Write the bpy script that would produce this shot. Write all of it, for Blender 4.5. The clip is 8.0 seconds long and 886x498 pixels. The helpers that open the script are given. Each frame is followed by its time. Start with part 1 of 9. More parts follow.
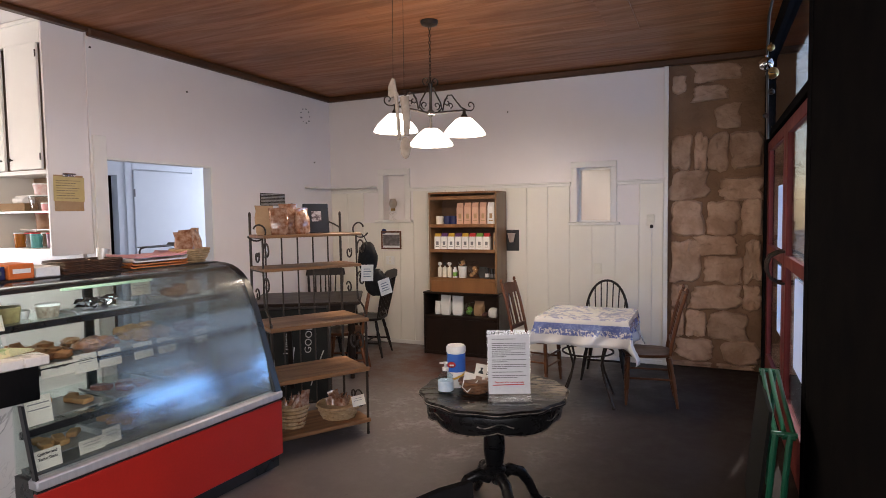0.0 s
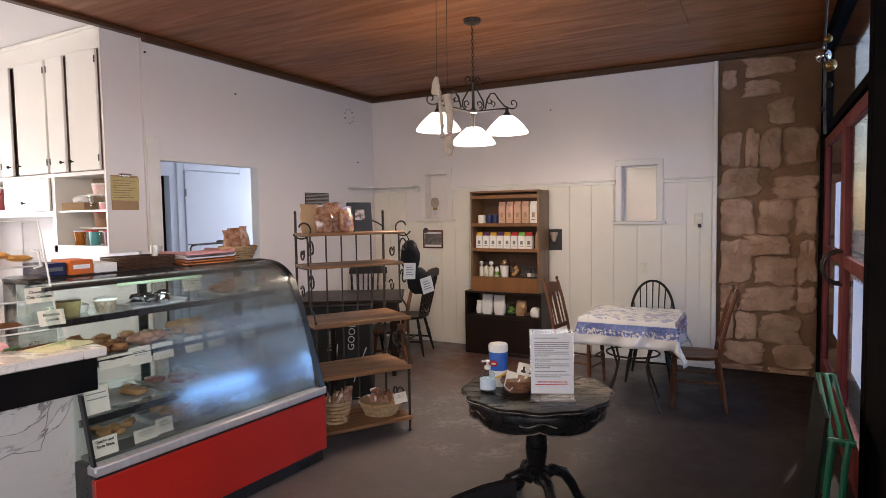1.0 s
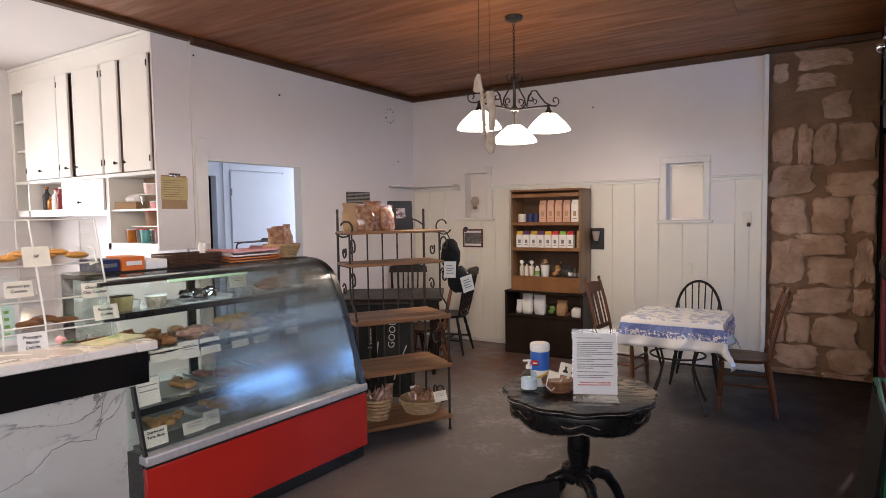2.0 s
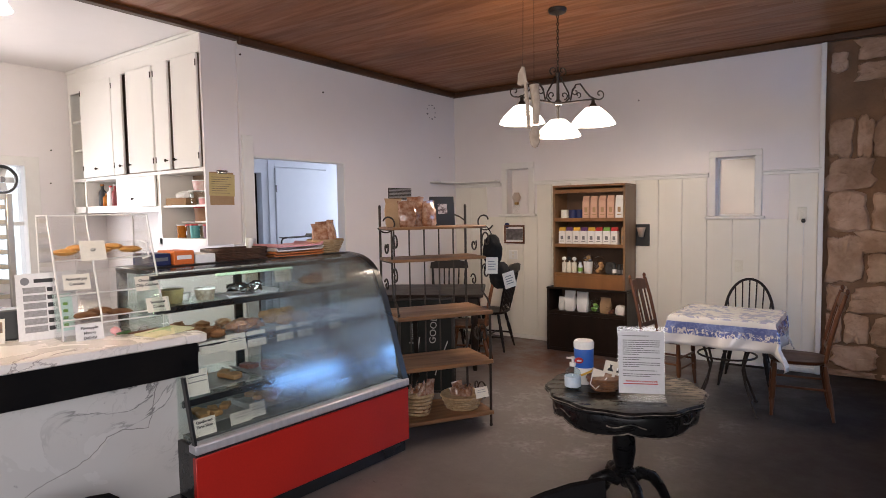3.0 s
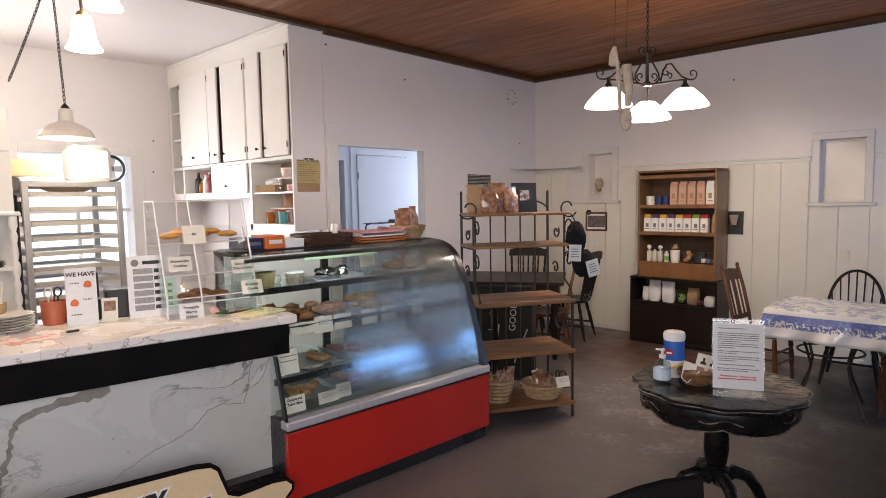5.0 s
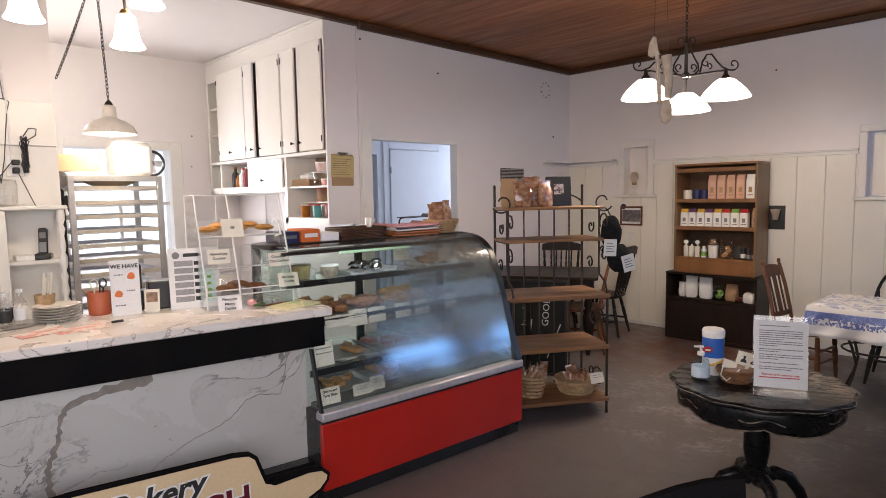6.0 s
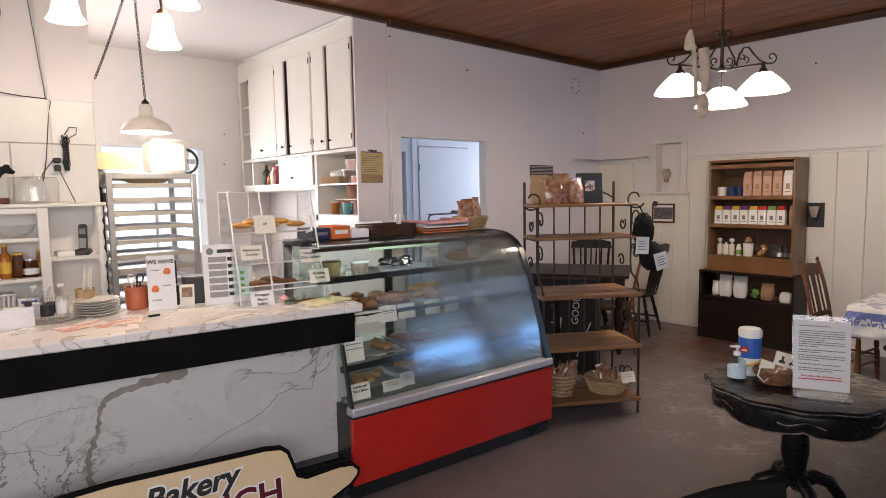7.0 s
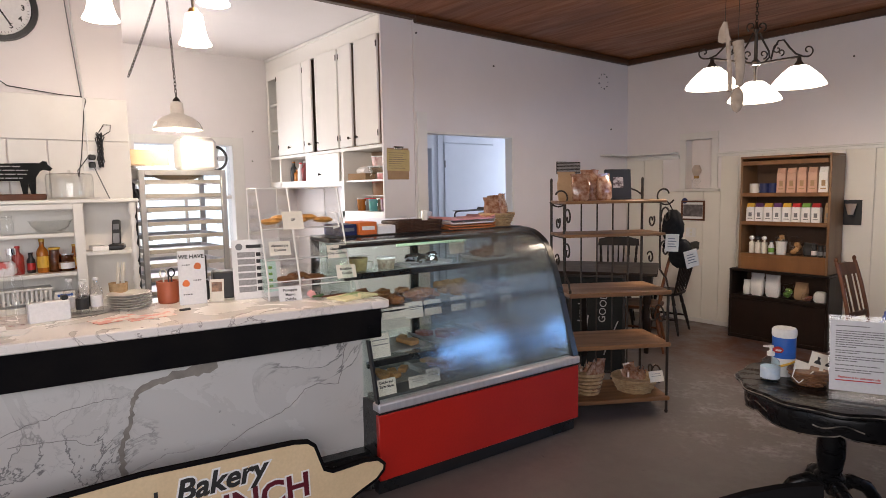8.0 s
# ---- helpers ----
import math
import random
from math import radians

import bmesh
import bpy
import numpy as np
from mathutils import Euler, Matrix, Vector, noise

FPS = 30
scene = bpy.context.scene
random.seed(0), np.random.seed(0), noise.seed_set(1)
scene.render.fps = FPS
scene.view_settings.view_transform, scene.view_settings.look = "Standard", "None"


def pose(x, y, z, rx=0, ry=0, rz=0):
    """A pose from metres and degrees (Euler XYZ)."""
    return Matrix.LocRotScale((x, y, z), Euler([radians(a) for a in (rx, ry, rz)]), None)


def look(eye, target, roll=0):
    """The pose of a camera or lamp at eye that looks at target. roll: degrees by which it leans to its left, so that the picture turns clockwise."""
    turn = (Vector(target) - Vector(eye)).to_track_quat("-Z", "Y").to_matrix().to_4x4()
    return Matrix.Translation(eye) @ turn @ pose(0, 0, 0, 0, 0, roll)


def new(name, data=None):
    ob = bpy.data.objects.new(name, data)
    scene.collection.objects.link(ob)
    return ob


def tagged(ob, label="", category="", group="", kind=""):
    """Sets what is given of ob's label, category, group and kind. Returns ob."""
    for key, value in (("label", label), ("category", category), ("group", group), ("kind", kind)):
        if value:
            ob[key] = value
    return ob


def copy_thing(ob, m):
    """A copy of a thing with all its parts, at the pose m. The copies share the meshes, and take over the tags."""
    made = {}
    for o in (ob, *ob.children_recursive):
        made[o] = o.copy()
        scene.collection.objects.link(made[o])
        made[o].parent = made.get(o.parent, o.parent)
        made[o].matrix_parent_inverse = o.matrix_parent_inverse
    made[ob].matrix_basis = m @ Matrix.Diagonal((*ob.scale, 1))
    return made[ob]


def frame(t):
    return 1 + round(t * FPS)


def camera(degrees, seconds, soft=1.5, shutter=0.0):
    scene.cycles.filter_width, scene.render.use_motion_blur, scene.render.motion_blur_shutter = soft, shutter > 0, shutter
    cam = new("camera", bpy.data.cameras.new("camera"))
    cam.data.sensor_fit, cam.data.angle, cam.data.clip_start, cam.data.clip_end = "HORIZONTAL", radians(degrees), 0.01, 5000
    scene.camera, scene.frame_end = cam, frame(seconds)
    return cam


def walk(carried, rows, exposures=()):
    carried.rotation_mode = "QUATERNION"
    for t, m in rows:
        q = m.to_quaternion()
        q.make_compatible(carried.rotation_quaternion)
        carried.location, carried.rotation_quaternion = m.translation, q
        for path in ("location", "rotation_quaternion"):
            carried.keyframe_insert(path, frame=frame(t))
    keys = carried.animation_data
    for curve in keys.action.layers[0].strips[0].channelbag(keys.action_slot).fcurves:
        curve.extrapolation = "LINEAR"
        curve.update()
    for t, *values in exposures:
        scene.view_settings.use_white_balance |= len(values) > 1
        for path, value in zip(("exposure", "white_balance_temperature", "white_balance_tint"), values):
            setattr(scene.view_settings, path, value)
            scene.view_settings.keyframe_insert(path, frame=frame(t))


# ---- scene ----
cam = camera(73.06, 8.0, 0.65)
PATH = [
    (0, look((0.0000, 0.0000, 1.6000), (-0.8192, 1.8206, 1.4806), -0.883)),
    (0.5, look((-0.0023, -0.0027, 1.5939), (-0.8871, 1.7872, 1.4770), -0.893)),
    (1, look((-0.0060, -0.0039, 1.5896), (-0.9485, 1.7562, 1.4723), -0.903)),
    (1.5, look((-0.0131, -0.0064, 1.5866), (-1.0118, 1.7225, 1.4695), -0.910)),
    (3, look((-0.0377, 0.0001, 1.5749), (-1.2036, 1.6202, 1.4490), -0.969)),
    (3.5, look((-0.0517, -0.0006, 1.5740), (-1.2723, 1.5780, 1.4378), -0.974)),
    (4, look((-0.0613, -0.0049, 1.5741), (-1.3336, 1.5316, 1.4314), -0.948)),
    (4.5, look((-0.0706, -0.0069, 1.5710), (-1.3878, 1.4902, 1.4172), -1.002)),
    (5, look((-0.0809, -0.0157, 1.5701), (-1.4396, 1.4427, 1.4057), -1.003)),
    (6.5, look((-0.1022, -0.0281, 1.5678), (-1.5654, 1.3226, 1.3812), -1.041)),
    (7, look((-0.1105, -0.0320, 1.5655), (-1.6029, 1.2860, 1.3769), -1.058)),
    (7.5, look((-0.1171, -0.0346, 1.5632), (-1.6352, 1.2529, 1.3695), -1.035)),
    (8, look((-0.1231, -0.0352, 1.5606), (-1.6680, 1.2198, 1.3641), -1.023)),
]
walk(cam, PATH, [(0.0, 0.26, 6500, 14), (4.5, 0.20, 6500, 14), (6.5, 0.10, 6500, 14), (8.0, 0.06, 6500, 14)])

# ---- world, sun and lamps ----
world = bpy.data.worlds.new("sky")
scene.world = world
world.use_nodes = True
wn = world.node_tree.nodes
sky = wn.new("ShaderNodeTexSky")
sky.sky_type = "NISHITA"
sky.sun_disc = False
sky.sun_elevation = radians(48)
sky.sun_rotation = radians(13)
wn["Background"].inputs["Strength"].default_value = 0.14
world.node_tree.links.new(sky.outputs["Color"], wn["Background"].inputs["Color"])


def lamp(name, kind, m, energy, color, size=None, size_y=None):
    d = bpy.data.lights.new(name, kind)
    d.energy, d.color = energy, color
    if kind == "AREA":
        d.shape, d.size, d.size_y = "RECTANGLE", size, size_y
    elif kind == "POINT":
        d.shadow_soft_size = size
    ob = new(name, d)
    ob.matrix_world = m
    return ob


SUN = bpy.data.lights.new("sun", "SUN")
SUN.energy, SUN.angle, SUN.color = 2.0, radians(0.6), (1.0, 0.95, 0.88)
new("sun", SUN).matrix_world = look((6, 25, 30), (0, 0, 0))
# daylight from unseen, assumed windows: the shop window beside, another behind the camera
lamp("shop_window_light", "AREA", look((0.5, -0.35, 1.75), (-4.4, 2.7, 2.3)), 70, (1.0, 0.95, 0.93), 2.6, 1.8)
lamp("street_window_light", "AREA", look((-1.7, -1.86, 1.75), (-3.4, 4, 1.4)), 7, (1.0, 0.938, 0.90), 2.4, 1.7)
lamp("kitchen_window_light", "AREA", look((-6.92, 1.94, 1.45), (-4, 1.8, 1.2)), 38, (0.97, 0.97, 1.0), 1.0, 1.1)
# fill lamp for the next room, in an added, unseen window opening
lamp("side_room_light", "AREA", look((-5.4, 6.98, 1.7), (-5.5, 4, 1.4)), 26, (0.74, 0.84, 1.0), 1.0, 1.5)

scene.cycles.transparent_max_bounces = 48


# ---- materials ----
def rgb(c):
    return (c[0], c[1], c[2], 1.0)


def mat(name, a, b=None, scale=3.0, rough=0.5, metal=0.0, bump=0.0, bscale=80.0, stretch=(1, 1, 1), rvar=0.12,
        island=0.0, objrand=0.0, spec=0.5, coat=0.0, contrast=(0.3, 0.7), trans=0.0, deep=0.004, grain=0.22):
    """A principled surface: two tones in soft patches, fine grain, relief and a varied gloss."""
    m = bpy.data.materials.new(name)
    m.use_nodes = True
    n, l = m.node_tree.nodes, m.node_tree.links
    p = n["Principled BSDF"]
    b = b or tuple(v * 0.82 for v in a)
    tc, mp = n.new("ShaderNodeTexCoord"), n.new("ShaderNodeMapping")
    mp.inputs["Scale"].default_value = stretch
    l.new(tc.outputs["Object"], mp.inputs["Vector"])
    big, fine = n.new("ShaderNodeTexNoise"), n.new("ShaderNodeTexNoise")
    big.inputs["Scale"].default_value, big.inputs["Detail"].default_value = scale, 6
    fine.inputs["Scale"].default_value, fine.inputs["Detail"].default_value = bscale, 4
    l.new(mp.outputs["Vector"], big.inputs["Vector"])
    l.new(mp.outputs["Vector"], fine.inputs["Vector"])
    rng = n.new("ShaderNodeMapRange")
    rng.inputs["From Min"].default_value, rng.inputs["From Max"].default_value = contrast
    l.new(big.outputs["Fac"], rng.inputs["Value"])
    mix = n.new("ShaderNodeMix")
    mix.data_type = "RGBA"
    mix.inputs["A"].default_value, mix.inputs["B"].default_value = rgb(a), rgb(b)
    l.new(rng.outputs["Result"], mix.inputs["Factor"])
    hsv = n.new("ShaderNodeHueSaturation")
    l.new(mix.outputs["Result"], hsv.inputs["Color"])
    val = n.new("ShaderNodeMath")
    val.operation = "MULTIPLY_ADD"
    val.inputs[1].default_value, val.inputs[2].default_value = grain, 1.0 - grain / 2
    l.new(fine.outputs["Fac"], val.inputs[0])
    last = val
    for amount, node, socket in ((island, "ShaderNodeNewGeometry", "Random Per Island"), (objrand, "ShaderNodeObjectInfo", "Random")):
        if amount:
            g, add = n.new(node), n.new("ShaderNodeMath")
            add.operation = "MULTIPLY_ADD"
            add.inputs[1].default_value = amount
            l.new(g.outputs[socket], add.inputs[0])
            l.new(last.outputs[0], add.inputs[2])
            sub = n.new("ShaderNodeMath")
            sub.operation = "SUBTRACT"
            sub.inputs[1].default_value = amount / 2
            l.new(add.outputs[0], sub.inputs[0])
            last = sub
    l.new(last.outputs[0], hsv.inputs["Value"])
    l.new(hsv.outputs["Color"], p.inputs["Base Color"])
    rr = n.new("ShaderNodeMath")
    rr.operation = "MULTIPLY_ADD"
    rr.inputs[1].default_value, rr.inputs[2].default_value = rvar * 2, rough - rvar
    l.new(big.outputs["Fac"], rr.inputs[0])
    l.new(rr.outputs[0], p.inputs["Roughness"])
    p.inputs["Metallic"].default_value = metal
    p.inputs["Specular IOR Level"].default_value = spec
    p.inputs["Coat Weight"].default_value = coat
    p.inputs["Transmission Weight"].default_value = trans
    if bump:
        bn = n.new("ShaderNodeBump")
        bn.inputs["Strength"].default_value, bn.inputs["Distance"].default_value = bump, deep
        l.new(fine.outputs["Fac"], bn.inputs["Height"])
        l.new(bn.outputs["Normal"], p.inputs["Normal"])
    return m


def mixed(n, l, fac, a, b):
    x = n.new("ShaderNodeMix")
    x.data_type = "RGBA"
    l.new(fac, x.inputs["Factor"])
    for key, v in (("A", a), ("B", b)):
        if isinstance(v, tuple):
            x.inputs[key].default_value = rgb(v)
        else:
            l.new(v, x.inputs[key])
    return x.outputs["Result"]


def ranged(n, l, value, lo, hi, to_lo=0.0, to_hi=1.0):
    r = n.new("ShaderNodeMapRange")
    r.interpolation_type = "SMOOTHSTEP"
    for key, v in (("From Min", lo), ("From Max", hi), ("To Min", to_lo), ("To Max", to_hi)):
        r.inputs[key].default_value = v
    l.new(value, r.inputs["Value"])
    return r.outputs["Result"]


def times(n, l, a, b, op="MULTIPLY"):
    x = n.new("ShaderNodeMath")
    x.operation = op
    for k, v in ((0, a), (1, b)):
        if isinstance(v, (int, float)):
            x.inputs[k].default_value = v
        else:
            l.new(v, x.inputs[k])
    return x.outputs[0]


def noise_of(n, l, vector, scale, detail=5, rough=0.55, distort=0.0):
    x = n.new("ShaderNodeTexNoise")
    x.inputs["Scale"].default_value, x.inputs["Detail"].default_value = scale, detail
    x.inputs["Roughness"].default_value, x.inputs["Distortion"].default_value = rough, distort
    l.new(vector, x.inputs["Vector"])
    return x.outputs["Fac"]


def base(name, rough=0.5, spec=0.5):
    m = bpy.data.materials.new(name)
    m.use_nodes = True
    n, l = m.node_tree.nodes, m.node_tree.links
    p = n["Principled BSDF"]
    p.inputs["Roughness"].default_value, p.inputs["Specular IOR Level"].default_value = rough, spec
    return m, n, l, p, n.new("ShaderNodeTexCoord").outputs["Object"]


def relief(n, l, p, height, strength, distance):
    bn = n.new("ShaderNodeBump")
    bn.inputs["Strength"].default_value, bn.inputs["Distance"].default_value = strength, distance
    l.new(height, bn.inputs["Height"])
    l.new(bn.outputs["Normal"], p.inputs["Normal"])


def floor_material():
    m, n, l, p, co = base("painted_concrete", 0.42)
    big, mid, fine = noise_of(n, l, co, 0.9, 8, 0.62, 0.4), noise_of(n, l, co, 3.6, 9, 0.72, 0.1), noise_of(n, l, co, 60, 5)
    c = mixed(n, l, ranged(n, l, big, 0.35, 0.7), (0.036, 0.030, 0.029), (0.056, 0.047, 0.045))
    # painted light falloff: greyer by the counter, browner and darker towards the entrance wall
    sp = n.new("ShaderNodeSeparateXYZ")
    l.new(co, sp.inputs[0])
    painted_falloff = ranged(n, l, times(n, l, sp.outputs["X"], times(n, l, big, 0.9), "ADD"), -1.1, 0.45)
    c = mixed(n, l, times(n, l, painted_falloff, 0.85), c, (0.022, 0.016, 0.013))
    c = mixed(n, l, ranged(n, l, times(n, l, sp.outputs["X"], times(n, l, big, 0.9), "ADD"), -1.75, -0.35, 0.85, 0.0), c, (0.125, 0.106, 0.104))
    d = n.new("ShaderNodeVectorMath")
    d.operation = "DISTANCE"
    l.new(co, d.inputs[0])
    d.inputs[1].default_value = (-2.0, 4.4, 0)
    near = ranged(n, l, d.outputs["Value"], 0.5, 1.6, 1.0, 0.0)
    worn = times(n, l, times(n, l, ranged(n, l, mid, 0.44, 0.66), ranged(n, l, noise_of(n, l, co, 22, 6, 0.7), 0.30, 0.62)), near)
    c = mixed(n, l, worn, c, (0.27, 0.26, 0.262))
    d2 = n.new("ShaderNodeVectorMath")
    d2.operation = "DISTANCE"
    l.new(co, d2.inputs[0])
    d2.inputs[1].default_value = (-2.5, 5.9, 0)
    c = mixed(n, l, times(n, l, ranged(n, l, d2.outputs["Value"], 0.4, 1.5, 0.9, 0.0), ranged(n, l, mid, 0.35, 0.6)), c, (0.15, 0.055, 0.030))
    c = mixed(n, l, ranged(n, l, noise_of(n, l, co, 5.5, 9, 0.75, 1.2), 0.645, 0.68), c, (0.040, 0.033, 0.030))
    c = mixed(n, l, times(n, l, ranged(n, l, noise_of(n, l, co, 14, 6, 0.7), 0.69, 0.73), 0.35), c, (0.16, 0.145, 0.135))
    l.new(c, p.inputs["Base Color"])
    l.new(times(n, l, ranged(n, l, mid, 0.3, 0.7, 0.28, 0.50), times(n, l, painted_falloff, 0.22), "ADD"), p.inputs["Roughness"])
    l.new(ranged(n, l, painted_falloff, 0.0, 1.0, 0.42, 0.08), p.inputs["Specular IOR Level"])
    relief(n, l, p, times(n, l, mid, times(n, l, fine, 0.3), "ADD"), 0.25, 0.004)
    return m


def marble_material(name, tint, vein, warm, scale=1.0, spots=0.5):
    m, n, l, p, co = base(name, 0.28)
    a = noise_of(n, l, co, 1.7 * scale, 7, 0.6, 1.4)
    v = times(n, l, times(n, l, a, 0.5, "SUBTRACT"), 0.0, "ADD")
    ab = n.new("ShaderNodeMath")
    ab.operation = "ABSOLUTE"
    l.new(v, ab.inputs[0])
    b = noise_of(n, l, co, 5.0 * scale, 6, 0.6, 0.8)
    ab2 = n.new("ShaderNodeMath")
    ab2.operation = "ABSOLUTE"
    l.new(times(n, l, b, 0.5, "SUBTRACT"), ab2.inputs[0])
    c = mixed(n, l, ranged(n, l, noise_of(n, l, co, 1.1, 5), 0.35, 0.7), tint, warm)
    strong = times(n, l, ranged(n, l, ab.outputs[0], 0.0, 0.016, 0.92, 0.0), ranged(n, l, noise_of(n, l, co, 1.3, 3), 0.42, 0.55))
    c = mixed(n, l, strong, c, vein)
    thin = times(n, l, ranged(n, l, ab2.outputs[0], 0.0, 0.020, 0.30, 0.0), ranged(n, l, noise_of(n, l, co, 2.0, 3), 0.44, 0.60))
    c = mixed(n, l, thin, c, vein)
    c = mixed(n, l, times(n, l, ranged(n, l, noise_of(n, l, co, 17, 4), 0.70, 0.76), spots), c, vein)
    l.new(c, p.inputs["Base Color"])
    l.new(ranged(n, l, a, 0.3, 0.7, 0.18, 0.36), p.inputs["Roughness"])
    relief(n, l, p, noise_of(n, l, co, 40, 4), 0.05, 0.002)
    return m


def glass_material(name, tint=(1, 1, 1), gloss=0.04, fog=None, ior=1.45, haze=(0.17, 0.19, 0.19)):
    """Thin clear sheet: see-through with a Fresnel gloss; fog is a haze of droplets with its own shape."""
    m = bpy.data.materials.new(name)
    m.use_nodes = True
    n, l = m.node_tree.nodes, m.node_tree.links
    n.remove(n["Principled BSDF"])
    tr, gl, lw, mx = n.new("ShaderNodeBsdfTransparent"), n.new("ShaderNodeBsdfGlossy"), n.new("ShaderNodeLayerWeight"), n.new("ShaderNodeMixShader")
    tr.inputs["Color"].default_value = rgb(tint)
    gl.inputs["Roughness"].default_value = gloss
    lw.inputs["Blend"].default_value = 0.5
    f0 = ((ior - 1) / (ior + 1)) ** 2
    l.new(times(n, l, times(n, l, times(n, l, lw.outputs["Facing"], 5.0, "POWER"), 1 - f0), f0, "ADD"), mx.inputs[0])
    l.new(tr.outputs[0], mx.inputs[1])
    l.new(gl.outputs[0], mx.inputs[2])
    out = mx.outputs[0]
    if fog:
        co = n.new("ShaderNodeTexCoord").outputs["Object"]
        df, tl, both, mm = n.new("ShaderNodeBsdfDiffuse"), n.new("ShaderNodeBsdfTranslucent"), n.new("ShaderNodeMixShader"), n.new("ShaderNodeMixShader")
        for s in (df, tl):
            s.inputs["Color"].default_value = rgb(haze)
        l.new(df.outputs[0], both.inputs[1])
        l.new(tl.outputs[0], both.inputs[2])
        g2, m2 = n.new("ShaderNodeBsdfGlossy"), n.new("ShaderNodeMixShader")
        g2.inputs["Roughness"].default_value = 0.14
        m2.inputs[0].default_value = 0.25
        l.new(both.outputs[0], m2.inputs[1])
        l.new(g2.outputs[0], m2.inputs[2])
        l.new(fog(n, l, co), mm.inputs[0])
        l.new(out, mm.inputs[1])
        l.new(m2.outputs[0], mm.inputs[2])
        out = mm.outputs[0]
    l.new(out, n["Material Output"].inputs["Surface"])
    return m


def glow_material(name, color, strength, mixin=0.15):
    m = bpy.data.materials.new(name)
    m.use_nodes = True
    p = m.node_tree.nodes["Principled BSDF"]
    p.inputs["Base Color"].default_value = rgb((0.9, 0.88, 0.84))
    p.inputs["Roughness"].default_value = 0.3
    p.inputs["Emission Color"].default_value = rgb(color)
    p.inputs["Emission Strength"].default_value = strength
    return m


def case_fog(n, l, co):
    sp = n.new("ShaderNodeSeparateXYZ")
    l.new(co, sp.inputs[0])
    wob = noise_of(n, l, co, 2.2, 4)
    x = times(n, l, sp.outputs["X"], times(n, l, times(n, l, wob, 0.5, "SUBTRACT"), 0.5), "ADD")
    # clear near the left end and along the top, misted towards the cold right half
    side = ranged(n, l, times(n, l, x, times(n, l, sp.outputs["Z"], -0.55), "ADD"), -0.26, 0.34)
    low = ranged(n, l, times(n, l, sp.outputs["Z"], times(n, l, wob, 0.15), "ADD"), 0.54, 0.68)
    return times(n, l, times(n, l, side, low), 0.60)


def tablecloth_material():
    m, n, l, p, co = base("printed_oilcloth", 0.22)
    sp = n.new("ShaderNodeSeparateXYZ")
    l.new(co, sp.inputs[0])
    v = n.new("ShaderNodeTexVoronoi")
    v.inputs["Scale"].default_value = 24
    l.new(co, v.inputs["Vector"])
    fl = noise_of(n, l, co, 26, 3, 0.6, 1.8)
    z = sp.outputs["Z"]
    band = times(n, l, ranged(n, l, z, -0.142, -0.132), ranged(n, l, z, -0.046, -0.040, 1.0, 0.0))
    solid = times(n, l, band, ranged(n, l, z, -0.090, -0.080))
    lace = times(n, l, band, ranged(n, l, fl, 0.44, 0.50))
    top = times(n, l, ranged(n, l, z, -0.012, -0.006), times(n, l, ranged(n, l, noise_of(n, l, co, 13, 4, 0.6, 1.0), 0.48, 0.58), 0.62))
    speck = times(n, l, ranged(n, l, v.outputs["Distance"], 0.15, 0.22, 1.0, 0.0), 0.0)
    c = mixed(n, l, solid, (0.78, 0.77, 0.76), (0.20, 0.25, 0.52))
    c = mixed(n, l, lace, c, (0.13, 0.17, 0.42))
    c = mixed(n, l, times(n, l, top, speck, "ADD"), c, (0.15, 0.20, 0.46))
    l.new(c, p.inputs["Base Color"])
    p.inputs["Coat Weight"].default_value = 0.6
    p.inputs["Coat Roughness"].default_value = 0.08
    return m


def worn_black_material():
    m, n, l, p, co = base("worn_black_paint", 0.35, 0.2)
    mp = n.new("ShaderNodeMapping")
    mp.inputs["Scale"].default_value = (2.2, 9.0, 6.0)
    mp.inputs["Rotation"].default_value = (0, 0, 0.5)
    l.new(co, mp.inputs["Vector"])
    s = noise_of(n, l, mp.outputs["Vector"], 4.0, 8, 0.7, 0.6)
    patch = noise_of(n, l, co, 4.2, 4)
    d = n.new("ShaderNodeVectorMath")
    d.operation = "DISTANCE"
    l.new(co, d.inputs[0])
    d.inputs[1].default_value = (0.36, 0.12, 0.65)
    spot = ranged(n, l, d.outputs["Value"], 0.10, 0.36, 1.0, 0.0)
    c = mixed(n, l, ranged(n, l, patch, 0.35, 0.7), (0.006, 0.006, 0.007), (0.016, 0.015, 0.015))
    scuff = times(n, l, ranged(n, l, s, 0.50, 0.60), times(n, l, ranged(n, l, patch, 0.52, 0.68), 0.07), "MULTIPLY")
    scuff = times(n, l, scuff, times(n, l, spot, ranged(n, l, s, 0.46, 0.58)), "MAXIMUM")
    c = mixed(n, l, scuff, c, (0.27, 0.215, 0.155))
    l.new(c, p.inputs["Base Color"])
    l.new(ranged(n, l, s, 0.3, 0.7, 0.22, 0.36), p.inputs["Roughness"])
    relief(n, l, p, s, 0.05, 0.002)
    return m


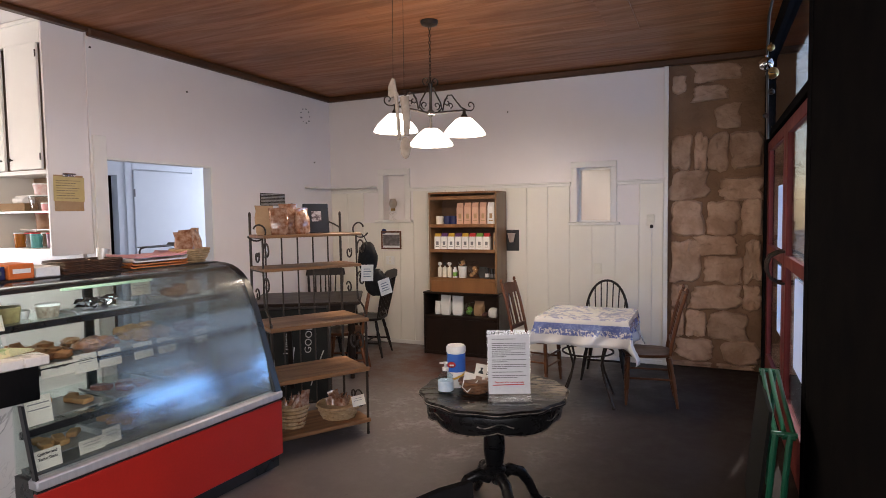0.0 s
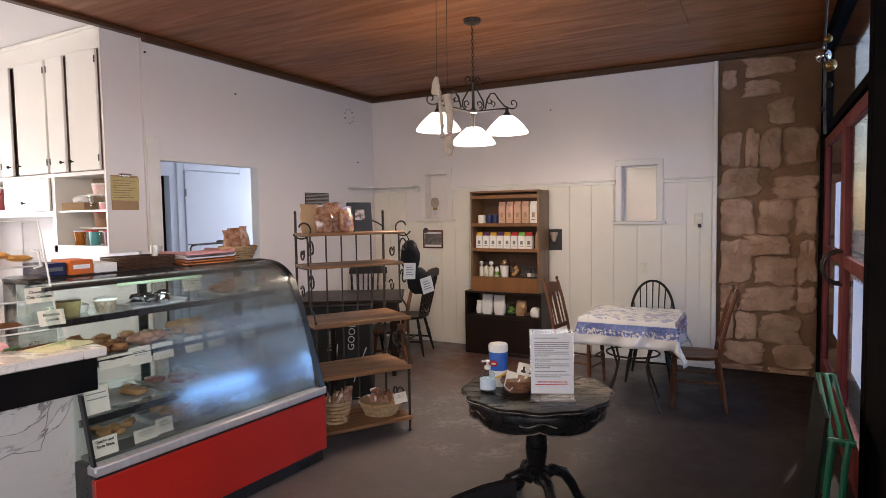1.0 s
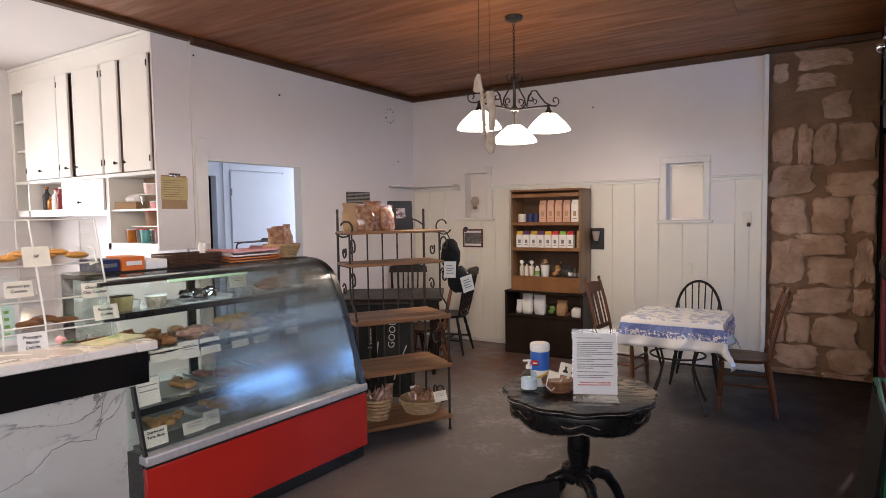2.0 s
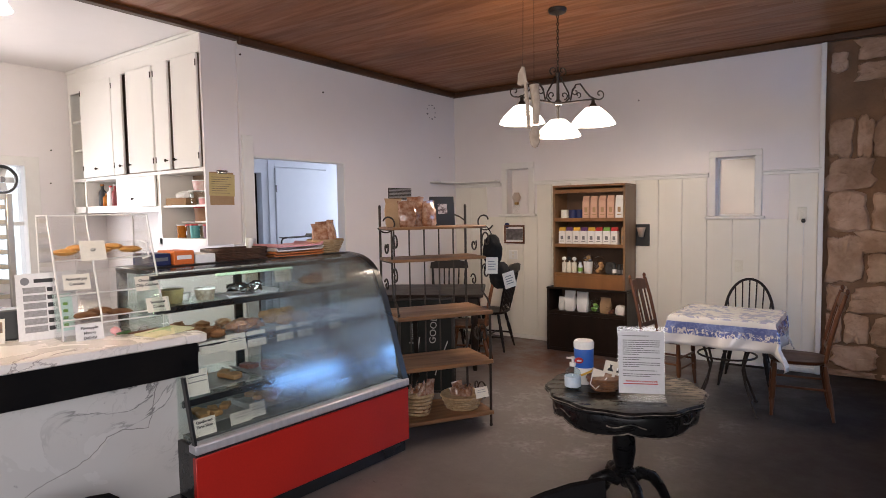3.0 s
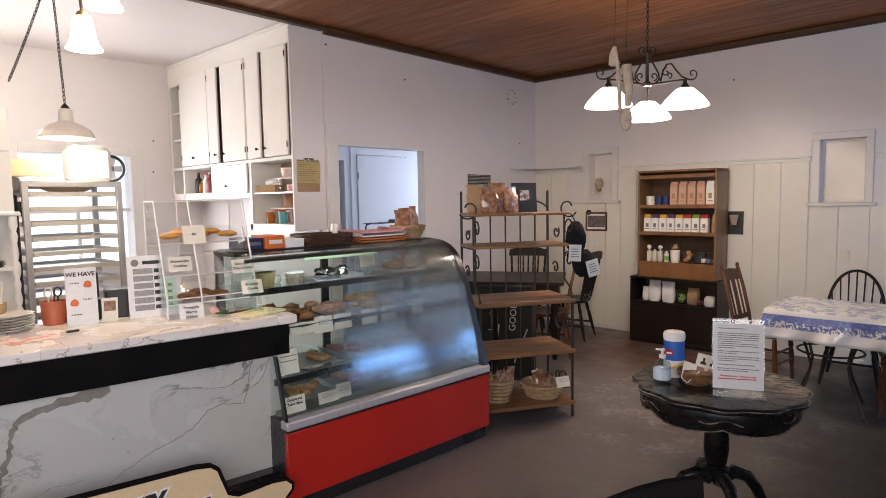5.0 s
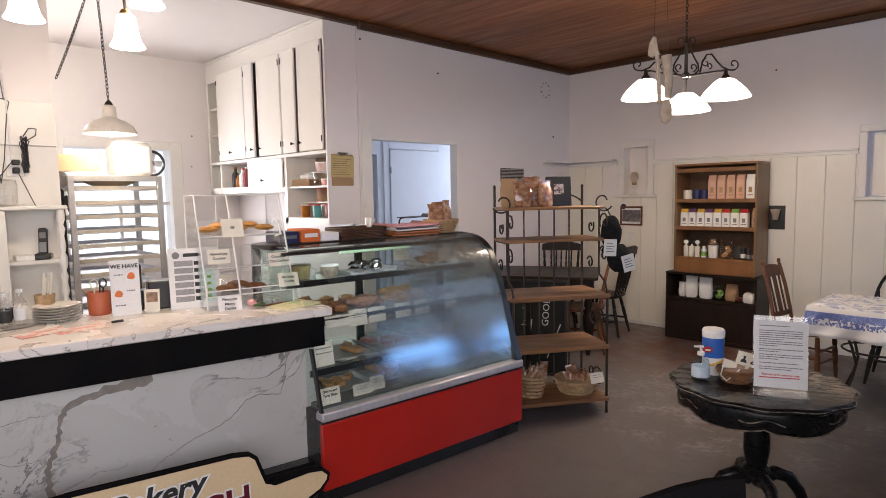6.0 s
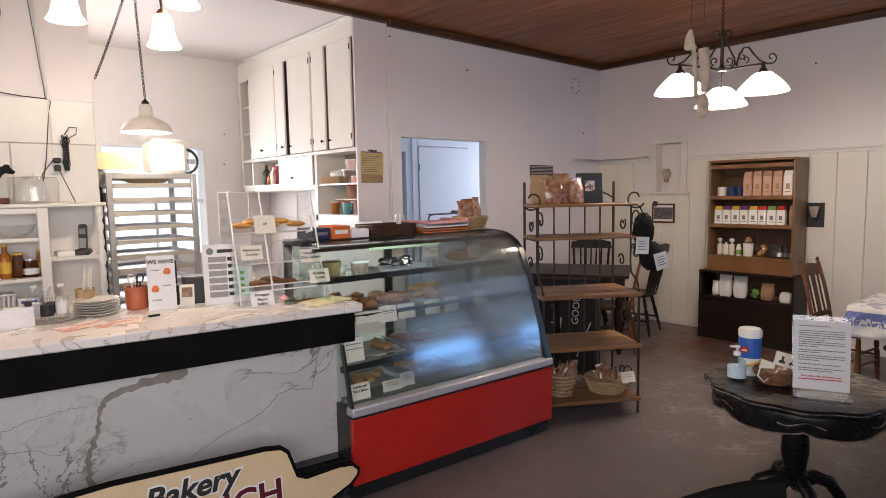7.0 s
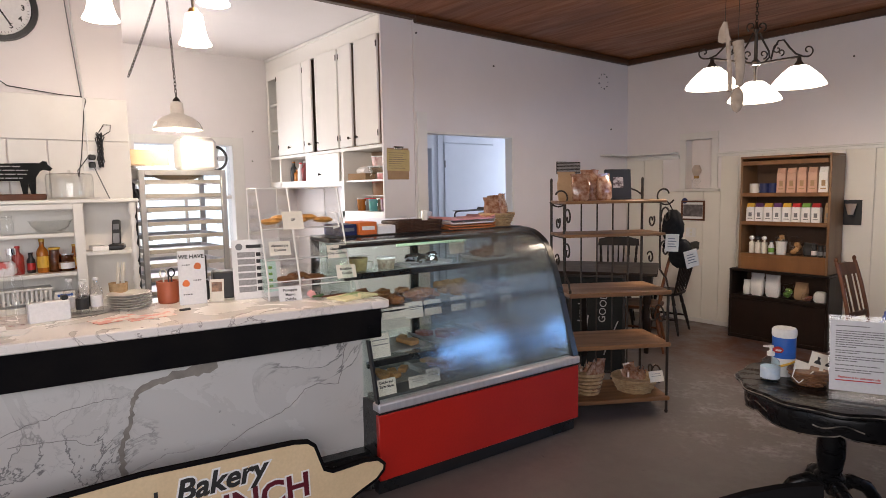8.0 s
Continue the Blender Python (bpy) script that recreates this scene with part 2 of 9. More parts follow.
def wood_planks_material(name, a, b, rough, along=(0.35, 5.0, 5.0), isl=0.5, obj=0.0):
    m, n, l, p, co = base(name, rough)
    mp = n.new("ShaderNodeMapping")
    mp.inputs["Scale"].default_value = along
    l.new(co, mp.inputs["Vector"])
    grain = noise_of(n, l, mp.outputs["Vector"], 6.0, 8, 0.65, 1.0)
    broad = noise_of(n, l, mp.outputs["Vector"], 1.4, 4)
    c = mixed(n, l, ranged(n, l, grain, 0.3, 0.72), a, b)
    c = mixed(n, l, times(n, l, ranged(n, l, broad, 0.42, 0.72), 0.45), c, tuple(v * 0.45 for v in b))
    hsv = n.new("ShaderNodeHueSaturation")
    l.new(c, hsv.inputs["Color"])
    g = n.new("ShaderNodeNewGeometry") if isl else n.new("ShaderNodeObjectInfo")
    src = g.outputs["Random Per Island"] if isl else g.outputs["Random"]
    l.new(ranged(n, l, src, 0.0, 1.0, 1.0 - max(isl, obj) / 2, 1.0 + max(isl, obj) / 2), hsv.inputs["Value"])
    l.new(hsv.outputs["Color"], p.inputs["Base Color"])
    l.new(ranged(n, l, grain, 0.3, 0.7, rough - 0.1, rough + 0.12), p.inputs["Roughness"])
    relief(n, l, p, grain, 0.10, 0.003)
    return m


WHITE = mat("white_wall_paint", (0.80, 0.755, 0.745), (0.77, 0.725, 0.715), 1.3, 0.36, bump=0.05, bscale=9, spec=0.5, rvar=0.06, grain=0.03)
BOARD_WHITE = mat("cream_board_paint", (0.82, 0.785, 0.71), (0.785, 0.745, 0.665), 1.6, 0.34, bump=0.05, bscale=9, objrand=0.04, rvar=0.05, grain=0.04)
TRIM_WHITE = mat("white_trim_paint", (0.80, 0.78, 0.74), (0.75, 0.725, 0.685), 4, 0.33, bump=0.06, bscale=14, grain=0.05)
CAB_WHITE = mat("cabinet_enamel", (0.82, 0.80, 0.755), (0.80, 0.775, 0.73), 2, 0.30, bump=0.03, bscale=10, rvar=0.03, grain=0.03)
SIDE_ROOM = mat("pale_blue_wall_paint", (0.74, 0.77, 0.82), (0.70, 0.73, 0.79), 2, 0.45, bump=0.03, bscale=10, grain=0.03)
CEIL_WOOD = wood_planks_material("stained_ceiling_boards", (0.31, 0.104, 0.026), (0.20, 0.064, 0.015), 0.46, (0.16, 1.5, 1.5), 0.22)
CROWN_WOOD = mat("dark_stained_trim", (0.085, 0.034, 0.013), (0.050, 0.021, 0.009), 6, 0.45, bump=0.1, bscale=50, stretch=(0.4, 0.4, 3))
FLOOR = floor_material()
MORTAR = mat("mud_mortar", (0.25, 0.140, 0.078), (0.17, 0.095, 0.052), 4, 0.92, bump=1.0, bscale=16, rvar=0.05, deep=0.02)
SANDSTONE = mat("pink_sandstone", (0.50, 0.335, 0.235), (0.34, 0.205, 0.13), 5.0, 0.9, bump=1.0, bscale=18, objrand=0.34, rvar=0.05, deep=0.02, contrast=(0.38, 0.62))
BLACK_PAINT = mat("black_gloss_paint", (0.007, 0.007, 0.008), (0.011, 0.010, 0.010), 5, 0.88, bump=0.06, spec=0.0, rvar=0.05)
RED_FRAME = mat("dark_red_door_paint", (0.17, 0.026, 0.022), (0.10, 0.016, 0.014), 6, 0.5, bump=0.1, spec=0.2)
MARBLE = marble_material("grey_veined_marble", (0.54, 0.53, 0.51), (0.17, 0.165, 0.165), (0.50, 0.475, 0.45))
MARBLE_TOP = marble_material("white_marble_top", (0.80, 0.76, 0.72), (0.33, 0.28, 0.26), (0.76, 0.69, 0.64), 1.6, 0.4)
BLACK_MARBLE = marble_material("black_marble", (0.016, 0.017, 0.018), (0.30, 0.30, 0.30), (0.022, 0.022, 0.024), 2.2, 0.2)
PATCH = mat("crack_filler", (0.27, 0.245, 0.215), (0.20, 0.18, 0.16), 18, 0.85, bump=0.4)
RED_PANEL = mat("red_laminate", (0.50, 0.022, 0.014), (0.43, 0.018, 0.012), 2.5, 0.34, bump=0.03)
ALU = mat("brushed_aluminium", (0.62, 0.62, 0.65), (0.54, 0.54, 0.57), 5, 0.52, 0.55, 0.05, 120, (8, 0.4, 0.4))
STEEL = mat("rack_aluminium", (0.58, 0.565, 0.54), (0.47, 0.455, 0.43), 6, 0.42, 0.45, 0.06)
TRAY_GREY = mat("grey_tray_plastic", (0.34, 0.345, 0.34), (0.28, 0.285, 0.28), 5, 0.4)
CASE_DECK = mat("dull_case_deck", (0.10, 0.105, 0.105), (0.075, 0.08, 0.08), 6, 0.5, bump=0.05)
BLACK_METAL = mat("black_case_frame", (0.012, 0.013, 0.014), (0.020, 0.020, 0.022), 5, 0.30, 0.0, 0.03)
IRON = mat("dark_wrought_iron", (0.030, 0.024, 0.020), (0.055, 0.040, 0.030), 20, 0.5, 0.6, 0.3, 90)
BRONZE = mat("oil_rubbed_bronze", (0.030, 0.024, 0.020), (0.050, 0.037, 0.028), 16, 0.42, 0.7, 0.2, 90)
CHROME = mat("polished_chrome", (0.75, 0.75, 0.77), (0.66, 0.66, 0.68), 4, 0.12, 1.0, rvar=0.04)
OAK = mat("golden_oak", (0.25, 0.115, 0.040), (0.17, 0.072, 0.024), 5, 0.38, 0, 0.12, 60, (1, 1, 0.15))
OAK_SIDE = mat("oak_side_veneer", (0.22, 0.115, 0.050), (0.16, 0.080, 0.033), 5, 0.40, 0, 0.12, 60, (1, 1, 0.15))
SHELF_WOOD = mat("worn_pine_shelf", (0.33, 0.165, 0.070), (0.15, 0.068, 0.028), 6, 0.45, 0, 0.2, 60, (0.35, 3, 3))
DARK_WOOD = mat("dark_walnut_stain", (0.020, 0.011, 0.007), (0.012, 0.007, 0.005), 6, 0.42, 0, 0.1, 50, (1, 1, 0.2), spec=0.22)
CHAIR_WOOD = mat("red_brown_chair_wood", (0.150, 0.055, 0.022), (0.085, 0.030, 0.012), 8, 0.40, 0, 0.1, 50, (1, 1, 0.2), spec=0.28)
EBONY = mat("black_stained_wood", (0.011, 0.008, 0.007), (0.020, 0.014, 0.011), 8, 0.42, 0, 0.1, spec=0.22)
WORN_BLACK = worn_black_material()
CLOTH = tablecloth_material()
PAPER = mat("white_paper", (0.82, 0.81, 0.80), (0.78, 0.77, 0.76), 5, 0.7)
CREAM_CARD = mat("cream_card", (0.80, 0.76, 0.66), (0.74, 0.70, 0.60), 8, 0.7)
KRAFT = mat("kraft_paper", (0.42, 0.27, 0.15), (0.34, 0.21, 0.11), 9, 0.75, bump=0.3)
PINK_BAG = mat("pink_coffee_bag", (0.62, 0.38, 0.28), (0.52, 0.30, 0.21), 9, 0.5, bump=0.3)
INK = mat("black_ink", (0.02, 0.02, 0.02), None, 5, 0.6)
GREY_INK = mat("grey_ink", (0.20, 0.20, 0.21), None, 5, 0.6)
CHALK = mat("white_chalk", (0.42, 0.42, 0.41), (0.24, 0.24, 0.235), 90, 0.9)
SLATE = mat("chalkboard_slate", (0.010, 0.011, 0.011), (0.020, 0.021, 0.021), 3, 0.8, bump=0.05, spec=0.1)
BAGGED = mat("cookies_in_clear_film", (0.24, 0.095, 0.045), (0.50, 0.32, 0.22), 34, 0.22, bump=0.8, bscale=40, coat=0.8, contrast=(0.40, 0.74))
WICKER = mat("pale_wicker", (0.52, 0.36, 0.19), (0.36, 0.22, 0.10), 40, 0.6, bump=0.4, bscale=120)
WICKER_DARK = mat("brown_wicker", (0.075, 0.033, 0.018), (0.040, 0.018, 0.010), 40, 0.5, bump=0.4, bscale=120)
GREEN = mat("green_enamel", (0.010, 0.145, 0.075), (0.008, 0.10, 0.055), 6, 0.35, bump=0.05)
PLASTIC_WHITE = mat("white_plastic", (0.82, 0.81, 0.79), (0.78, 0.77, 0.75), 3, 0.35)
PLASTIC_GREY = mat("grey_plastic", (0.25, 0.25, 0.26), None, 4, 0.4)
PLASTIC_BLACK = mat("black_plastic", (0.015, 0.015, 0.016), (0.022, 0.022, 0.023), 6, 0.42, bump=0.05)
PLASTIC_BLUE = mat("blue_plastic", (0.025, 0.13, 0.50), (0.020, 0.10, 0.42), 4, 0.35)
NAVY = mat("navy_card", (0.012, 0.020, 0.105), (0.010, 0.016, 0.08), 4, 0.45)
ORANGE = mat("orange_card", (0.70, 0.165, 0.025), (0.62, 0.14, 0.02), 4, 0.5)
PINK = mat("pink_tray_plastic", (0.80, 0.40, 0.40), (0.76, 0.36, 0.36), 4, 0.4)
ORANGE_TRAY = mat("orange_tray_plastic", (0.72, 0.24, 0.05), (0.66, 0.2, 0.04), 4, 0.4)
TERRACOTTA = mat("orange_ceramic", (0.50, 0.13, 0.055), (0.42, 0.10, 0.04), 10, 0.5)
BLACK_CLOTH = mat("black_fabric", (0.010, 0.010, 0.011), (0.018, 0.018, 0.019), 40, 0.95, bump=0.5, bscale=200, spec=0.08)
CERAMIC = mat("white_stoneware", (0.76, 0.73, 0.68), (0.70, 0.67, 0.61), 8, 0.25)
BREAD = mat("baked_crust", (0.33, 0.15, 0.055), (0.16, 0.062, 0.022), 22, 0.7, bump=0.8, bscale=60)
COOKIE = mat("pale_cookie", (0.55, 0.32, 0.13), (0.38, 0.19, 0.07), 26, 0.75, bump=0.7, bscale=70)
CRUST = mat("dark_glazed_crust", (0.20, 0.075, 0.03), (0.42, 0.24, 0.13), 30, 0.35, bump=0.8, bscale=70)
BERRY = mat("berry_filling", (0.17, 0.045, 0.05), (0.30, 0.12, 0.06), 18, 0.4, bump=0.6)
SIGN_CREAM = mat("sign_cream_paint", (0.74, 0.58, 0.36), (0.68, 0.52, 0.31), 5, 0.45, bump=0.05)
MAROON = mat("maroon_paint", (0.115, 0.008, 0.020), None, 5, 0.4)
YELLOW = mat("yellow_label", (0.72, 0.43, 0.05), None, 5, 0.5)
CRIMSON = mat("red_label", (0.55, 0.03, 0.03), None, 5, 0.5)
LEAF_GREEN = mat("green_label", (0.20, 0.42, 0.07), None, 5, 0.5)
PLUM = mat("purple_label", (0.13, 0.045, 0.16), None, 5, 0.5)
AMBER = mat("amber_liquid", (0.42, 0.14, 0.015), (0.32, 0.10, 0.01), 6, 0.15)
ENAMEL = mat("cream_lamp_enamel", (0.70, 0.66, 0.60), (0.62, 0.57, 0.51), 5, 0.3)
GLASS = glass_material("clear_glass", (0.97, 0.98, 0.98))
ACRYLIC = glass_material("clear_acrylic", (0.985, 0.988, 0.988), 0.06, None, 1.6)
FILM = glass_material("cellophane", (0.97, 0.97, 0.97), 0.14, None, 1.7)
CASE_GLASS = glass_material("misted_case_glass", (0.95, 0.985, 0.975), 0.09, case_fog, 1.52)
DOOR_GLASS = glass_material("grey_case_door_glass", (0.84, 0.88, 0.86))
SHELF_GLASS = glass_material("green_edge_glass", (0.90, 0.965, 0.94))
FROSTED = glass_material("frosted_window_glass", (0.9, 0.9, 0.9), 0.3, lambda n, l, co: ranged(n, l, noise_of(n, l, co, 6, 3), 0.2, 0.8, 0.90, 0.95), 1.45, (0.80, 0.68, 0.58))
SHADE_GLOW = glow_material("lit_alabaster_glass", (1.0, 0.90, 0.78), 7.5)
BELL_GLOW = glow_material("lit_bell_glass", (1.0, 0.90, 0.76), 6.0)
BULB_GLOW = glow_material("lit_bulb", (1.0, 0.86, 0.66), 16.0)


# ---- mesh helpers ----
def shaped(*fillers):
    bm = bmesh.new()
    for f in fillers:
        f(bm)
    return bm


def box(bm, x0, x1, y0, y1, z0, z1, bev=0.0, m=None):
    vs = [bm.verts.new((x, y, z)) for x in (x0, x1) for y in (y0, y1) for z in (z0, z1)]
    fs = [bm.faces.new([vs[i] for i in q]) for q in ((0, 1, 3, 2), (4, 6, 7, 5), (0, 4, 5, 1), (2, 3, 7, 6), (0, 2, 6, 4), (1, 5, 7, 3))]
    if bev:
        es = list({e for f in fs for e in f.edges})
        out = bmesh.ops.bevel(bm, geom=es, offset=bev, segments=1, affect="EDGES", clamp_overlap=True)
        vs = list({v for f in out["faces"] for v in f.verts} | {v for f in fs if f.is_valid for v in f.verts})
    if m is not None:
        for v in vs:
            v.co = m @ v.co
    return vs


def ring(bm, c, u, w, r, seg, rw=None):
    rw = r if rw is None else rw
    return [bm.verts.new(c + u * (r * math.cos(2 * math.pi * k / seg)) + w * (rw * math.sin(2 * math.pi * k / seg))) for k in range(seg)]


def bridge(bm, a, b):
    k = len(a)
    for i in range(k):
        bm.faces.new((a[i], a[(i + 1) % k], b[(i + 1) % k], b[i]))


def rod(bm, p0, p1, r0, r1=None, seg=10):
    p0, p1 = Vector(p0), Vector(p1)
    d = (p1 - p0).normalized()
    u = d.orthogonal().normalized()
    w = d.cross(u)
    a, b = ring(bm, p0, u, w, r0, seg), ring(bm, p1, u, w, r0 if r1 is None else r1, seg)
    bridge(bm, a, b)
    bm.faces.new(a[::-1]), bm.faces.new(b)


def lathe(bm, prof, cx=0.0, cy=0.0, seg=20, ripple=None, m=None):
    rows = []
    for r, z in prof:
        if r < 1e-4:
            v = Vector((cx, cy, z))
            rows.append([bm.verts.new(m @ v if m is not None else v)])
            continue
        vs = []
        for k in range(seg):
            a = 2 * math.pi * k / seg
            q = r * (ripple(a, r, z) if ripple else 1.0)
            v = Vector((cx + q * math.cos(a), cy + q * math.sin(a), z))
            vs.append(bm.verts.new(m @ v if m is not None else v))
        rows.append(vs)
    for a, b in zip(rows, rows[1:]):
        if len(a) == len(b):
            bridge(bm, a, b)
        else:
            pole, loop = (a[0], b) if len(a) == 1 else (b[0], a)
            for k in range(seg):
                bm.faces.new((loop[k], loop[(k + 1) % seg], pole))
    for vs in (rows[0], rows[-1]):
        if len(vs) > 1:
            bm.faces.new(vs)


def tube(bm, pts, r, seg=6, taper=None):
    pts = [Vector(p) for p in pts]
    u, rows = None, []
    for i, p in enumerate(pts):
        d = (pts[min(i + 1, len(pts) - 1)] - pts[max(i - 1, 0)]).normalized()
        u = d.orthogonal().normalized() if u is None else (u - d * u.dot(d)).normalized()
        q = r if taper is None else r + (taper - r) * i / (len(pts) - 1)
        rows.append(ring(bm, p, u, d.cross(u), q, seg))
    for a, b in zip(rows, rows[1:]):
        bridge(bm, a, b)
    bm.faces.new(rows[0][::-1]), bm.faces.new(rows[-1])


def prism(bm, outline, place, thick):
    """An outline (a, b) laid out by place(a, b, depth) and given a thickness."""
    a = [bm.verts.new(place(p, q, 0.0)) for p, q in outline]
    b = [bm.verts.new(place(p, q, thick)) for p, q in outline]
    bridge(bm, a, b)
    bm.faces.new(a[::-1]), bm.faces.new(b)


def blob(bm, c, rx, ry, rz, seed=0, rough=0.15, seg=10, rows=6):
    c = Vector(c)
    rr = []
    for j in range(1, rows):
        th = math.pi * j / rows
        vs = []
        for k in range(seg):
            a = 2 * math.pi * k / seg
            d = Vector((math.sin(th) * math.cos(a), math.sin(th) * math.sin(a), math.cos(th)))
            q = 1 + rough * noise.noise(d * 2.2 + Vector((seed * 3.7, seed * 1.3, seed)))
            vs.append(bm.verts.new(c + Vector((d.x * rx, d.y * ry, d.z * rz)) * q))
        rr.append(vs)
    for a, b in zip(rr, rr[1:]):
        bridge(bm, a, b)
    t, o = bm.verts.new(c + Vector((0, 0, rz))), bm.verts.new(c - Vector((0, 0, rz)))
    for k in range(seg):
        bm.faces.new((t, rr[0][k], rr[0][(k + 1) % seg]))
        bm.faces.new((o, rr[-1][(k + 1) % seg], rr[-1][k]))


def spiral(c, r0, r1, a0, a1, u, w, steps=18):
    c, u, w = Vector(c), Vector(u), Vector(w)
    out = []
    for i in range(steps + 1):
        s = i / steps
        a, r = a0 + (a1 - a0) * s, r0 + (r1 - r0) * s
        out.append(c + u * (r * math.cos(a)) + w * (r * math.sin(a)))
    return out


def part(name, bm, material, parent=None, label="", smooth=True, angle=40):
    bmesh.ops.recalc_face_normals(bm, faces=bm.faces)
    me = bpy.data.meshes.new(name)
    bm.to_mesh(me)
    bm.free()
    me.materials.append(material)
    if smooth:
        me.polygons.foreach_set("use_smooth", [True] * len(me.polygons))
        me.set_sharp_from_angle(angle=radians(angle))
    ob = new(name, me)
    if parent is not None:
        ob.parent = parent
    if label:
        ob["label"] = label
    return ob


def piece(name, me, parent, m):
    ob = new(name, me)
    ob.parent = parent
    ob.matrix_local = m
    return ob


def shared(name, bm, material, smooth=True):
    bmesh.ops.recalc_face_normals(bm, faces=bm.faces)
    me = bpy.data.meshes.new(name)
    bm.to_mesh(me)
    bm.free()
    me.materials.append(material)
    if smooth:
        me.polygons.foreach_set("use_smooth", [True] * len(me.polygons))
        me.set_sharp_from_angle(angle=radians(40))
    return me


def thing(name, m, label, category, group="", kind=""):
    ob = new(name)
    ob.empty_display_size = 0.1
    ob.matrix_world = m
    return tagged(ob, label, category, group, kind)


def lettering(text, size, material, parent, m, name="lettering", bold=0.0, depth=0.0008, align="LEFT", slant=0.0):
    """Words in the built-in font as a thin mesh under its thing."""
    cu = bpy.data.curves.new(name, "FONT")
    cu.body, cu.size, cu.extrude, cu.offset, cu.align_x, cu.shear = text, size, depth, bold, align, slant
    cu.resolution_u = 3
    tmp = new("tmp", cu)
    bpy.context.view_layer.update()
    me = bpy.data.meshes.new_from_object(tmp.evaluated_get(bpy.context.evaluated_depsgraph_get()))
    bpy.data.objects.remove(tmp)
    me.name = name
    me.materials.clear()
    me.materials.append(material)
    ob = new(name, me)
    ob.parent = parent
    ob.matrix_local = m
    return ob


def bars(parent, x0, x1, ztop, rows, step, h, y, material, seed=0, name="text_line", ragged=0.3):
    """Unreadable writing on an upright sheet facing -y: rows of plain bars."""
    rnd = random.Random(seed)
    bm = bmesh.new()
    for i in range(rows):
        x = x0
        end = x1 - (x1 - x0) * ragged * rnd.random()
        while x < end - 0.004:
            w = min((x1 - x0) * rnd.uniform(0.08, 0.22), end - x)
            box(bm, x, x + w, y - 0.0008, y, ztop - i * step - h, ztop - i * step)
            x += w + h * 0.8
    return part(name, bm, material, parent, smooth=False)


# ---- the room ----
XL, YB, XR, YF, H = -4.5, 6.5, 0.45, -1.9, 3.095
KX, KY = -6.95, 3.22


def structure(name, bm, material, label, category):
    return tagged(part(name, bm, material, None, smooth=False), label, category, kind="structure")


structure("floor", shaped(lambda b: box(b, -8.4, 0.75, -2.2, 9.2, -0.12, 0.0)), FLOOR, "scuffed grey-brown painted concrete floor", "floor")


def ceiling():
    bm = bmesh.new()
    y, rnd = YF - 0.05, random.Random(4)
    while y < YB + 0.2:
        w = 0.135
        x = XL - 0.02
        while x < XR + 0.3:
            e = min(x + rnd.uniform(1.8, 3.6), XR + 0.3)
            box(bm, x + 0.001, e - 0.001, y + 0.0005, y + w - 0.0005, H, H + 0.02)
            x = e
        y += w
    box(bm, XL - 0.02, XR + 0.3, YF - 0.1, YB + 0.3, H + 0.022, H + 0.06)
    # raised hatch panel near the front wall
    box(bm, -0.783, -0.556, 2.6, 5.25, H - 0.014, H)
    structure("ceiling", bm, CEIL_WOOD, "brown stained tongue-and-groove board ceiling", "ceiling")


ceiling()
structure("ceiling_kitchen", shaped(lambda b: box(b, -7.2, XL - 0.022, -2.0, KY + 0.2, H + 0.0, H + 0.1)), WHITE, "white painted kitchen ceiling", "ceiling")
structure("ceiling_side_room", shaped(lambda b: box(b, -8.4, XL - 0.15, KY + 0.2, 9.2, H + 0.0, H + 0.1)), SIDE_ROOM, "pale ceiling of the next room", "ceiling")

# left wall with a doorway; its jambs go through
DY0, DY1, DH = 3.348, 4.478, 2.095
structure("wall_west", shaped(
    lambda b: box(b, XL - 0.10, XL, KY, DY0, 0, H),
    lambda b: box(b, XL - 0.10, XL, DY1, YB + 0.25, 0, H),
    lambda b: box(b, XL - 0.10, XL, DY0, DY1, DH, H)), WHITE, "white painted board wall with a doorway", "wall")
structure("door_trim", shaped(
    lambda b: box(b, XL, XL + 0.018, DY0 - 0.115, DY0, 0, DH + 0.17, 0.003),
    lambda b: box(b, XL - 0.10, XL + 0.003, DY1 - 0.018, DY1 + 0.003, 0, DH, 0.002),
    lambda b: box(b, XL - 0.10, XL + 0.003, DY0 + 0.0, DY1 - 0.018, DH - 0.016, DH + 0.003, 0.002)), TRIM_WHITE, "white doorway trim", "trim")
# the pier behind the counter, at the end of the opening
structure("wall_pier", shaped(lambda b: box(b, XL - 0.16, XL, YF, 0.885, 0, H)), WHITE, "white painted pier wall behind the counter", "wall")
for n_, (y0, y1, z0, z1) in enumerate([(-1.66 + 0.315 * k, -1.35 + 0.315 * k, 0.0, 1.905) for k in range(6)] + [(0.23, 0.425, 0.0, 1.905), (0.43, 0.88, 0.0, 1.905), (-1.66, 0.88, 1.908, 2.175)]):
    part("board", shaped(lambda b: box(b, XL + 0.002, XL + (0.014 if n_ < 8 else 0.022), y0, y1, z0, z1, 0.003)), TRIM_WHITE, bpy.data.objects["wall_pier"], smooth=False)

# back wall: painted plaster above, boards below, a niche and a small frosted window
NI = (-3.715, -3.42, 1.525, 2.075)
WI = (-1.328, -0.975, 1.48, 2.062)
SX = -0.42


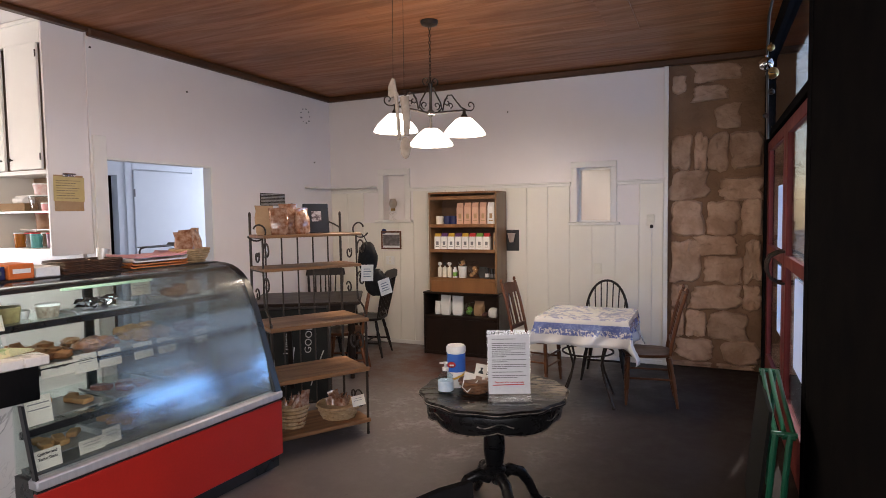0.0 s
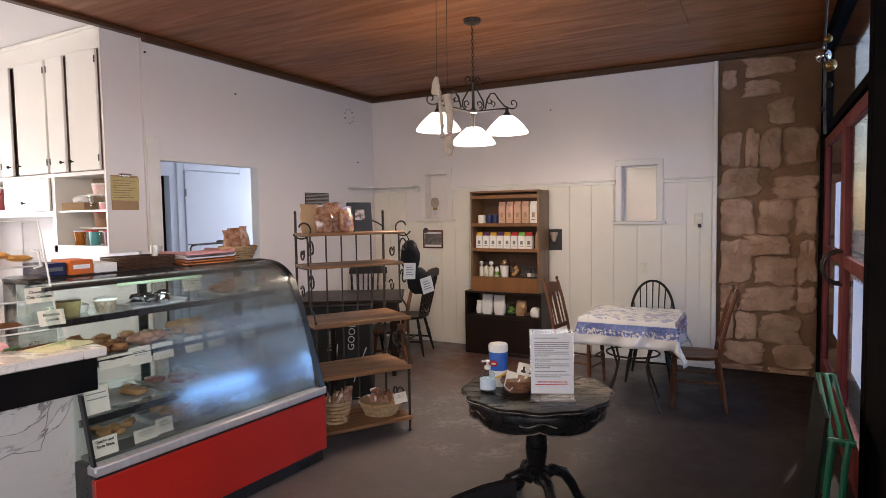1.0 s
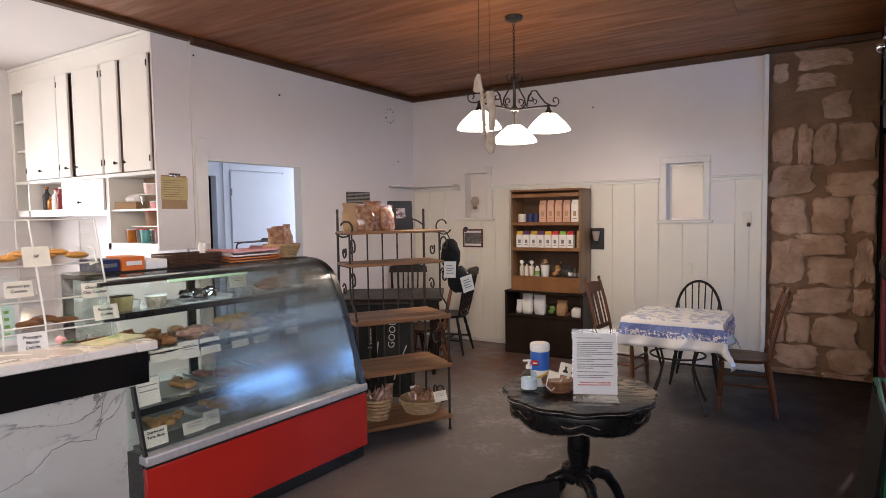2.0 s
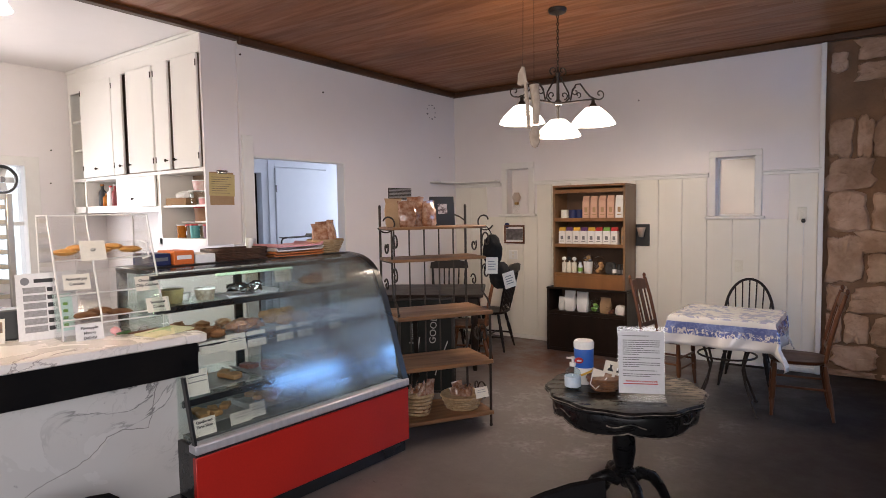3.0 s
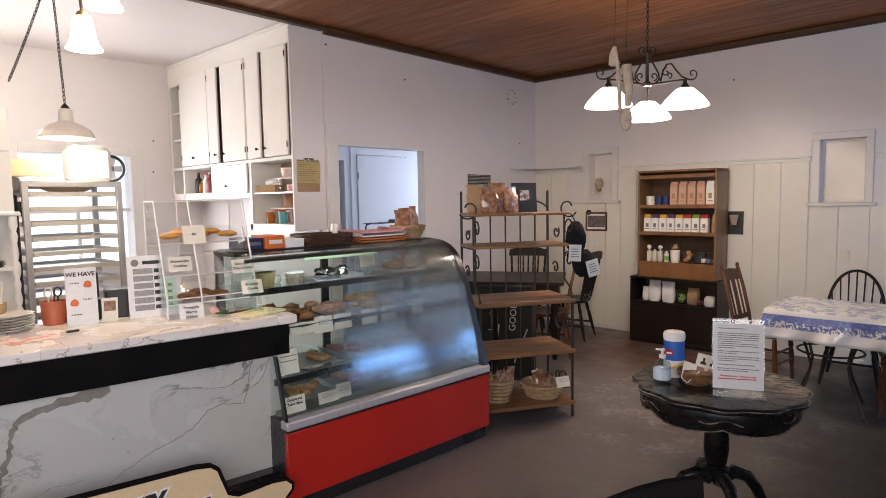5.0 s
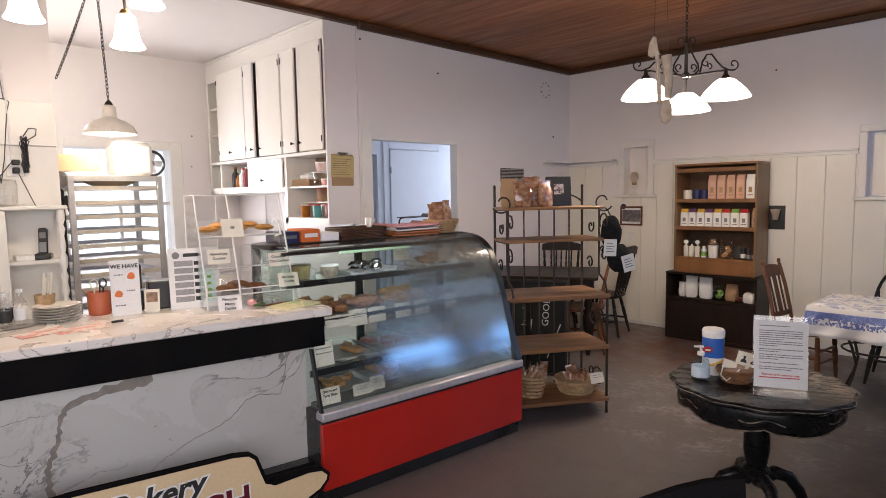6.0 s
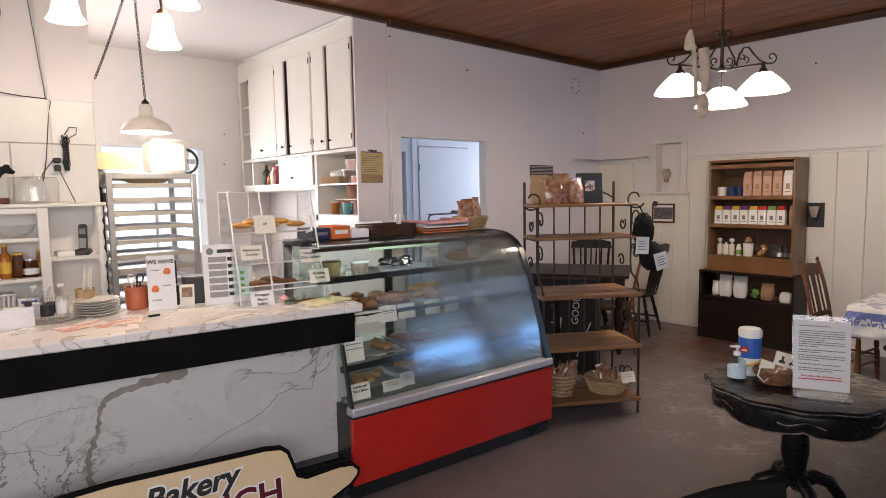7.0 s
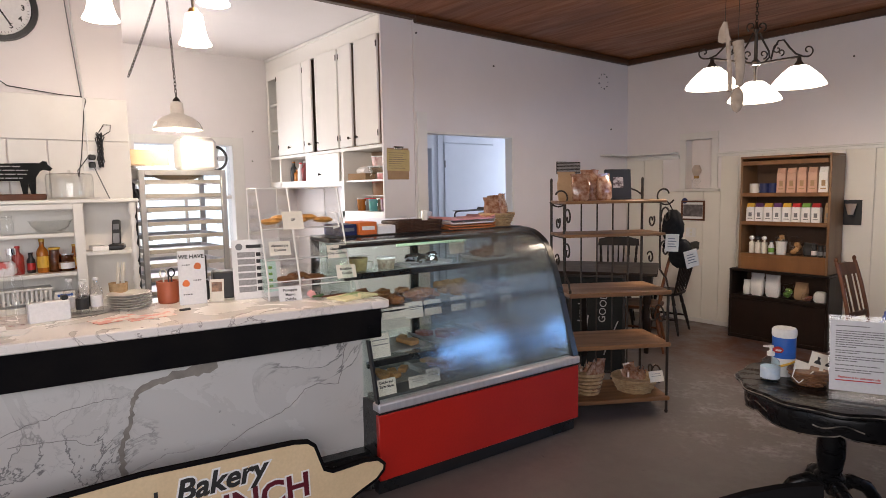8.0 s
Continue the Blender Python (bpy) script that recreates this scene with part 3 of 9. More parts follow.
def wall_with_holes(name, x0, x1, z0, z1, holes, y0, y1, material, label):
    bm = bmesh.new()
    xs = sorted({x0, x1, *[h[0] for h in holes], *[h[1] for h in holes]})
    for a, c in zip(xs, xs[1:]):
        zs = [z0]
        for h in holes:
            if h[0] <= a and c <= h[1]:
                zs += [h[2], h[3]]
        zs.append(z1)
        for i in range(0, len(zs), 2):
            box(bm, a, c, y0, y1, zs[i], zs[i + 1])
    return structure(name, bm, material, label, "wall")


back = wall_with_holes("wall_north", XL, SX, 0, H, [NI, WI], YB, YB + 0.22, WHITE, "white painted wall with vertical boards below a rail")
structure("niche_back", shaped(lambda b: box(b, NI[0], NI[1], YB + 0.12, YB + 0.14, NI[2], NI[3])), WHITE, "white back of the wall niche", "wall")


def framed(name, hole, w, sill, label):
    x0, x1, z0, z1 = hole
    ob = thing(name, pose((x0 + x1) / 2, YB, z0), label, "window", kind="structure")
    c = (x0 + x1) / 2
    a = (x1 - x0) / 2
    h = z1 - z0
    part("window_frame", shaped(
        lambda b: box(b, -a - w, -a, -0.022, 0, 0, h, 0.003), lambda b: box(b, a, a + w, -0.022, 0, 0, h, 0.003),
        lambda b: box(b, -a - w, a + w, -0.024, 0, h, h + w, 0.003)), TRIM_WHITE, ob)
    part("window_sill", shaped(lambda b: box(b, -a - w - 0.03, a + w + 0.03, -sill, 0.02, -0.03, 0, 0.005)), TRIM_WHITE, ob)
    return ob, a, h


framed("niche", NI, 0.075, 0.06, "white trimmed wall niche with a small sill")
win, wa, wh = framed("window_1", WI, 0.062, 0.055, "small white-trimmed window with frosted glass")
part("sash", shaped(
    lambda b: box(b, -wa, -wa + 0.02, 0.10, 0.13, 0, wh), lambda b: box(b, wa - 0.02, wa, 0.10, 0.13, 0, wh),
    lambda b: box(b, -wa + 0.02, wa - 0.02, 0.10, 0.13, 0, 0.02), lambda b: box(b, -wa + 0.02, wa - 0.02, 0.10, 0.13, wh - 0.02, wh)), TRIM_WHITE, win)
part("pane", shaped(lambda b: box(b, -wa + 0.02, wa - 0.02, 0.112, 0.118, 0.02, wh - 0.02)), FROSTED, win, "frosted pane", smooth=False)

# rail along the back wall, cut round the two frames
structure("rail", shaped(*[(lambda b, s=s: (box(b, s[0], s[1], YB - 0.030, YB, 1.870, 1.900, 0.003), box(b, s[0], s[1], YB - 0.052, YB, 1.900, 1.916, 0.003)))
                           for s in ((-4.46, -3.792), (-3.343, -1.392), (-0.911, SX - 0.005))]), TRIM_WHITE, "white moulded rail on the wall", "trim")
structure("baseboard", shaped(lambda b: box(b, XL + 0.01, SX, YB - 0.022, YB - 0.004, 0, 0.045, 0.003)), TRIM_WHITE, "thin white strip at the foot of the boards", "baseboard")
structure("corner_post", shaped(lambda b: box(b, SX - 0.03, SX + 0.012, YB - 0.034, YB - 0.002, 0, H - 0.002, 0.003)), TRIM_WHITE, "white edge board beside the stone", "trim")
structure("corner_shelf", shaped(
    lambda b: box(b, XL, -3.80, YB - 0.16, YB - 0.027, 1.925, 1.945, 0.003), lambda b: box(b, XL, XL + 0.17, 5.95, YB - 0.16, 1.925, 1.945, 0.003)),
    TRIM_WHITE, "narrow white corner shelf", "shelf")
# crown boards
structure("crown_trim", shaped(
    lambda b: box(b, XL, XL + 0.055, KY, YB - 0.056, 3.03, H - 0.002, 0.01),
    lambda b: box(b, XL, XR, YB - 0.055, YB, 3.03, H - 0.002, 0.01),
    lambda b: box(b, XL - 0.02, XL + 0.05, YF, KY, 3.058, H - 0.002, 0.006)), CROWN_WOOD, "dark stained wooden crown boards", "trim")

# kitchen shell with its window
KW = (1.44, 2.45, 0.95, 2.10)
structure("wall_kitchen_west", shaped(
    lambda b: box(b, KX - 0.2, KX, -2.0, KW[0], 0, H), lambda b: box(b, KX - 0.2, KX, KW[1], KY + 0.2, 0, H),
    lambda b: box(b, KX - 0.2, KX, KW[0], KW[1], 0, KW[2]), lambda b: box(b, KX - 0.2, KX, KW[0], KW[1], KW[3], H)), WHITE, "white painted kitchen wall with a window", "wall")
structure("wall_kitchen_north", shaped(lambda b: box(b, KX, XL - 0.14, KY, KY + 0.12, 0, H)), WHITE, "white kitchen wall behind the cupboards", "wall")
structure("wall_kitchen_south", shaped(lambda b: box(b, KX - 0.2, XL - 0.16, YF - 0.1, YF, 0, H)), WHITE, "plain white kitchen end wall", "wall")
kw = thing("window_2", pose(KX, KW[0], KW[2]), "bright white-framed kitchen window", "window", kind="structure")
ww, kh = KW[1] - KW[0], KW[3] - KW[2]
part("window_frame", shaped(
    lambda b: box(b, 0, 0.02, -0.09, 0, -0.09, kh + 0.09, 0.003), lambda b: box(b, 0, 0.02, ww, ww + 0.13, -0.09, kh + 0.09, 0.003),
    lambda b: box(b, 0, 0.022, 0, ww, kh, kh + 0.09, 0.003), lambda b: box(b, 0, 0.05, 0, ww, -0.09, 0, 0.003),
    lambda b: box(b, -0.10, -0.07, 0, ww, kh * 0.48, kh * 0.48 + 0.04), lambda b: box(b, -0.10, -0.07, ww * 0.5 - 0.015, ww * 0.5 + 0.015, 0, kh * 0.48)), TRIM_WHITE, kw)
part("pane", shaped(lambda b: box(b, -0.09, -0.085, 0, ww, 0, kh * 0.48)), GLASS, kw, smooth=False).visible_shadow = False
part("pane", shaped(lambda b: box(b, -0.09, -0.085, 0, ww, kh * 0.48 + 0.04, kh)), GLASS, kw, smooth=False).visible_shadow = False

# room beyond the doorway: a far wall with a wide panelled door
SRX = -6.2
structure("wall_side_room", shaped(
    lambda b: box(b, SRX - 0.1, SRX, KY + 0.12, 4.62, 0, H), lambda b: box(b, SRX - 0.1, SRX, 4.74, 7.1, 0, H), lambda b: box(b, SRX - 0.1, SRX, 4.62, 4.74, 2.09, H),
    lambda b: box(b, SRX, XL - 0.14, 7.0, 7.1, 0, 0.9), lambda b: box(b, SRX, XL - 0.14, 7.0, 7.1, 2.5, H),
    lambda b: box(b, SRX, SRX + 0.25, 7.0, 7.1, 0.9, 2.5), lambda b: box(b, XL - 0.39, XL - 0.14, 7.0, 7.1, 0.9, 2.5),
    lambda b: box(b, SRX, XL - 0.14, KY + 0.12, KY + 0.2, 0, H), lambda b: box(b, SRX - 0.9, SRX - 0.8, 4.2, 5.2, 0, H)), SIDE_ROOM, "pale blue-white walls of the next room", "wall")
# dark-walled box added behind the gap so that no light reaches it
structure("closet", shaped(
    lambda b: box(b, SRX - 0.79, SRX - 0.78, 4.44, 4.92, 0, H), lambda b: box(b, SRX - 0.78, SRX - 0.101, 4.44, 4.45, 0, H),
    lambda b: box(b, SRX - 0.78, SRX - 0.101, 4.91, 4.92, 0, H)), DARK_WOOD, "added dark box that keeps a narrow opening black", "closet")
d2 = thing("door_2", pose(SRX, 4.93, 0), "pale painted door in the next room", "door", kind="structure")
part("door_leaf", shaped(lambda b: box(b, 0.002, 0.035, 0.0, 0.87, 0.01, 2.16, 0.004)), SIDE_ROOM, d2)
part("door_frame", shaped(lambda b: box(b, 0.001, 0.02, -0.10, -0.006, 0, 2.27, 0.003), lambda b: box(b, 0.001, 0.02, 0.876, 0.98, 0, 2.27, 0.003), lambda b: box(b, 0.001, 0.022, -0.006, 0.876, 2.17, 2.27, 0.003)), SIDE_ROOM, d2)
for z in (0.3, 1.85):
    part("hinge", shaped(lambda b: box(b, 0.034, 0.040, -0.008, 0.012, z, z + 0.09, 0.001)), GREY_INK, d2)

# front wall (x = XR) with the entrance doors and the shop window, and the wall behind the camera
DD = (3.565, 6.20, 0.0, 2.98)
SW = (-1.65, 0.95, 0.85, 2.65)
structure("wall_east", shaped(
    lambda b: box(b, XR, XR + 0.22, YF, SW[0], 0, H), lambda b: box(b, XR, XR + 0.22, SW[0], SW[1], 0, SW[2]),
    lambda b: box(b, XR, XR + 0.22, SW[0], SW[1], SW[3], H), lambda b: box(b, XR, XR + 0.22, SW[1], DD[0] - 0.12, 0, H),
    lambda b: box(b, XR, XR + 0.22, DD[0], DD[1], DD[3], H), lambda b: box(b, XR, XR + 0.22, DD[1], YB + 0.3, 0, H)), BLACK_PAINT, "black painted front wall", "wall")
structure("dark_panel", shaped(lambda b: box(b, XR - 0.012, XR - 0.002, 1.1, DD[0] - 0.14, 0, H - 0.004, 0.003)), BLACK_PAINT, "black painted wooden panelling by the entrance", "panel")
SB = (-2.9, -0.5, 0.9, 2.6)
structure("wall_south", shaped(
    lambda b: box(b, XL, SB[0], YF - 0.2, YF, 0, H), lambda b: box(b, SB[1], XR + 0.2, YF - 0.2, YF, 0, H),
    lambda b: box(b, SB[0], SB[1], YF - 0.2, YF, 0, SB[2]), lambda b: box(b, SB[0], SB[1], YF - 0.2, YF, SB[3], H)), WHITE, "plain white wall with an assumed window", "wall")
structure("ground", shaped(lambda b: box(b, -60, 60, -60, 60, -0.35, -0.30)), mat("pale_pavement", (0.32, 0.30, 0.28), None, 0.6, 0.9), "pale concrete pavement outside", "ground")


def backlit_paper():
    m, n, l, p, co = base("backlit_paper", 0.7)
    df, tl, mx = n.new("ShaderNodeBsdfDiffuse"), n.new("ShaderNodeBsdfTranslucent"), n.new("ShaderNodeMixShader")
    for sh in (df, tl):
        l.new(mixed(n, l, noise_of(n, l, co, 7, 4), (0.84, 0.83, 0.84), (0.78, 0.77, 0.79)), sh.inputs["Color"])
    mx.inputs[0].default_value = 0.7
    l.new(df.outputs[0], mx.inputs[1])
    l.new(tl.outputs[0], mx.inputs[2])
    l.new(mx.outputs[0], n["Material Output"].inputs["Surface"])
    return m


BACKLIT = backlit_paper()


def entrance():
    ob = thing("door_1", pose(XR + 0.005, DD[0], 0), "dark red glazed entrance doors with a transom", "door", kind="structure")
    w = DD[1] - DD[0]
    part("door_frame", shaped(
        lambda b: box(b, -0.02, 0.1, -0.118, 0.0, 0, DD[3], 0.004), lambda b: box(b, -0.02, 0.1, w - 0.06, w - 0.001, 0, DD[3], 0.004),
        lambda b: box(b, -0.02, 0.1, 0, w - 0.06, 2.19, 2.25, 0.004), lambda b: box(b, -0.02, 0.1, 0, w - 0.06, DD[3] - 0.07, DD[3], 0.004)), BLACK_PAINT, ob)
    for k in range(2):
        y0 = 0.004 + k * 1.16
        y1 = (1.156, w - 0.064)[k]
        leaf = part("door_leaf", shaped(
            lambda b: box(b, 0, 0.045, y0, y0 + 0.12, 0.01, 2.185, 0.004), lambda b: box(b, 0, 0.045, y1 - 0.12, y1, 0.01, 2.185, 0.004),
            lambda b: box(b, 0, 0.045, y0 + 0.12, y1 - 0.12, 0.01, 0.30, 0.004), lambda b: box(b, 0, 0.045, y0 + 0.12, y1 - 0.12, 1.20, 1.28, 0.004),
            lambda b: box(b, 0, 0.045, y0 + 0.12, y1 - 0.12, 2.10, 2.185, 0.004)), RED_FRAME, ob)
        for z0, z1 in ((0.30, 1.20), (1.28, 2.10)):
            part("pane", shaped(lambda b: box(b, 0.018, 0.024, y0 + 0.12, y1 - 0.12, z0, z1)), GLASS, leaf, smooth=False).visible_shadow = False
        hy = y1 - 0.09 if k == 0 else y0 + 0.05
        part("door_handle", shaped(lambda b: tube(b, [(0, hy, 1.085), (-0.035, hy, 1.09), (-0.085, hy, 1.12), (-0.105, hy, 1.17), (-0.105, hy, 1.22), (-0.085, hy, 1.27), (-0.035, hy, 1.30), (0, hy, 1.305)], 0.010, 10)), BRONZE, leaf, "curved bronze pull handle")
        part("notice", shaped(lambda b: box(b, 0.010, 0.013, y0 + 0.14, y0 + (0.62, 0.50)[k], (0.62, 0.66)[k], 1.17)), BACKLIT, leaf, "white paper notice taped to the glass", smooth=False)
        if k:
            part("notice", shaped(lambda b: box(b, 0.010, 0.013, y0 + 0.13, y0 + 0.55, 1.30, 1.77)), BACKLIT, leaf, "white paper notice taped to the glass", smooth=False)
        part("pane", shaped(lambda b: box(b, 0.018, 0.024, y0, y1, 2.26, DD[3] - 0.07)), GLASS, ob, smooth=False).visible_shadow = False


entrance()


# ---- stone wall ----
def stone_wall():
    wall = tagged(part("wall_stone", shaped(lambda b: box(b, SX, XR + 0.25, YB + 0.03, YB + 0.3, 0, H)), MORTAR, None, smooth=False),
                  "rough pink sandstone wall with mud mortar", "wall", kind="structure")
    rnd = random.Random(11)
    # courses from the floor up: foot, head, then the ends of each stone
    courses = (
        (0.01, 0.055, (-0.38, 0.03), (0.06, 0.40)), (0.07, 0.285, (-0.33, 0.01), (0.11, 0.44)), (0.31, 0.575, (-0.37, -0.25), (-0.23, -0.05), (-0.02, 0.32)),
        (0.60, 0.845, (-0.37, -0.22), (-0.19, 0.26), (0.29, 0.44)), (0.86, 1.13, (-0.07, 0.27)), (0.87, 1.30, (-0.375, -0.10)), (0.90, 1.29, (0.29, 0.44)),
        (1.145, 1.325, (-0.15, 0.23)), (1.335, 1.69, (-0.38, -0.08), (-0.045, 0.24), (0.26, 0.44)), (1.705, 1.975, (-0.38, -0.045)), (1.68, 1.90, (0.06, 0.44)),
        (1.985, 2.335, (-0.38, -0.19), (-0.165, -0.05), (-0.035, 0.14), (0.165, 0.44)), (2.38, 2.62, (0.02, 0.24)), (2.66, 2.815, (-0.19, 0.14)), (2.845, 3.02, (-0.17, 0.25)), (2.76, 2.93, (-0.38, -0.25)))
    for k, (z0, z1, x0, x1) in enumerate((c[0], c[1], *e) for c in courses for e in c[2:]):
        bm = bmesh.new()
        n = 30
        cx, cz, wx, wz = (x0 + x1) / 2, (z0 + z1) / 2, (x1 - x0) / 2, (z1 - z0) / 2
        rows = []
        for depth, grow in ((0.0, 1.03), (-0.012 - rnd.random() * 0.012, 0.99), (-0.020 - rnd.random() * 0.014, 0.90), (-0.022 - rnd.random() * 0.014, 0.5)):
            vs = []
            for i in range(n):
                a = 2 * math.pi * (i + 0.5) / n
                sx, sz = math.cos(a), math.sin(a)
                q = 1 / max(abs(sx), abs(sz)) ** 0.94
                j = 1 + 0.30 * noise.noise(Vector((sx * 1.4 + k * 5.1, sz * 1.4, k * 2.3))) + 0.12 * noise.noise(Vector((sx * 5 + k, sz * 5, k)))
                vs.append(bm.verts.new((cx + sx * q * j * wx * grow, YB + 0.031 + depth + 0.014 * noise.noise(Vector((sx * 4 * grow, sz * 4 * grow, k))), min(H - 0.02, max(0.0, cz + sz * q * j * wz * grow)))))
            rows.append(vs)
        for a, b in zip(rows, rows[1:]):
            bridge(bm, a, b)
        mid = bm.verts.new((cx, YB + 0.031 - 0.026 - rnd.random() * 0.010, cz))
        for i in range(n):
            bm.faces.new((rows[-1][i], rows[-1][(i + 1) % n], mid))
        part("stone", bm, SANDSTONE, wall, angle=24)


def wall_boards():
    rnd = random.Random(3)
    x = XL + 0.012
    while x < SX - 0.04:
        w = min(rnd.choice((0.19, 0.24, 0.27, 0.24)), SX - 0.032 - x)
        if w < 0.03:
            break
        spans = [(0.046, 1.874)]
        for hx0, hx1, hz0 in ((NI[0] - 0.105, NI[1] + 0.105, NI[2] - 0.031), (WI[0] - 0.06, WI[1] + 0.06, WI[2] - 0.031)):
            if x + w > hx0 and x < hx1:
                spans = [(0.046, hz0)]
        for z0, z1 in spans:
            part("board", shaped(lambda b: box(b, x + 0.0015, x + w - 0.0015, YB - 0.014, YB - 0.001, z0, z1, 0.003)), BOARD_WHITE, back, smooth=False)
        x += w


# glowing panels standing for daylight outside the entrance and the kitchen window
def backdrop(name, bm, color, strength):
    m = bpy.data.materials.new(name + "_glow")
    m.use_nodes = True
    n, l = m.node_tree.nodes, m.node_tree.links
    n.remove(n["Principled BSDF"])
    e = n.new("ShaderNodeEmission")
    tc = n.new("ShaderNodeTexCoord").outputs["Object"]
    l.new(mixed(n, l, noise_of(n, l, tc, 0.8, 3), color, tuple(v * 0.8 for v in color)), e.inputs["Color"])
    e.inputs["Strength"].default_value = strength
    l.new(e.outputs[0], n["Material Output"].inputs["Surface"])
    tagged(part(name, bm, m, None, smooth=False), "glowing panel standing for daylight outside", "backdrop", kind="structure")


# blue strip added out of view to mirror in the case glass
backdrop("backdrop", shaped(lambda b: box(b, 2.6, 2.7, 3.6, 8.0, 1.50, 2.03)), (0.22, 0.49, 1.0), 11.0)
backdrop("backdrop_kitchen", shaped(lambda b: box(b, -8.3, -8.2, -0.8, 4.6, -0.2, 4.0)), (0.85, 0.93, 1.0), 1.7)


# ---- counter and display case ----
def counter():
    ob = thing("counter", pose(-2.684, 1.68, 0, 0, 0, 81.4), "white marble counter with a black band and dark plinth", "counter")
    L = -3.45
    part("top", shaped(lambda b: box(b, L, -0.10, 0.0, 0.68, 0.957, 1.0, 0.006), lambda b: box(b, -0.10, 0.0, 0.0, 0.12, 0.957, 1.0, 0.006)), MARBLE_TOP, ob, "white marble slab with worn edges")
    part("band", shaped(lambda b: box(b, L, -0.035, 0.03, 0.10, 0.80, 0.957, 0.003)), BLACK_PAINT, ob, "black painted band")
    part("bead", shaped(lambda b: box(b, L, -0.07, 0.062, 0.072, 0.792, 0.803, 0.002)), ALU, ob, "thin metal bead")
    part("front_panel", shaped(lambda b: box(b, -1.86, -0.075, 0.072, 0.12, 0.21, 0.795)), MARBLE, ob, "grey-veined marble slab, cracked and patched", smooth=False)
    part("front_panel", shaped(lambda b: box(b, L, -1.865, 0.072, 0.12, 0.21, 0.795)), MARBLE, ob, "grey-veined marble slab", smooth=False)
    part("plinth", shaped(lambda b: box(b, L, -0.06, -0.01, 0.12, 0, 0.212, 0.012)), BLACK_MARBLE, ob, "black veined marble plinth")
    part("body", shaped(lambda b: box(b, L, -0.13, 0.125, 0.62, 0, 0.955)), DARK_WOOD, ob, smooth=False)
    # filled crack: a ragged strip that runs down from a patch below the band
    OX = 0.045
    path = [(-0.90, 0.775, 0.055), (-0.98, 0.765, 0.06), (-1.08, 0.755, 0.045), (-1.17, 0.735, 0.030), (-1.235, 0.70, 0.022), (-1.255, 0.65, 0.016), (-1.262, 0.58, 0.018),
            (-1.285, 0.52, 0.024), (-1.305, 0.46, 0.026), (-1.305, 0.39, 0.022), (-1.29, 0.33, 0.030), (-1.26, 0.27, 0.026), (-1.225, 0.214, 0.03)]
    bm, rows, rnd = bmesh.new(), [], random.Random(2)
    fine = []
    for (xa, za, wa_), (xb, zb, wb_) in zip(path, path[1:]):
        for i in range(4):
            s = i / 4
            fine.append((OX + xa + (xb - xa) * s + rnd.uniform(-0.006, 0.006), za + (zb - za) * s + rnd.uniform(-0.006, 0.006), (wa_ + (wb_ - wa_) * s) * rnd.uniform(0.6, 1.15)))
    for i, (x, z, w) in enumerate(fine):
        a, c = fine[max(i - 1, 0)], fine[min(i + 1, len(fine) - 1)]
        d = Vector((c[0] - a[0], 0, c[1] - a[1])).normalized()
        nn = Vector((-d.z, 0, d.x)) * w / 2
        rows.append([bm.verts.new((max(-3, q.x), y, min(0.79, q.z))) for q, y in ((Vector((x, 0, z)) + nn, 0.0695), (Vector((x, 0, z)) - nn, 0.0695))])
    for a, c in zip(rows, rows[1:]):
        bm.faces.new((a[0], a[1], c[1], c[0]))
    ext = bmesh.ops.extrude_face_region(bm, geom=bm.faces[:])
    for v in ext["geom"]:
        if isinstance(v, bmesh.types.BMVert):
            v.co.y += 0.003
    CRACK = mat("grey_hairline_crack", (0.16, 0.15, 0.145), (0.30, 0.28, 0.27), 30, 0.8)
    for line, r in ((((-0.22, 0.792), (-0.243, 0.662), (-0.268, 0.577), (-0.379, 0.603), (-0.444, 0.58), (-0.517, 0.514), (-0.589, 0.48), (-0.685, 0.453), (-0.766, 0.415), (-0.832, 0.386), (-0.897, 0.336)), 0.0022),
                    (((-1.675, 0.616), (-1.59, 0.646), (-1.513, 0.659), (-1.463, 0.678), (-1.382, 0.69), (-1.309, 0.7), (-1.247, 0.692)), 0.0018), (((-1.66, 0.568), (-1.53, 0.561), (-1.433, 0.549), (-1.384, 0.513), (-1.311, 0.513), (-1.264, 0.517)), 0.0018)):
        pts = []
        for (xa, za), (xb, zb) in zip(line, line[1:]):
            for i in range(5):
                pts.append((xa + (xb - xa) * i / 5 + rnd.uniform(-0.004, 0.004), 0.0718, za + (zb - za) * i / 5 + rnd.uniform(-0.004, 0.004)))
        part("hairline_crack", shaped(lambda b: tube(b, pts, r, 5, r * 0.5)), CRACK, ob, "thin dark crack in the marble")
    part("crack_repair", bm, PATCH, ob, "ragged brown crack filler", smooth=False)
    return ob


counter()
CP = pose(-2.684, 1.68, 0, 0, 0, 81.4)


def on_counter(x, y, turn=0.0, z=1.0005):
    """A pose on the counter: x along it from its right end, y in from its front edge."""
    return CP @ pose(x, y, z, 0, 0, turn)


CASE = pose(-2.60, 1.54, 0, 0, 0, 85.45)
PROFILE = [(0.016, 0.49), (0.065, 0.675), (0.12, 0.85), (0.173, 1.01), (0.232, 1.147), (0.262, 1.195), (0.30, 1.232), (0.345, 1.262), (0.40, 1.284), (0.46, 1.296), (0.52, 1.30)]
CL = 1.45


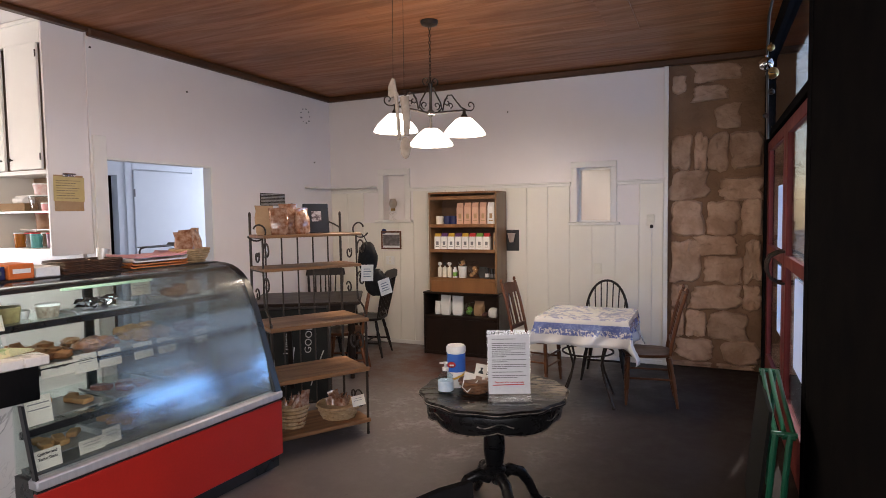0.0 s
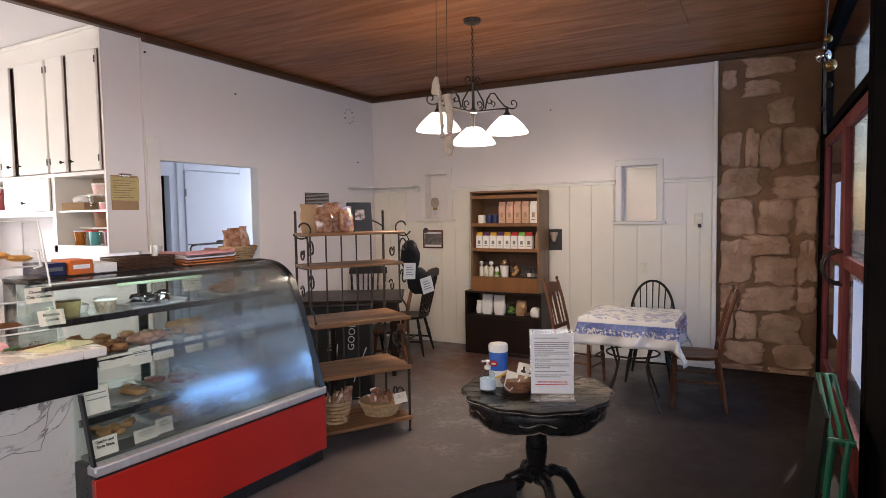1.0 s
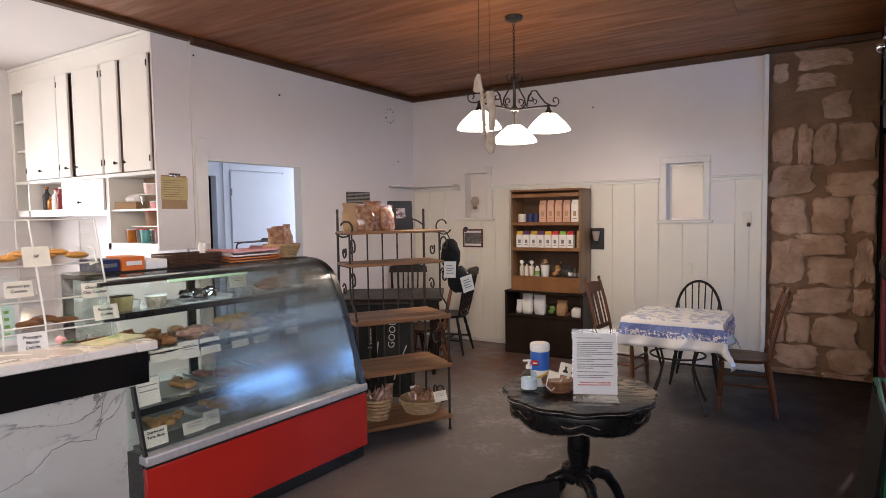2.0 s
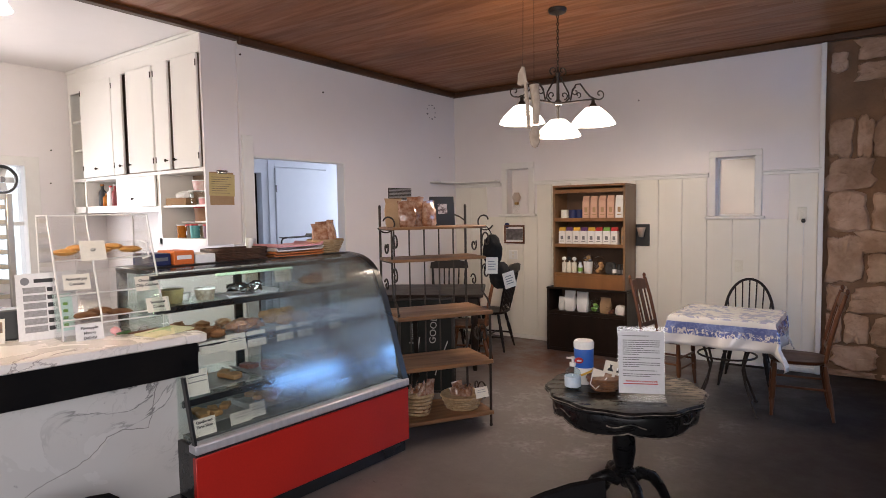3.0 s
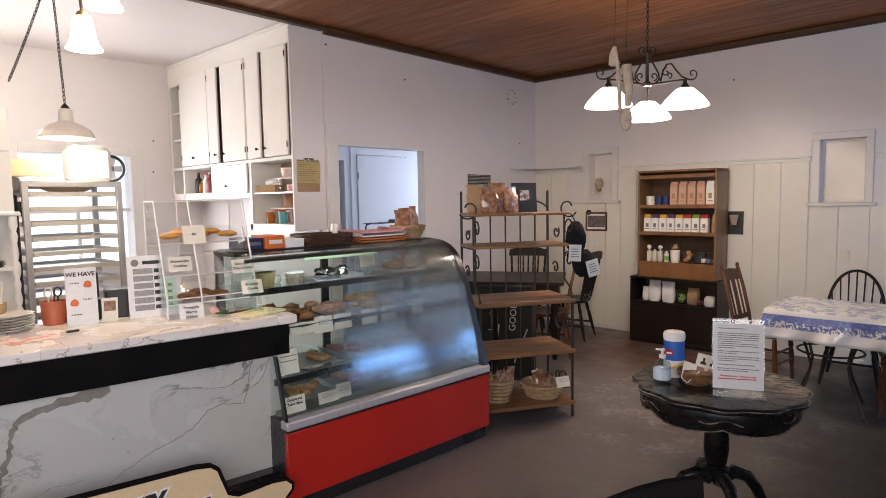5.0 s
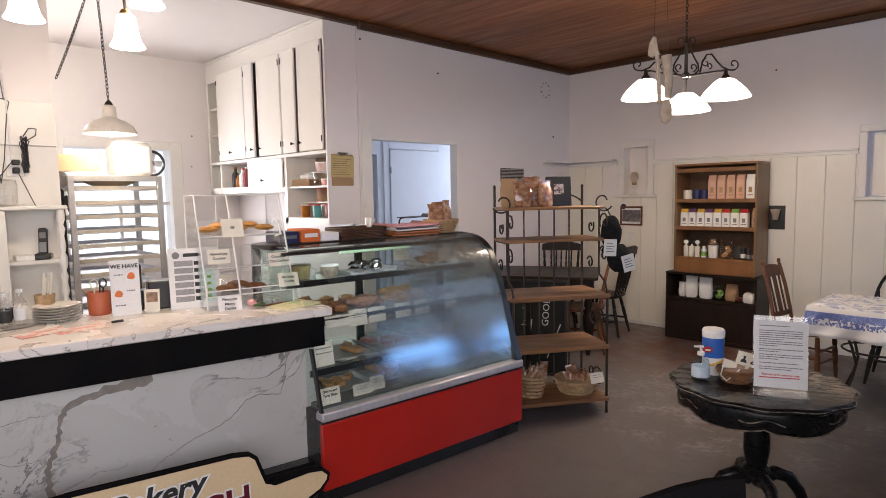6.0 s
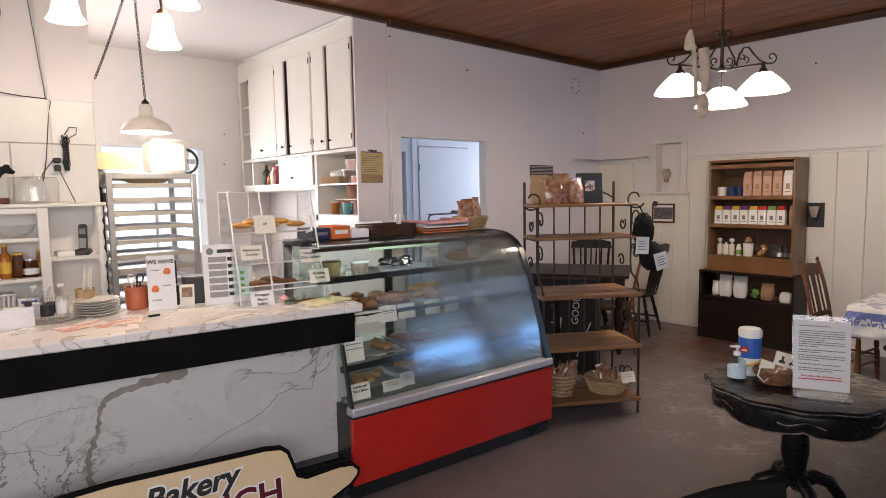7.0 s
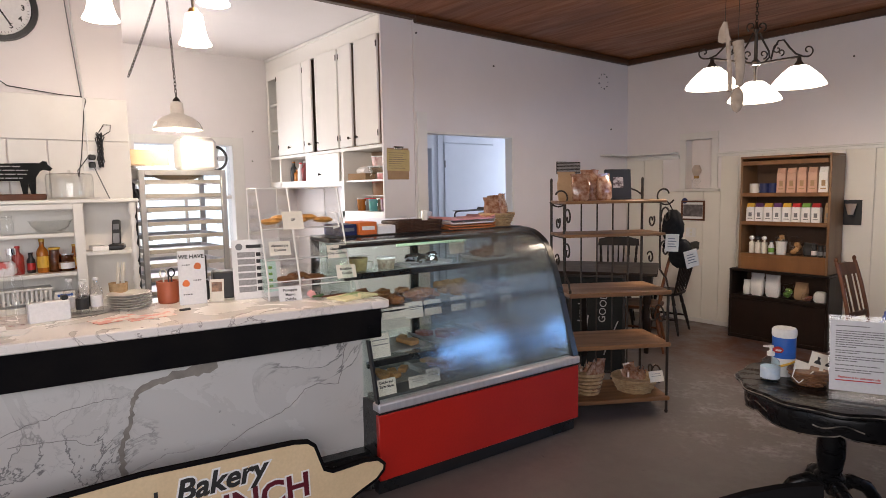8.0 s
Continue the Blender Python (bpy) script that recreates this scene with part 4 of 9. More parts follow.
def display_case():
    ob = thing("display_case", CASE, "refrigerated bakery case with misted curved glass and red base", "display case")
    part("base_panel", shaped(lambda b: box(b, 0.0, CL, 0.0, 0.03, 0.085, 0.43, 0.003)), RED_PANEL, ob, "red laminate front panel")
    part("toe_kick", shaped(lambda b: box(b, 0.01, CL - 0.005, 0.035, 0.08, 0, 0.14)), BLACK_METAL, ob, smooth=False)
    part("base", shaped(lambda b: box(b, 0.002, CL - 0.002, 0.031, 0.80, 0.09, 0.48)), BLACK_METAL, ob, smooth=False)
    part("foot", shaped(lambda b: box(b, 0.03, CL - 0.03, 0.08, 0.78, 0, 0.09)), BLACK_METAL, ob, smooth=False)
    part("gap_strip", shaped(lambda b: box(b, 0.004, CL - 0.004, 0.008, 0.03, 0.43, 0.445)), BLACK_METAL, ob, smooth=False)
    part("sill", shaped(lambda b: box(b, -0.004, CL + 0.004, -0.012, 0.06, 0.445, 0.492, 0.008)), ALU, ob, "brushed metal sill")
    part("deck", shaped(lambda b: box(b, 0.03, CL - 0.03, 0.06, 0.74, 0.482, 0.50)), CASE_DECK, ob, smooth=False)
    part("front_glass", shaped(lambda b: prism(b, PROFILE + [(y + 0.005, z - 0.003) for y, z in PROFILE[::-1]], lambda p, q, d: (0.016 + d, p + 0.004, q), CL - 0.061)), CASE_GLASS, ob, "curved glass, misted over its cold part").visible_shadow = False
    inner = [(0.052, 0.49), (0.10, 0.675), (0.153, 0.85), (0.205, 1.01), (0.262, 1.135), (0.30, 1.19), (0.345, 1.225), (0.40, 1.25), (0.46, 1.265), (0.52, 1.27), (0.80, 1.27)]
    part("end_post", shaped(lambda b: prism(b, [(0.0, 0.49), (0.085, 0.80), (0.115, 0.80), (0.03, 0.49)], lambda p, q, d: (d, p, q), 0.012)), BLACK_METAL, ob, "thin black end strip", smooth=False)
    for x, wd in ((0.0, 0.014), (CL - 0.045, 0.045)):
        if x:
            part("end_frame", shaped(lambda b: prism(b, [(0.0, 0.49)] + PROFILE[1:] + [(0.80, 1.30)] + inner[::-1] , lambda p, q, d: (x + d, p, q), wd)), BLACK_METAL, ob, "black curved end frame")
        part("end_glass", shaped(lambda b: prism(b, inner + [(0.80, 0.49)], lambda p, q, d: (x + wd * 0.4 + d, p + 0.002, q), 0.005)), SHELF_GLASS, ob, smooth=False).visible_shadow = False
    part("top_deck", shaped(lambda b: box(b, 0.0, CL, 0.525, 0.82, 1.274, 1.304, 0.006)), BLACK_METAL, ob, "black top")
    part("lamp_tube", shaped(lambda b: rod(b, (0.36, 0.40, 1.246), (0.86, 0.40, 1.246), 0.008)), CASE_TUBE, ob, "lit cool lamp tube")
    part("top_rail", shaped(lambda b: box(b, 0.016, CL - 0.045, 0.41, 0.52, 1.250, 1.268, 0.003)), BLACK_METAL, ob, "lamp rail under the curved glass")
    for x in (0.0, CL / 2 - 0.025, CL - 0.05):
        part("back_post", shaped(lambda b: box(b, x, x + 0.05, 0.791, 0.81, 0.48, 1.274)), BLACK_METAL, ob, smooth=False)
    part("back_door", shaped(lambda b: box(b, 0.05, CL / 2 + 0.02, 0.775, 0.78, 0.50, 1.274)), DOOR_GLASS, ob, "sliding glass back door", smooth=False)
    part("back_door", shaped(lambda b: box(b, CL / 2 - 0.02, CL - 0.05, 0.785, 0.79, 0.50, 1.274)), DOOR_GLASS, ob, "sliding glass back door", smooth=False)
    for z, y0 in SHELVES:
        sh = part("shelf", shaped(lambda b: box(b, 0.02, CL - 0.05, y0, 0.74, z - 0.008, z)), SHELF_GLASS, ob, "glass shelf with a metal front rail", smooth=False)
        part("shelf_rail", shaped(lambda b: box(b, 0.02, CL - 0.05, y0 - 0.018, y0 - 0.001, z - 0.028, z + 0.006, 0.003)), BLACK_METAL, sh)
        for x in (0.25, CL - 0.25):
            part("bracket", shaped(lambda b: prism(b, [(y0 + 0.02, z - 0.010), (0.74, z - 0.010), (0.74, z - 0.06)], lambda p, q, d: (x + d, p, q), 0.012)), BLACK_METAL, sh, smooth=False)
    return ob


CASE_TUBE = glow_material("lit_case_tube", (0.30, 1.0, 0.42), 0.30)
lamp("case_light", "AREA", CASE @ pose(CL / 2 + 0.03, 0.44, 1.235, 12), 1.1, (0.88, 1.0, 0.97), 1.15, 0.03)
SHELVES = ((1.10, 0.40), (0.905, 0.25), (0.665, 0.16))
display_case()


def in_case(x, y, z, turn=0.0):
    return CASE @ pose(x, y, z + 0.0005, 0, 0, turn)


def card(m, w, h, words, material=None, lean=18, name="price_card", label="cream hand-lettered price card", group="price cards", size=0.017, seed=1):
    """A small leaning card with a folded foot, so that it stands by itself."""
    ob = thing(name, m, label, "card", group)
    lm = pose(0, 0, 0, -lean, 0, 0)
    part("card", shaped(lambda b: box(b, -w / 2, w / 2, 0, 0.0012, 0, h, m=lm)), material or CREAM_CARD, ob, smooth=False)
    s, c = math.sin(radians(lean)), math.cos(radians(lean))
    part("foot", shaped(lambda b: prism(b, [(0, 0), (0.0012, 0), (h * s + 0.012, 0), (h * s * 0.6, h * c * 0.6 - 0.002)], lambda p, q, d: (-0.008 + d, p + 0.0015, q), 0.016)), material or CREAM_CARD, ob, smooth=False)
    for i, t in enumerate(words):
        lettering(t, size, INK, ob, lm @ pose(0, -0.0012, h - size * 1.25 * (i + 1), 90, 0, 0), align="CENTER", bold=0.0004)
    if not words:
        bm = bmesh.new()
        rnd = random.Random(seed)
        for i in range(2):
            wd = w * rnd.uniform(0.5, 0.85)
            box(bm, -wd / 2, wd / 2, -0.0012, -0.0002, h * (0.72 - 0.20 * i), h * (0.72 - 0.20 * i) + h * 0.035, m=lm)
        part("text_line", bm, GREY_INK, ob, smooth=False)
    return ob


def tray_of(m, w, d, n, material, food, label, kind="lump", seed=0):
    """A low tray with its pastries."""
    tr = thing("pastry_tray", m, label, "tray", "pastry trays")
    part("tray", shaped(lambda b: prism(b, [(-w / 2 + 0.01, 0), (w / 2 - 0.01, 0), (w / 2 + 0.008, 0.022), (w / 2, 0.022), (w / 2 - 0.014, 0.004), (-w / 2 + 0.014, 0.004), (-w / 2, 0.022), (-w / 2 - 0.008, 0.022)],
                                        lambda p, q, t: (p, t - d / 2, q), d)), material, tr, smooth=False)
    rnd = random.Random(seed)
    for i in range(n):
        x, y = rnd.uniform(-w / 2 + 0.04, w / 2 - 0.04), rnd.uniform(-d / 2 + 0.04, d / 2 - 0.04)
        r = rnd.uniform(0.030, 0.050)
        bm = bmesh.new()
        if kind == "lump":
            blob(bm, (x, y, 0.004 + r * 0.62 + (0.02 if i % 3 == 0 else 0)), r, r * rnd.uniform(0.7, 1.2), r * 0.55, seed + i, 0.55, 11, 7)
        else:
            a = rnd.uniform(0, 3)
            box(bm, -0.04, 0.04, -0.025, 0.025, 0.004, 0.032, 0.006, m=pose(x, y, 0.001 * i, 0, 0, a * 40))
        part("pastry", bm, food, tr)
    return tr


# top shelf, middle shelf, lower shelf and deck of the case
tray_of(in_case(0.62, 0.56, 1.10), 0.34, 0.22, 9, ALU, CHROME, "foil-wrapped pastries on a metal tray in the case", "lump", 3)
tray_of(in_case(1.17, 0.56, 1.10), 0.30, 0.22, 9, PLASTIC_WHITE, BREAD, "dark brown pastries on a grey tray in the case", "lump", 5)
for i, (x, n, food, kind) in enumerate(((0.24, 20, BREAD, "lump"), (0.52, 20, CRUST, "lump"), (0.82, 16, COOKIE, "lump"), (1.12, 9, BERRY, "slab"))):
    tray_of(in_case(x, 0.46, 0.905), 0.28, 0.34, n, TRAY_GREY, food, ("golden brown glazed buns on a grey tray", "dark berry pastries on a grey tray", "pale crumbly biscuits on a grey tray", "dark fruit bars on a grey tray")[i], kind, 20 + i)
for i, (x, n, food, kind) in enumerate(((0.30, 7, COOKIE, "slab"), (0.66, 8, BERRY, "slab"), (1.04, 7, PINK_BAG, "slab"))):
    tray_of(in_case(x, 0.40, 0.665), 0.30, 0.30, n, TRAY_GREY, food, ("light cake squares on a low tray", "dark cake squares on a low tray", "pink iced squares on a low tray")[i], kind, 40 + i)
for i, (x, n, food) in enumerate(((0.28, 6, COOKIE), (0.62, 7, COOKIE), (1.0, 8, BREAD))):
    tray_of(in_case(x, 0.34, 0.50), 0.32, 0.26, n, TRAY_GREY, food, ("quiche slices on a grey tray", "pie slices on a grey tray", "pale loaves on a grey tray")[i], "slab", 60 + i)


def tub(m, r, h, body, lid, label, name="deli_tub", group="deli tubs"):
    ob = thing(name, m, label, "container", group)
    part("tub", shaped(lambda b: lathe(b, [(r * 0.84, 0), (r * 0.86, 0.004), (r, h - 0.006), (r, h)], 0, 0, 20)), body, ob)
    part("lid", shaped(lambda b: lathe(b, [(r * 1.03, h), (r * 1.04, h + 0.008), (r * 0.96, h + 0.010), (0, h + 0.010)], 0, 0, 20)), lid, ob)
    return ob


tub(in_case(0.18, 0.55, 1.10), 0.062, 0.075, mat("yellow_salad", (0.36, 0.30, 0.13), (0.22, 0.17, 0.07), 40, 0.5), ACRYLIC, "clear tub of yellow-green salad")
tub(in_case(0.36, 0.53, 1.10), 0.055, 0.058, mat("mixed_salad", (0.45, 0.40, 0.32), (0.20, 0.15, 0.10), 50, 0.5), PLASTIC_WHITE, "small clear tub with a white rim")
tub(in_case(0.27, 0.62, 1.10), 0.045, 0.03, PLASTIC_WHITE, PLASTIC_WHITE, "low white tub with a lid")
for i, (x, y, z, w, h, words) in enumerate((
        (0.803, 0.41, 1.165, 0.115, 0.075, ()), (1.154, 0.41, 1.130, 0.10, 0.085, ()), (0.095, 0.125, 0.69, 0.11, 0.125, ()),
        (0.245, 0.225, 0.862, 0.17, 0.06, ("Magic Bar",)), (0.366, 0.222, 0.848, 0.115, 0.09, ()), (0.493, 0.225, 0.85, 0.115, 0.085, ()), (0.676, 0.225, 0.85, 0.11, 0.085, ()),
        (0.819, 0.225, 0.85, 0.11, 0.085, ()), (1.044, 0.225, 0.86, 0.095, 0.085, ()),
        (0.095, 0.075, 0.50, 0.115, 0.085, ("Quiche and", "Tarte Slices")), (0.299, 0.09, 0.50, 0.12, 0.06, ()), (0.41, 0.11, 0.50, 0.09, 0.075, ()))):
    low = (1.10 if z > 1 else z) - z
    ob = card(in_case(x, y, z), w, h, words, lean=10, size=0.018, seed=i, label="white hand-lettered price card inside the case")
    if low:
        part("pin", shaped(lambda b: rod(b, (0, 0.004, low), (0, 0.004, 0.01), 0.003), lambda b: box(b, -0.02, 0.02, -0.01, 0.02, low, low + 0.004)), ALU, ob, "small metal card holder")
    elif z > 0.6:
        part("clip", shaped(lambda b: box(b, -0.012, 0.012, h * 0.16, h * 0.16 + 0.02, h * 0.80, h * 0.97)), PLASTIC_WHITE, ob, "white clip on the shelf rail")


def basket(m, r0, r1, h, material, label, weave=7, seg=24, name="basket", group="baskets"):
    """Woven rounds over upright stakes, with a thick rim."""
    ob = thing(name, m, label, "basket", group)
    bm = bmesh.new()
    for j in range(weave):
        z = 0.006 + (h - 0.012) * j / (weave - 1)
        r = r0 + (r1 - r0) * j / (weave - 1)
        pts = []
        for k in range(seg + 1):
            a = 2 * math.pi * k / seg
            q = r + 0.0035 * (1 if (k + j) % 2 else -1)
            pts.append((q * math.cos(a), q * math.sin(a), z))
        tube(bm, pts, h / weave * 0.52, 5)
    part("weave", bm, material, ob)
    part("base", shaped(lambda b: lathe(b, [(r0 * 0.98, 0), (r0, 0.008), (0, 0.009)], 0, 0, seg)), material, ob)
    part("wall", shaped(lambda b: lathe(b, [(r0 * 0.97, 0.004), (r1 * 0.97, h)], 0, 0, seg)), material, ob)
    part("rim", shaped(lambda b: tube(b, [(r1 * math.cos(2 * math.pi * k / seg), r1 * math.sin(2 * math.pi * k / seg), h) for k in range(seg + 1)], 0.007, 6)), material, ob)
    return ob


def crumpled_bag(m, w, d, h, material, label, seed=0, name="snack_bag", inner=None, group="wrapped bags", fold=True):
    """A soft filled bag with a pinched, crimped top."""
    ob = thing(name, m, label, "bag", group)
    bm, rows, seg = bmesh.new(), [], 16
    prof = [(0.80, 0.80, 0.0), (0.96, 0.98, 0.10), (1.0, 1.0, 0.35), (0.98, 0.85, 0.60), (0.92, 0.38, 0.82), (0.98, 0.12, 0.92), (1.02, 0.05, 1.0)] if fold else [(0.8, 0.8, 0), (1, 1, 0.2), (1, 1, 0.7), (0.8, 0.8, 0.95), (0.5, 0.5, 1.0)]
    for j, (fx, fy, t) in enumerate(prof):
        vs = []
        for k in range(seg):
            a = 2 * math.pi * k / seg
            c, s = math.cos(a), math.sin(a)
            q = 1 / (abs(c) ** 4 + abs(s) ** 4) ** 0.25
            v = Vector((c * q * w / 2 * fx, s * q * d / 2 * fy, t * h))
            if 0 < j:
                v += Vector((noise.noise(v * 22 + Vector((seed, 0, 0))), noise.noise(v * 22 + Vector((0, seed, 4))), noise.noise(v * 18 + Vector((2, 1, seed))))) * 0.10 * min(w, d)
            v.z = max(v.z, 0.0)
            vs.append(bm.verts.new(v))
        rows.append(vs)
    for a, b in zip(rows, rows[1:]):
        bridge(bm, a, b)
    bm.faces.new(rows[0][::-1]), bm.faces.new(rows[-1])
    part("wrap", bm, material, ob, angle=25)
    if inner is not None:
        rnd = random.Random(seed)
        for i in range(4):
            part("filling", shaped(lambda b: blob(b, (rnd.uniform(-w, w) * 0.22, rnd.uniform(-d, d) * 0.12, h * (0.18 + 0.13 * i)), w * 0.26, d * 0.30, h * 0.13, seed + i, 0.3, 8, 5)), inner, ob)
    return ob


# on top of the case
TOP = 1.3045
basket(in_case(1.325, 0.655, TOP), 0.088, 0.122, 0.085, WICKER, "pale wicker basket of bagged cookies on the case", 6)
for i in range(3):
    crumpled_bag(in_case(1.27 + 0.045 * i, 0.64 + 0.04 * (i % 2), TOP + 0.012, 24 * i - 20), 0.12, 0.065, 0.185 + 0.014 * i, BAGGED, "cellophane bag of cookies in a wicker basket", 7 + i, inner=None)
for i, (col, zz) in enumerate(((ORANGE_TRAY, 0.0), (ORANGE_TRAY, 0.0165), (CERAMIC, 0.033), (PINK, 0.058))):
    ob = tagged(part("serving_tray", shaped(lambda b: prism(b, [(-0.19, 0.004), (-0.175, 0), (0.175, 0), (0.19, 0.004), (0.20, 0.016), (0.194, 0.016), (0.18, 0.006), (-0.18, 0.006), (-0.194, 0.016), (-0.20, 0.016)],
                     lambda p, q, d: (p, d - 0.14, q), 0.28)), col, None), ("orange plastic tray in a stack", "orange plastic tray in a stack", "pale cream plastic tray in a stack", "pink plastic tray on top of a stack")[i], "tray", "stacked trays")
    ob.matrix_world = in_case(1.02, 0.675, TOP + zz, 2 * i) @ Matrix.Diagonal((1, 1, 1.5 if i > 1 else 1, 1))


def woven_tray(m, w, d, h, label):
    ob = thing("wicker_tray", m, label, "tray", "wicker trays")
    for j in range(5):
        z = 0.005 + (h - 0.008) * j / 4
        g = 1 + 0.05 * j / 4
        pts = []
        for k in range(41):
            a = 2 * math.pi * k / 40
            c, s = math.cos(a), math.sin(a)
            q = 1 / (abs(c) ** 6 + abs(s) ** 6) ** (1 / 6) + 0.012 * (1 if (k + j) % 2 else -1)
            pts.append((c * q * w / 2 * g, s * q * d / 2 * g, z))
        part("strand", shaped(lambda b: tube(b, pts, 0.0055, 5)), WICKER_DARK, ob)
    part("base", shaped(lambda b: box(b, -w / 2, w / 2, -d / 2, d / 2, 0, 0.006)), WICKER_DARK, ob, smooth=False)
    return ob


woven_tray(in_case(0.635, 0.67, TOP), 0.33, 0.22, 0.045, "dark brown wicker tray on the case")
woven_tray(in_case(0.635, 0.67, TOP + 0.022), 0.34, 0.22, 0.045, "dark brown wicker tray nested in another")


def carton(m, w, d, h, material, label, bar=None, name="carton"):
    ob = thing(name, m, label, "box", "cartons")
    part("carton", shaped(lambda b: box(b, -w / 2, w / 2, -d / 2, d / 2, 0, h, 0.003)), material, ob, smooth=False)
    if bar is not None:
        part("printed_mark", shaped(lambda b: box(b, -w * 0.36, w * 0.36, -d / 2 - 0.001, -d / 2, h * 0.38, h * 0.68)), bar, ob, smooth=False)
    return ob


carton(in_case(0.265, 0.66, TOP), 0.115, 0.20, 0.075, ORANGE, "orange food-wrap carton lying on the case", PAPER)
carton(in_case(0.14, 0.68, TOP), 0.12, 0.20, 0.065, NAVY, "dark blue food-wrap carton lying on the case", GREY_INK)
carton(in_case(0.39, 0.68, TOP), 0.12, 0.24, 0.05, PAPER, "white carton lying on the case", None)


sp_ = thing("griddle_pan", in_case(1.06, 0.79, TOP), "dark flat pan on a bent steel arm behind the case", "pan")
part("arm", shaped(lambda b: tube(b, [(0, 0, 0), (0, 0, 0.085), (0.012, 0, 0.102), (0.05, 0, 0.108)], 0.006, 8), lambda b: rod(b, (0, 0, 0), (0, 0, 0.006), 0.022)), BLACK_METAL, sp_)
part("pan", shaped(lambda b: prism(b, [(0.03, 0.104), (0.25, 0.108), (0.27, 0.128), (0.26, 0.128), (0.245, 0.113), (0.03, 0.109)], lambda p, q, d: (p, d - 0.07, q), 0.14)), PLASTIC_BLACK, sp_)
sc_ = thing("steel_scoop", in_case(0.80, 0.775, TOP, 20), "dull steel scoop cup leaning behind the case", "scoop")
part("cup", shaped(lambda b: lathe(b, [(0.028, 0.0), (0.036, 0.11), (0.033, 0.11), (0.026, 0.006), (0, 0.005)], 0, 0, 18, None, pose(0, 0, 0.006, 0, 12))), STEEL, sc_)

# ---- bakers rack and what stands on it ----
RK = pose(-2.458, 3.385, 0, 0, 0, 58)


def bakers_rack():
    ob = thing("bakers_rack", RK, "wrought-iron bakers rack with worn wooden shelves", "rack")
    W = 0.345
    for x in (-W, W):
        part("front_post", shaped(lambda b: rod(b, (x, 0, 0.0), (x, 0, 0.88), 0.0095), lambda b: blob(b, (x, 0, 0.012), 0.013, 0.013, 0.012, 1, 0)), IRON, ob)
        part("back_post", shaped(lambda b: rod(b, (x, 0.41, 0.0), (x, 0.41, 1.60), 0.0095), lambda b: blob(b, (x, 0.41, 1.61), 0.011, 0.011, 0.02, 1, 0)), IRON, ob)
        part("upper_post", shaped(lambda b: tube(b, [(x, 0, 0.86), (x, 0.03, 0.93), (x, 0.12, 0.98), (x, 0.13, 1.05), (x, 0.13, 1.47)], 0.007, 8)), IRON, ob)
        for z in (0.085, 0.465, 0.825, 1.22, 1.45):
            part("side_bar", shaped(lambda b: rod(b, (x, 0.0 if z < 0.9 else 0.13, z), (x, 0.41, z), 0.006)), IRON, ob)
        u, w = (0, 1, 0), (0, 0, 1)
        for c, r, a0, a1 in (((x, 0.11, 0.66), 0.085, 0.0, 7.5), ((x, 0.22, 0.66), 0.07, 3.1, 10.4), ((x, 0.13, 0.22), 0.08, 0.5, 8.2), ((x, 0.23, 0.24), 0.06, 3.4, 10.2),
                             ((x, 0.05, 1.36), 0.075, -0.6, 6.6), ((x, 0.06, 1.13), 0.065, 0.2, 7.4), ((x, 0.26, 1.32), 0.05, 2.5, 9.5), ((x, 0.27, 1.05), 0.05, 0.4, 7.2)):
            part("scroll", shaped(lambda b: tube(b, spiral(c, r, 0.012, a0, a1, u, w, 22), 0.0062, 6)), IRON, ob)
        sgn = 1 if x > 0 else -1
        part("top_scroll", shaped(lambda b: tube(b, spiral((x + sgn * 0.03, 0.13, 1.50), 0.075, 0.03, 3.6 if sgn < 0 else -0.5, 9.0 if sgn < 0 else -6.0, (1, 0, 0), w, 22), 0.006, 6)), IRON, ob)
    for x in (-0.24, -0.12, 0.0, 0.12, 0.24):
        part("back_rod", shaped(lambda b: rod(b, (x, 0.41, 0.10), (x, 0.41, 1.46), 0.0062, None, 8)), IRON, ob)
    for c, r, a0, a1 in (((-0.13, 0.41, 1.565), 0.10, 0.4, 6.0), ((0.06, 0.41, 1.565), 0.095, 2.6, -3.0), ((0.0, 0.41, 1.55), 0.05, 0, 5.6)):
        part("crest_scroll", shaped(lambda b: tube(b, spiral(c, r, 0.05, a0, a1, (1, 0, 0), (0, 0, 1), 22), 0.006, 6)), IRON, ob)
    part("crest_bar", shaped(lambda b: tube(b, [(0.10, 0.41, 1.60), (0.20, 0.41, 1.57), (0.30, 0.41, 1.53), (W, 0.41, 1.50)], 0.006, 6)), IRON, ob)
    for z, y0, t in ((1.47, 0.06, 0.020), (1.245, 0.06, 0.020), (0.86, -0.03, 0.030), (0.50, -0.03, 0.030), (0.122, -0.03, 0.028)):
        part("shelf_board", shaped(lambda b: box(b, -W - 0.012, W + 0.012, y0, 0.40, z - t, z, 0.005)), SHELF_WOOD, ob, "worn pine shelf board")
    return ob


bakers_rack()


def on_rack(x, y, z, turn=0.0):
    return RK @ pose(x, y, z + 0.0006, 0, 0, turn)


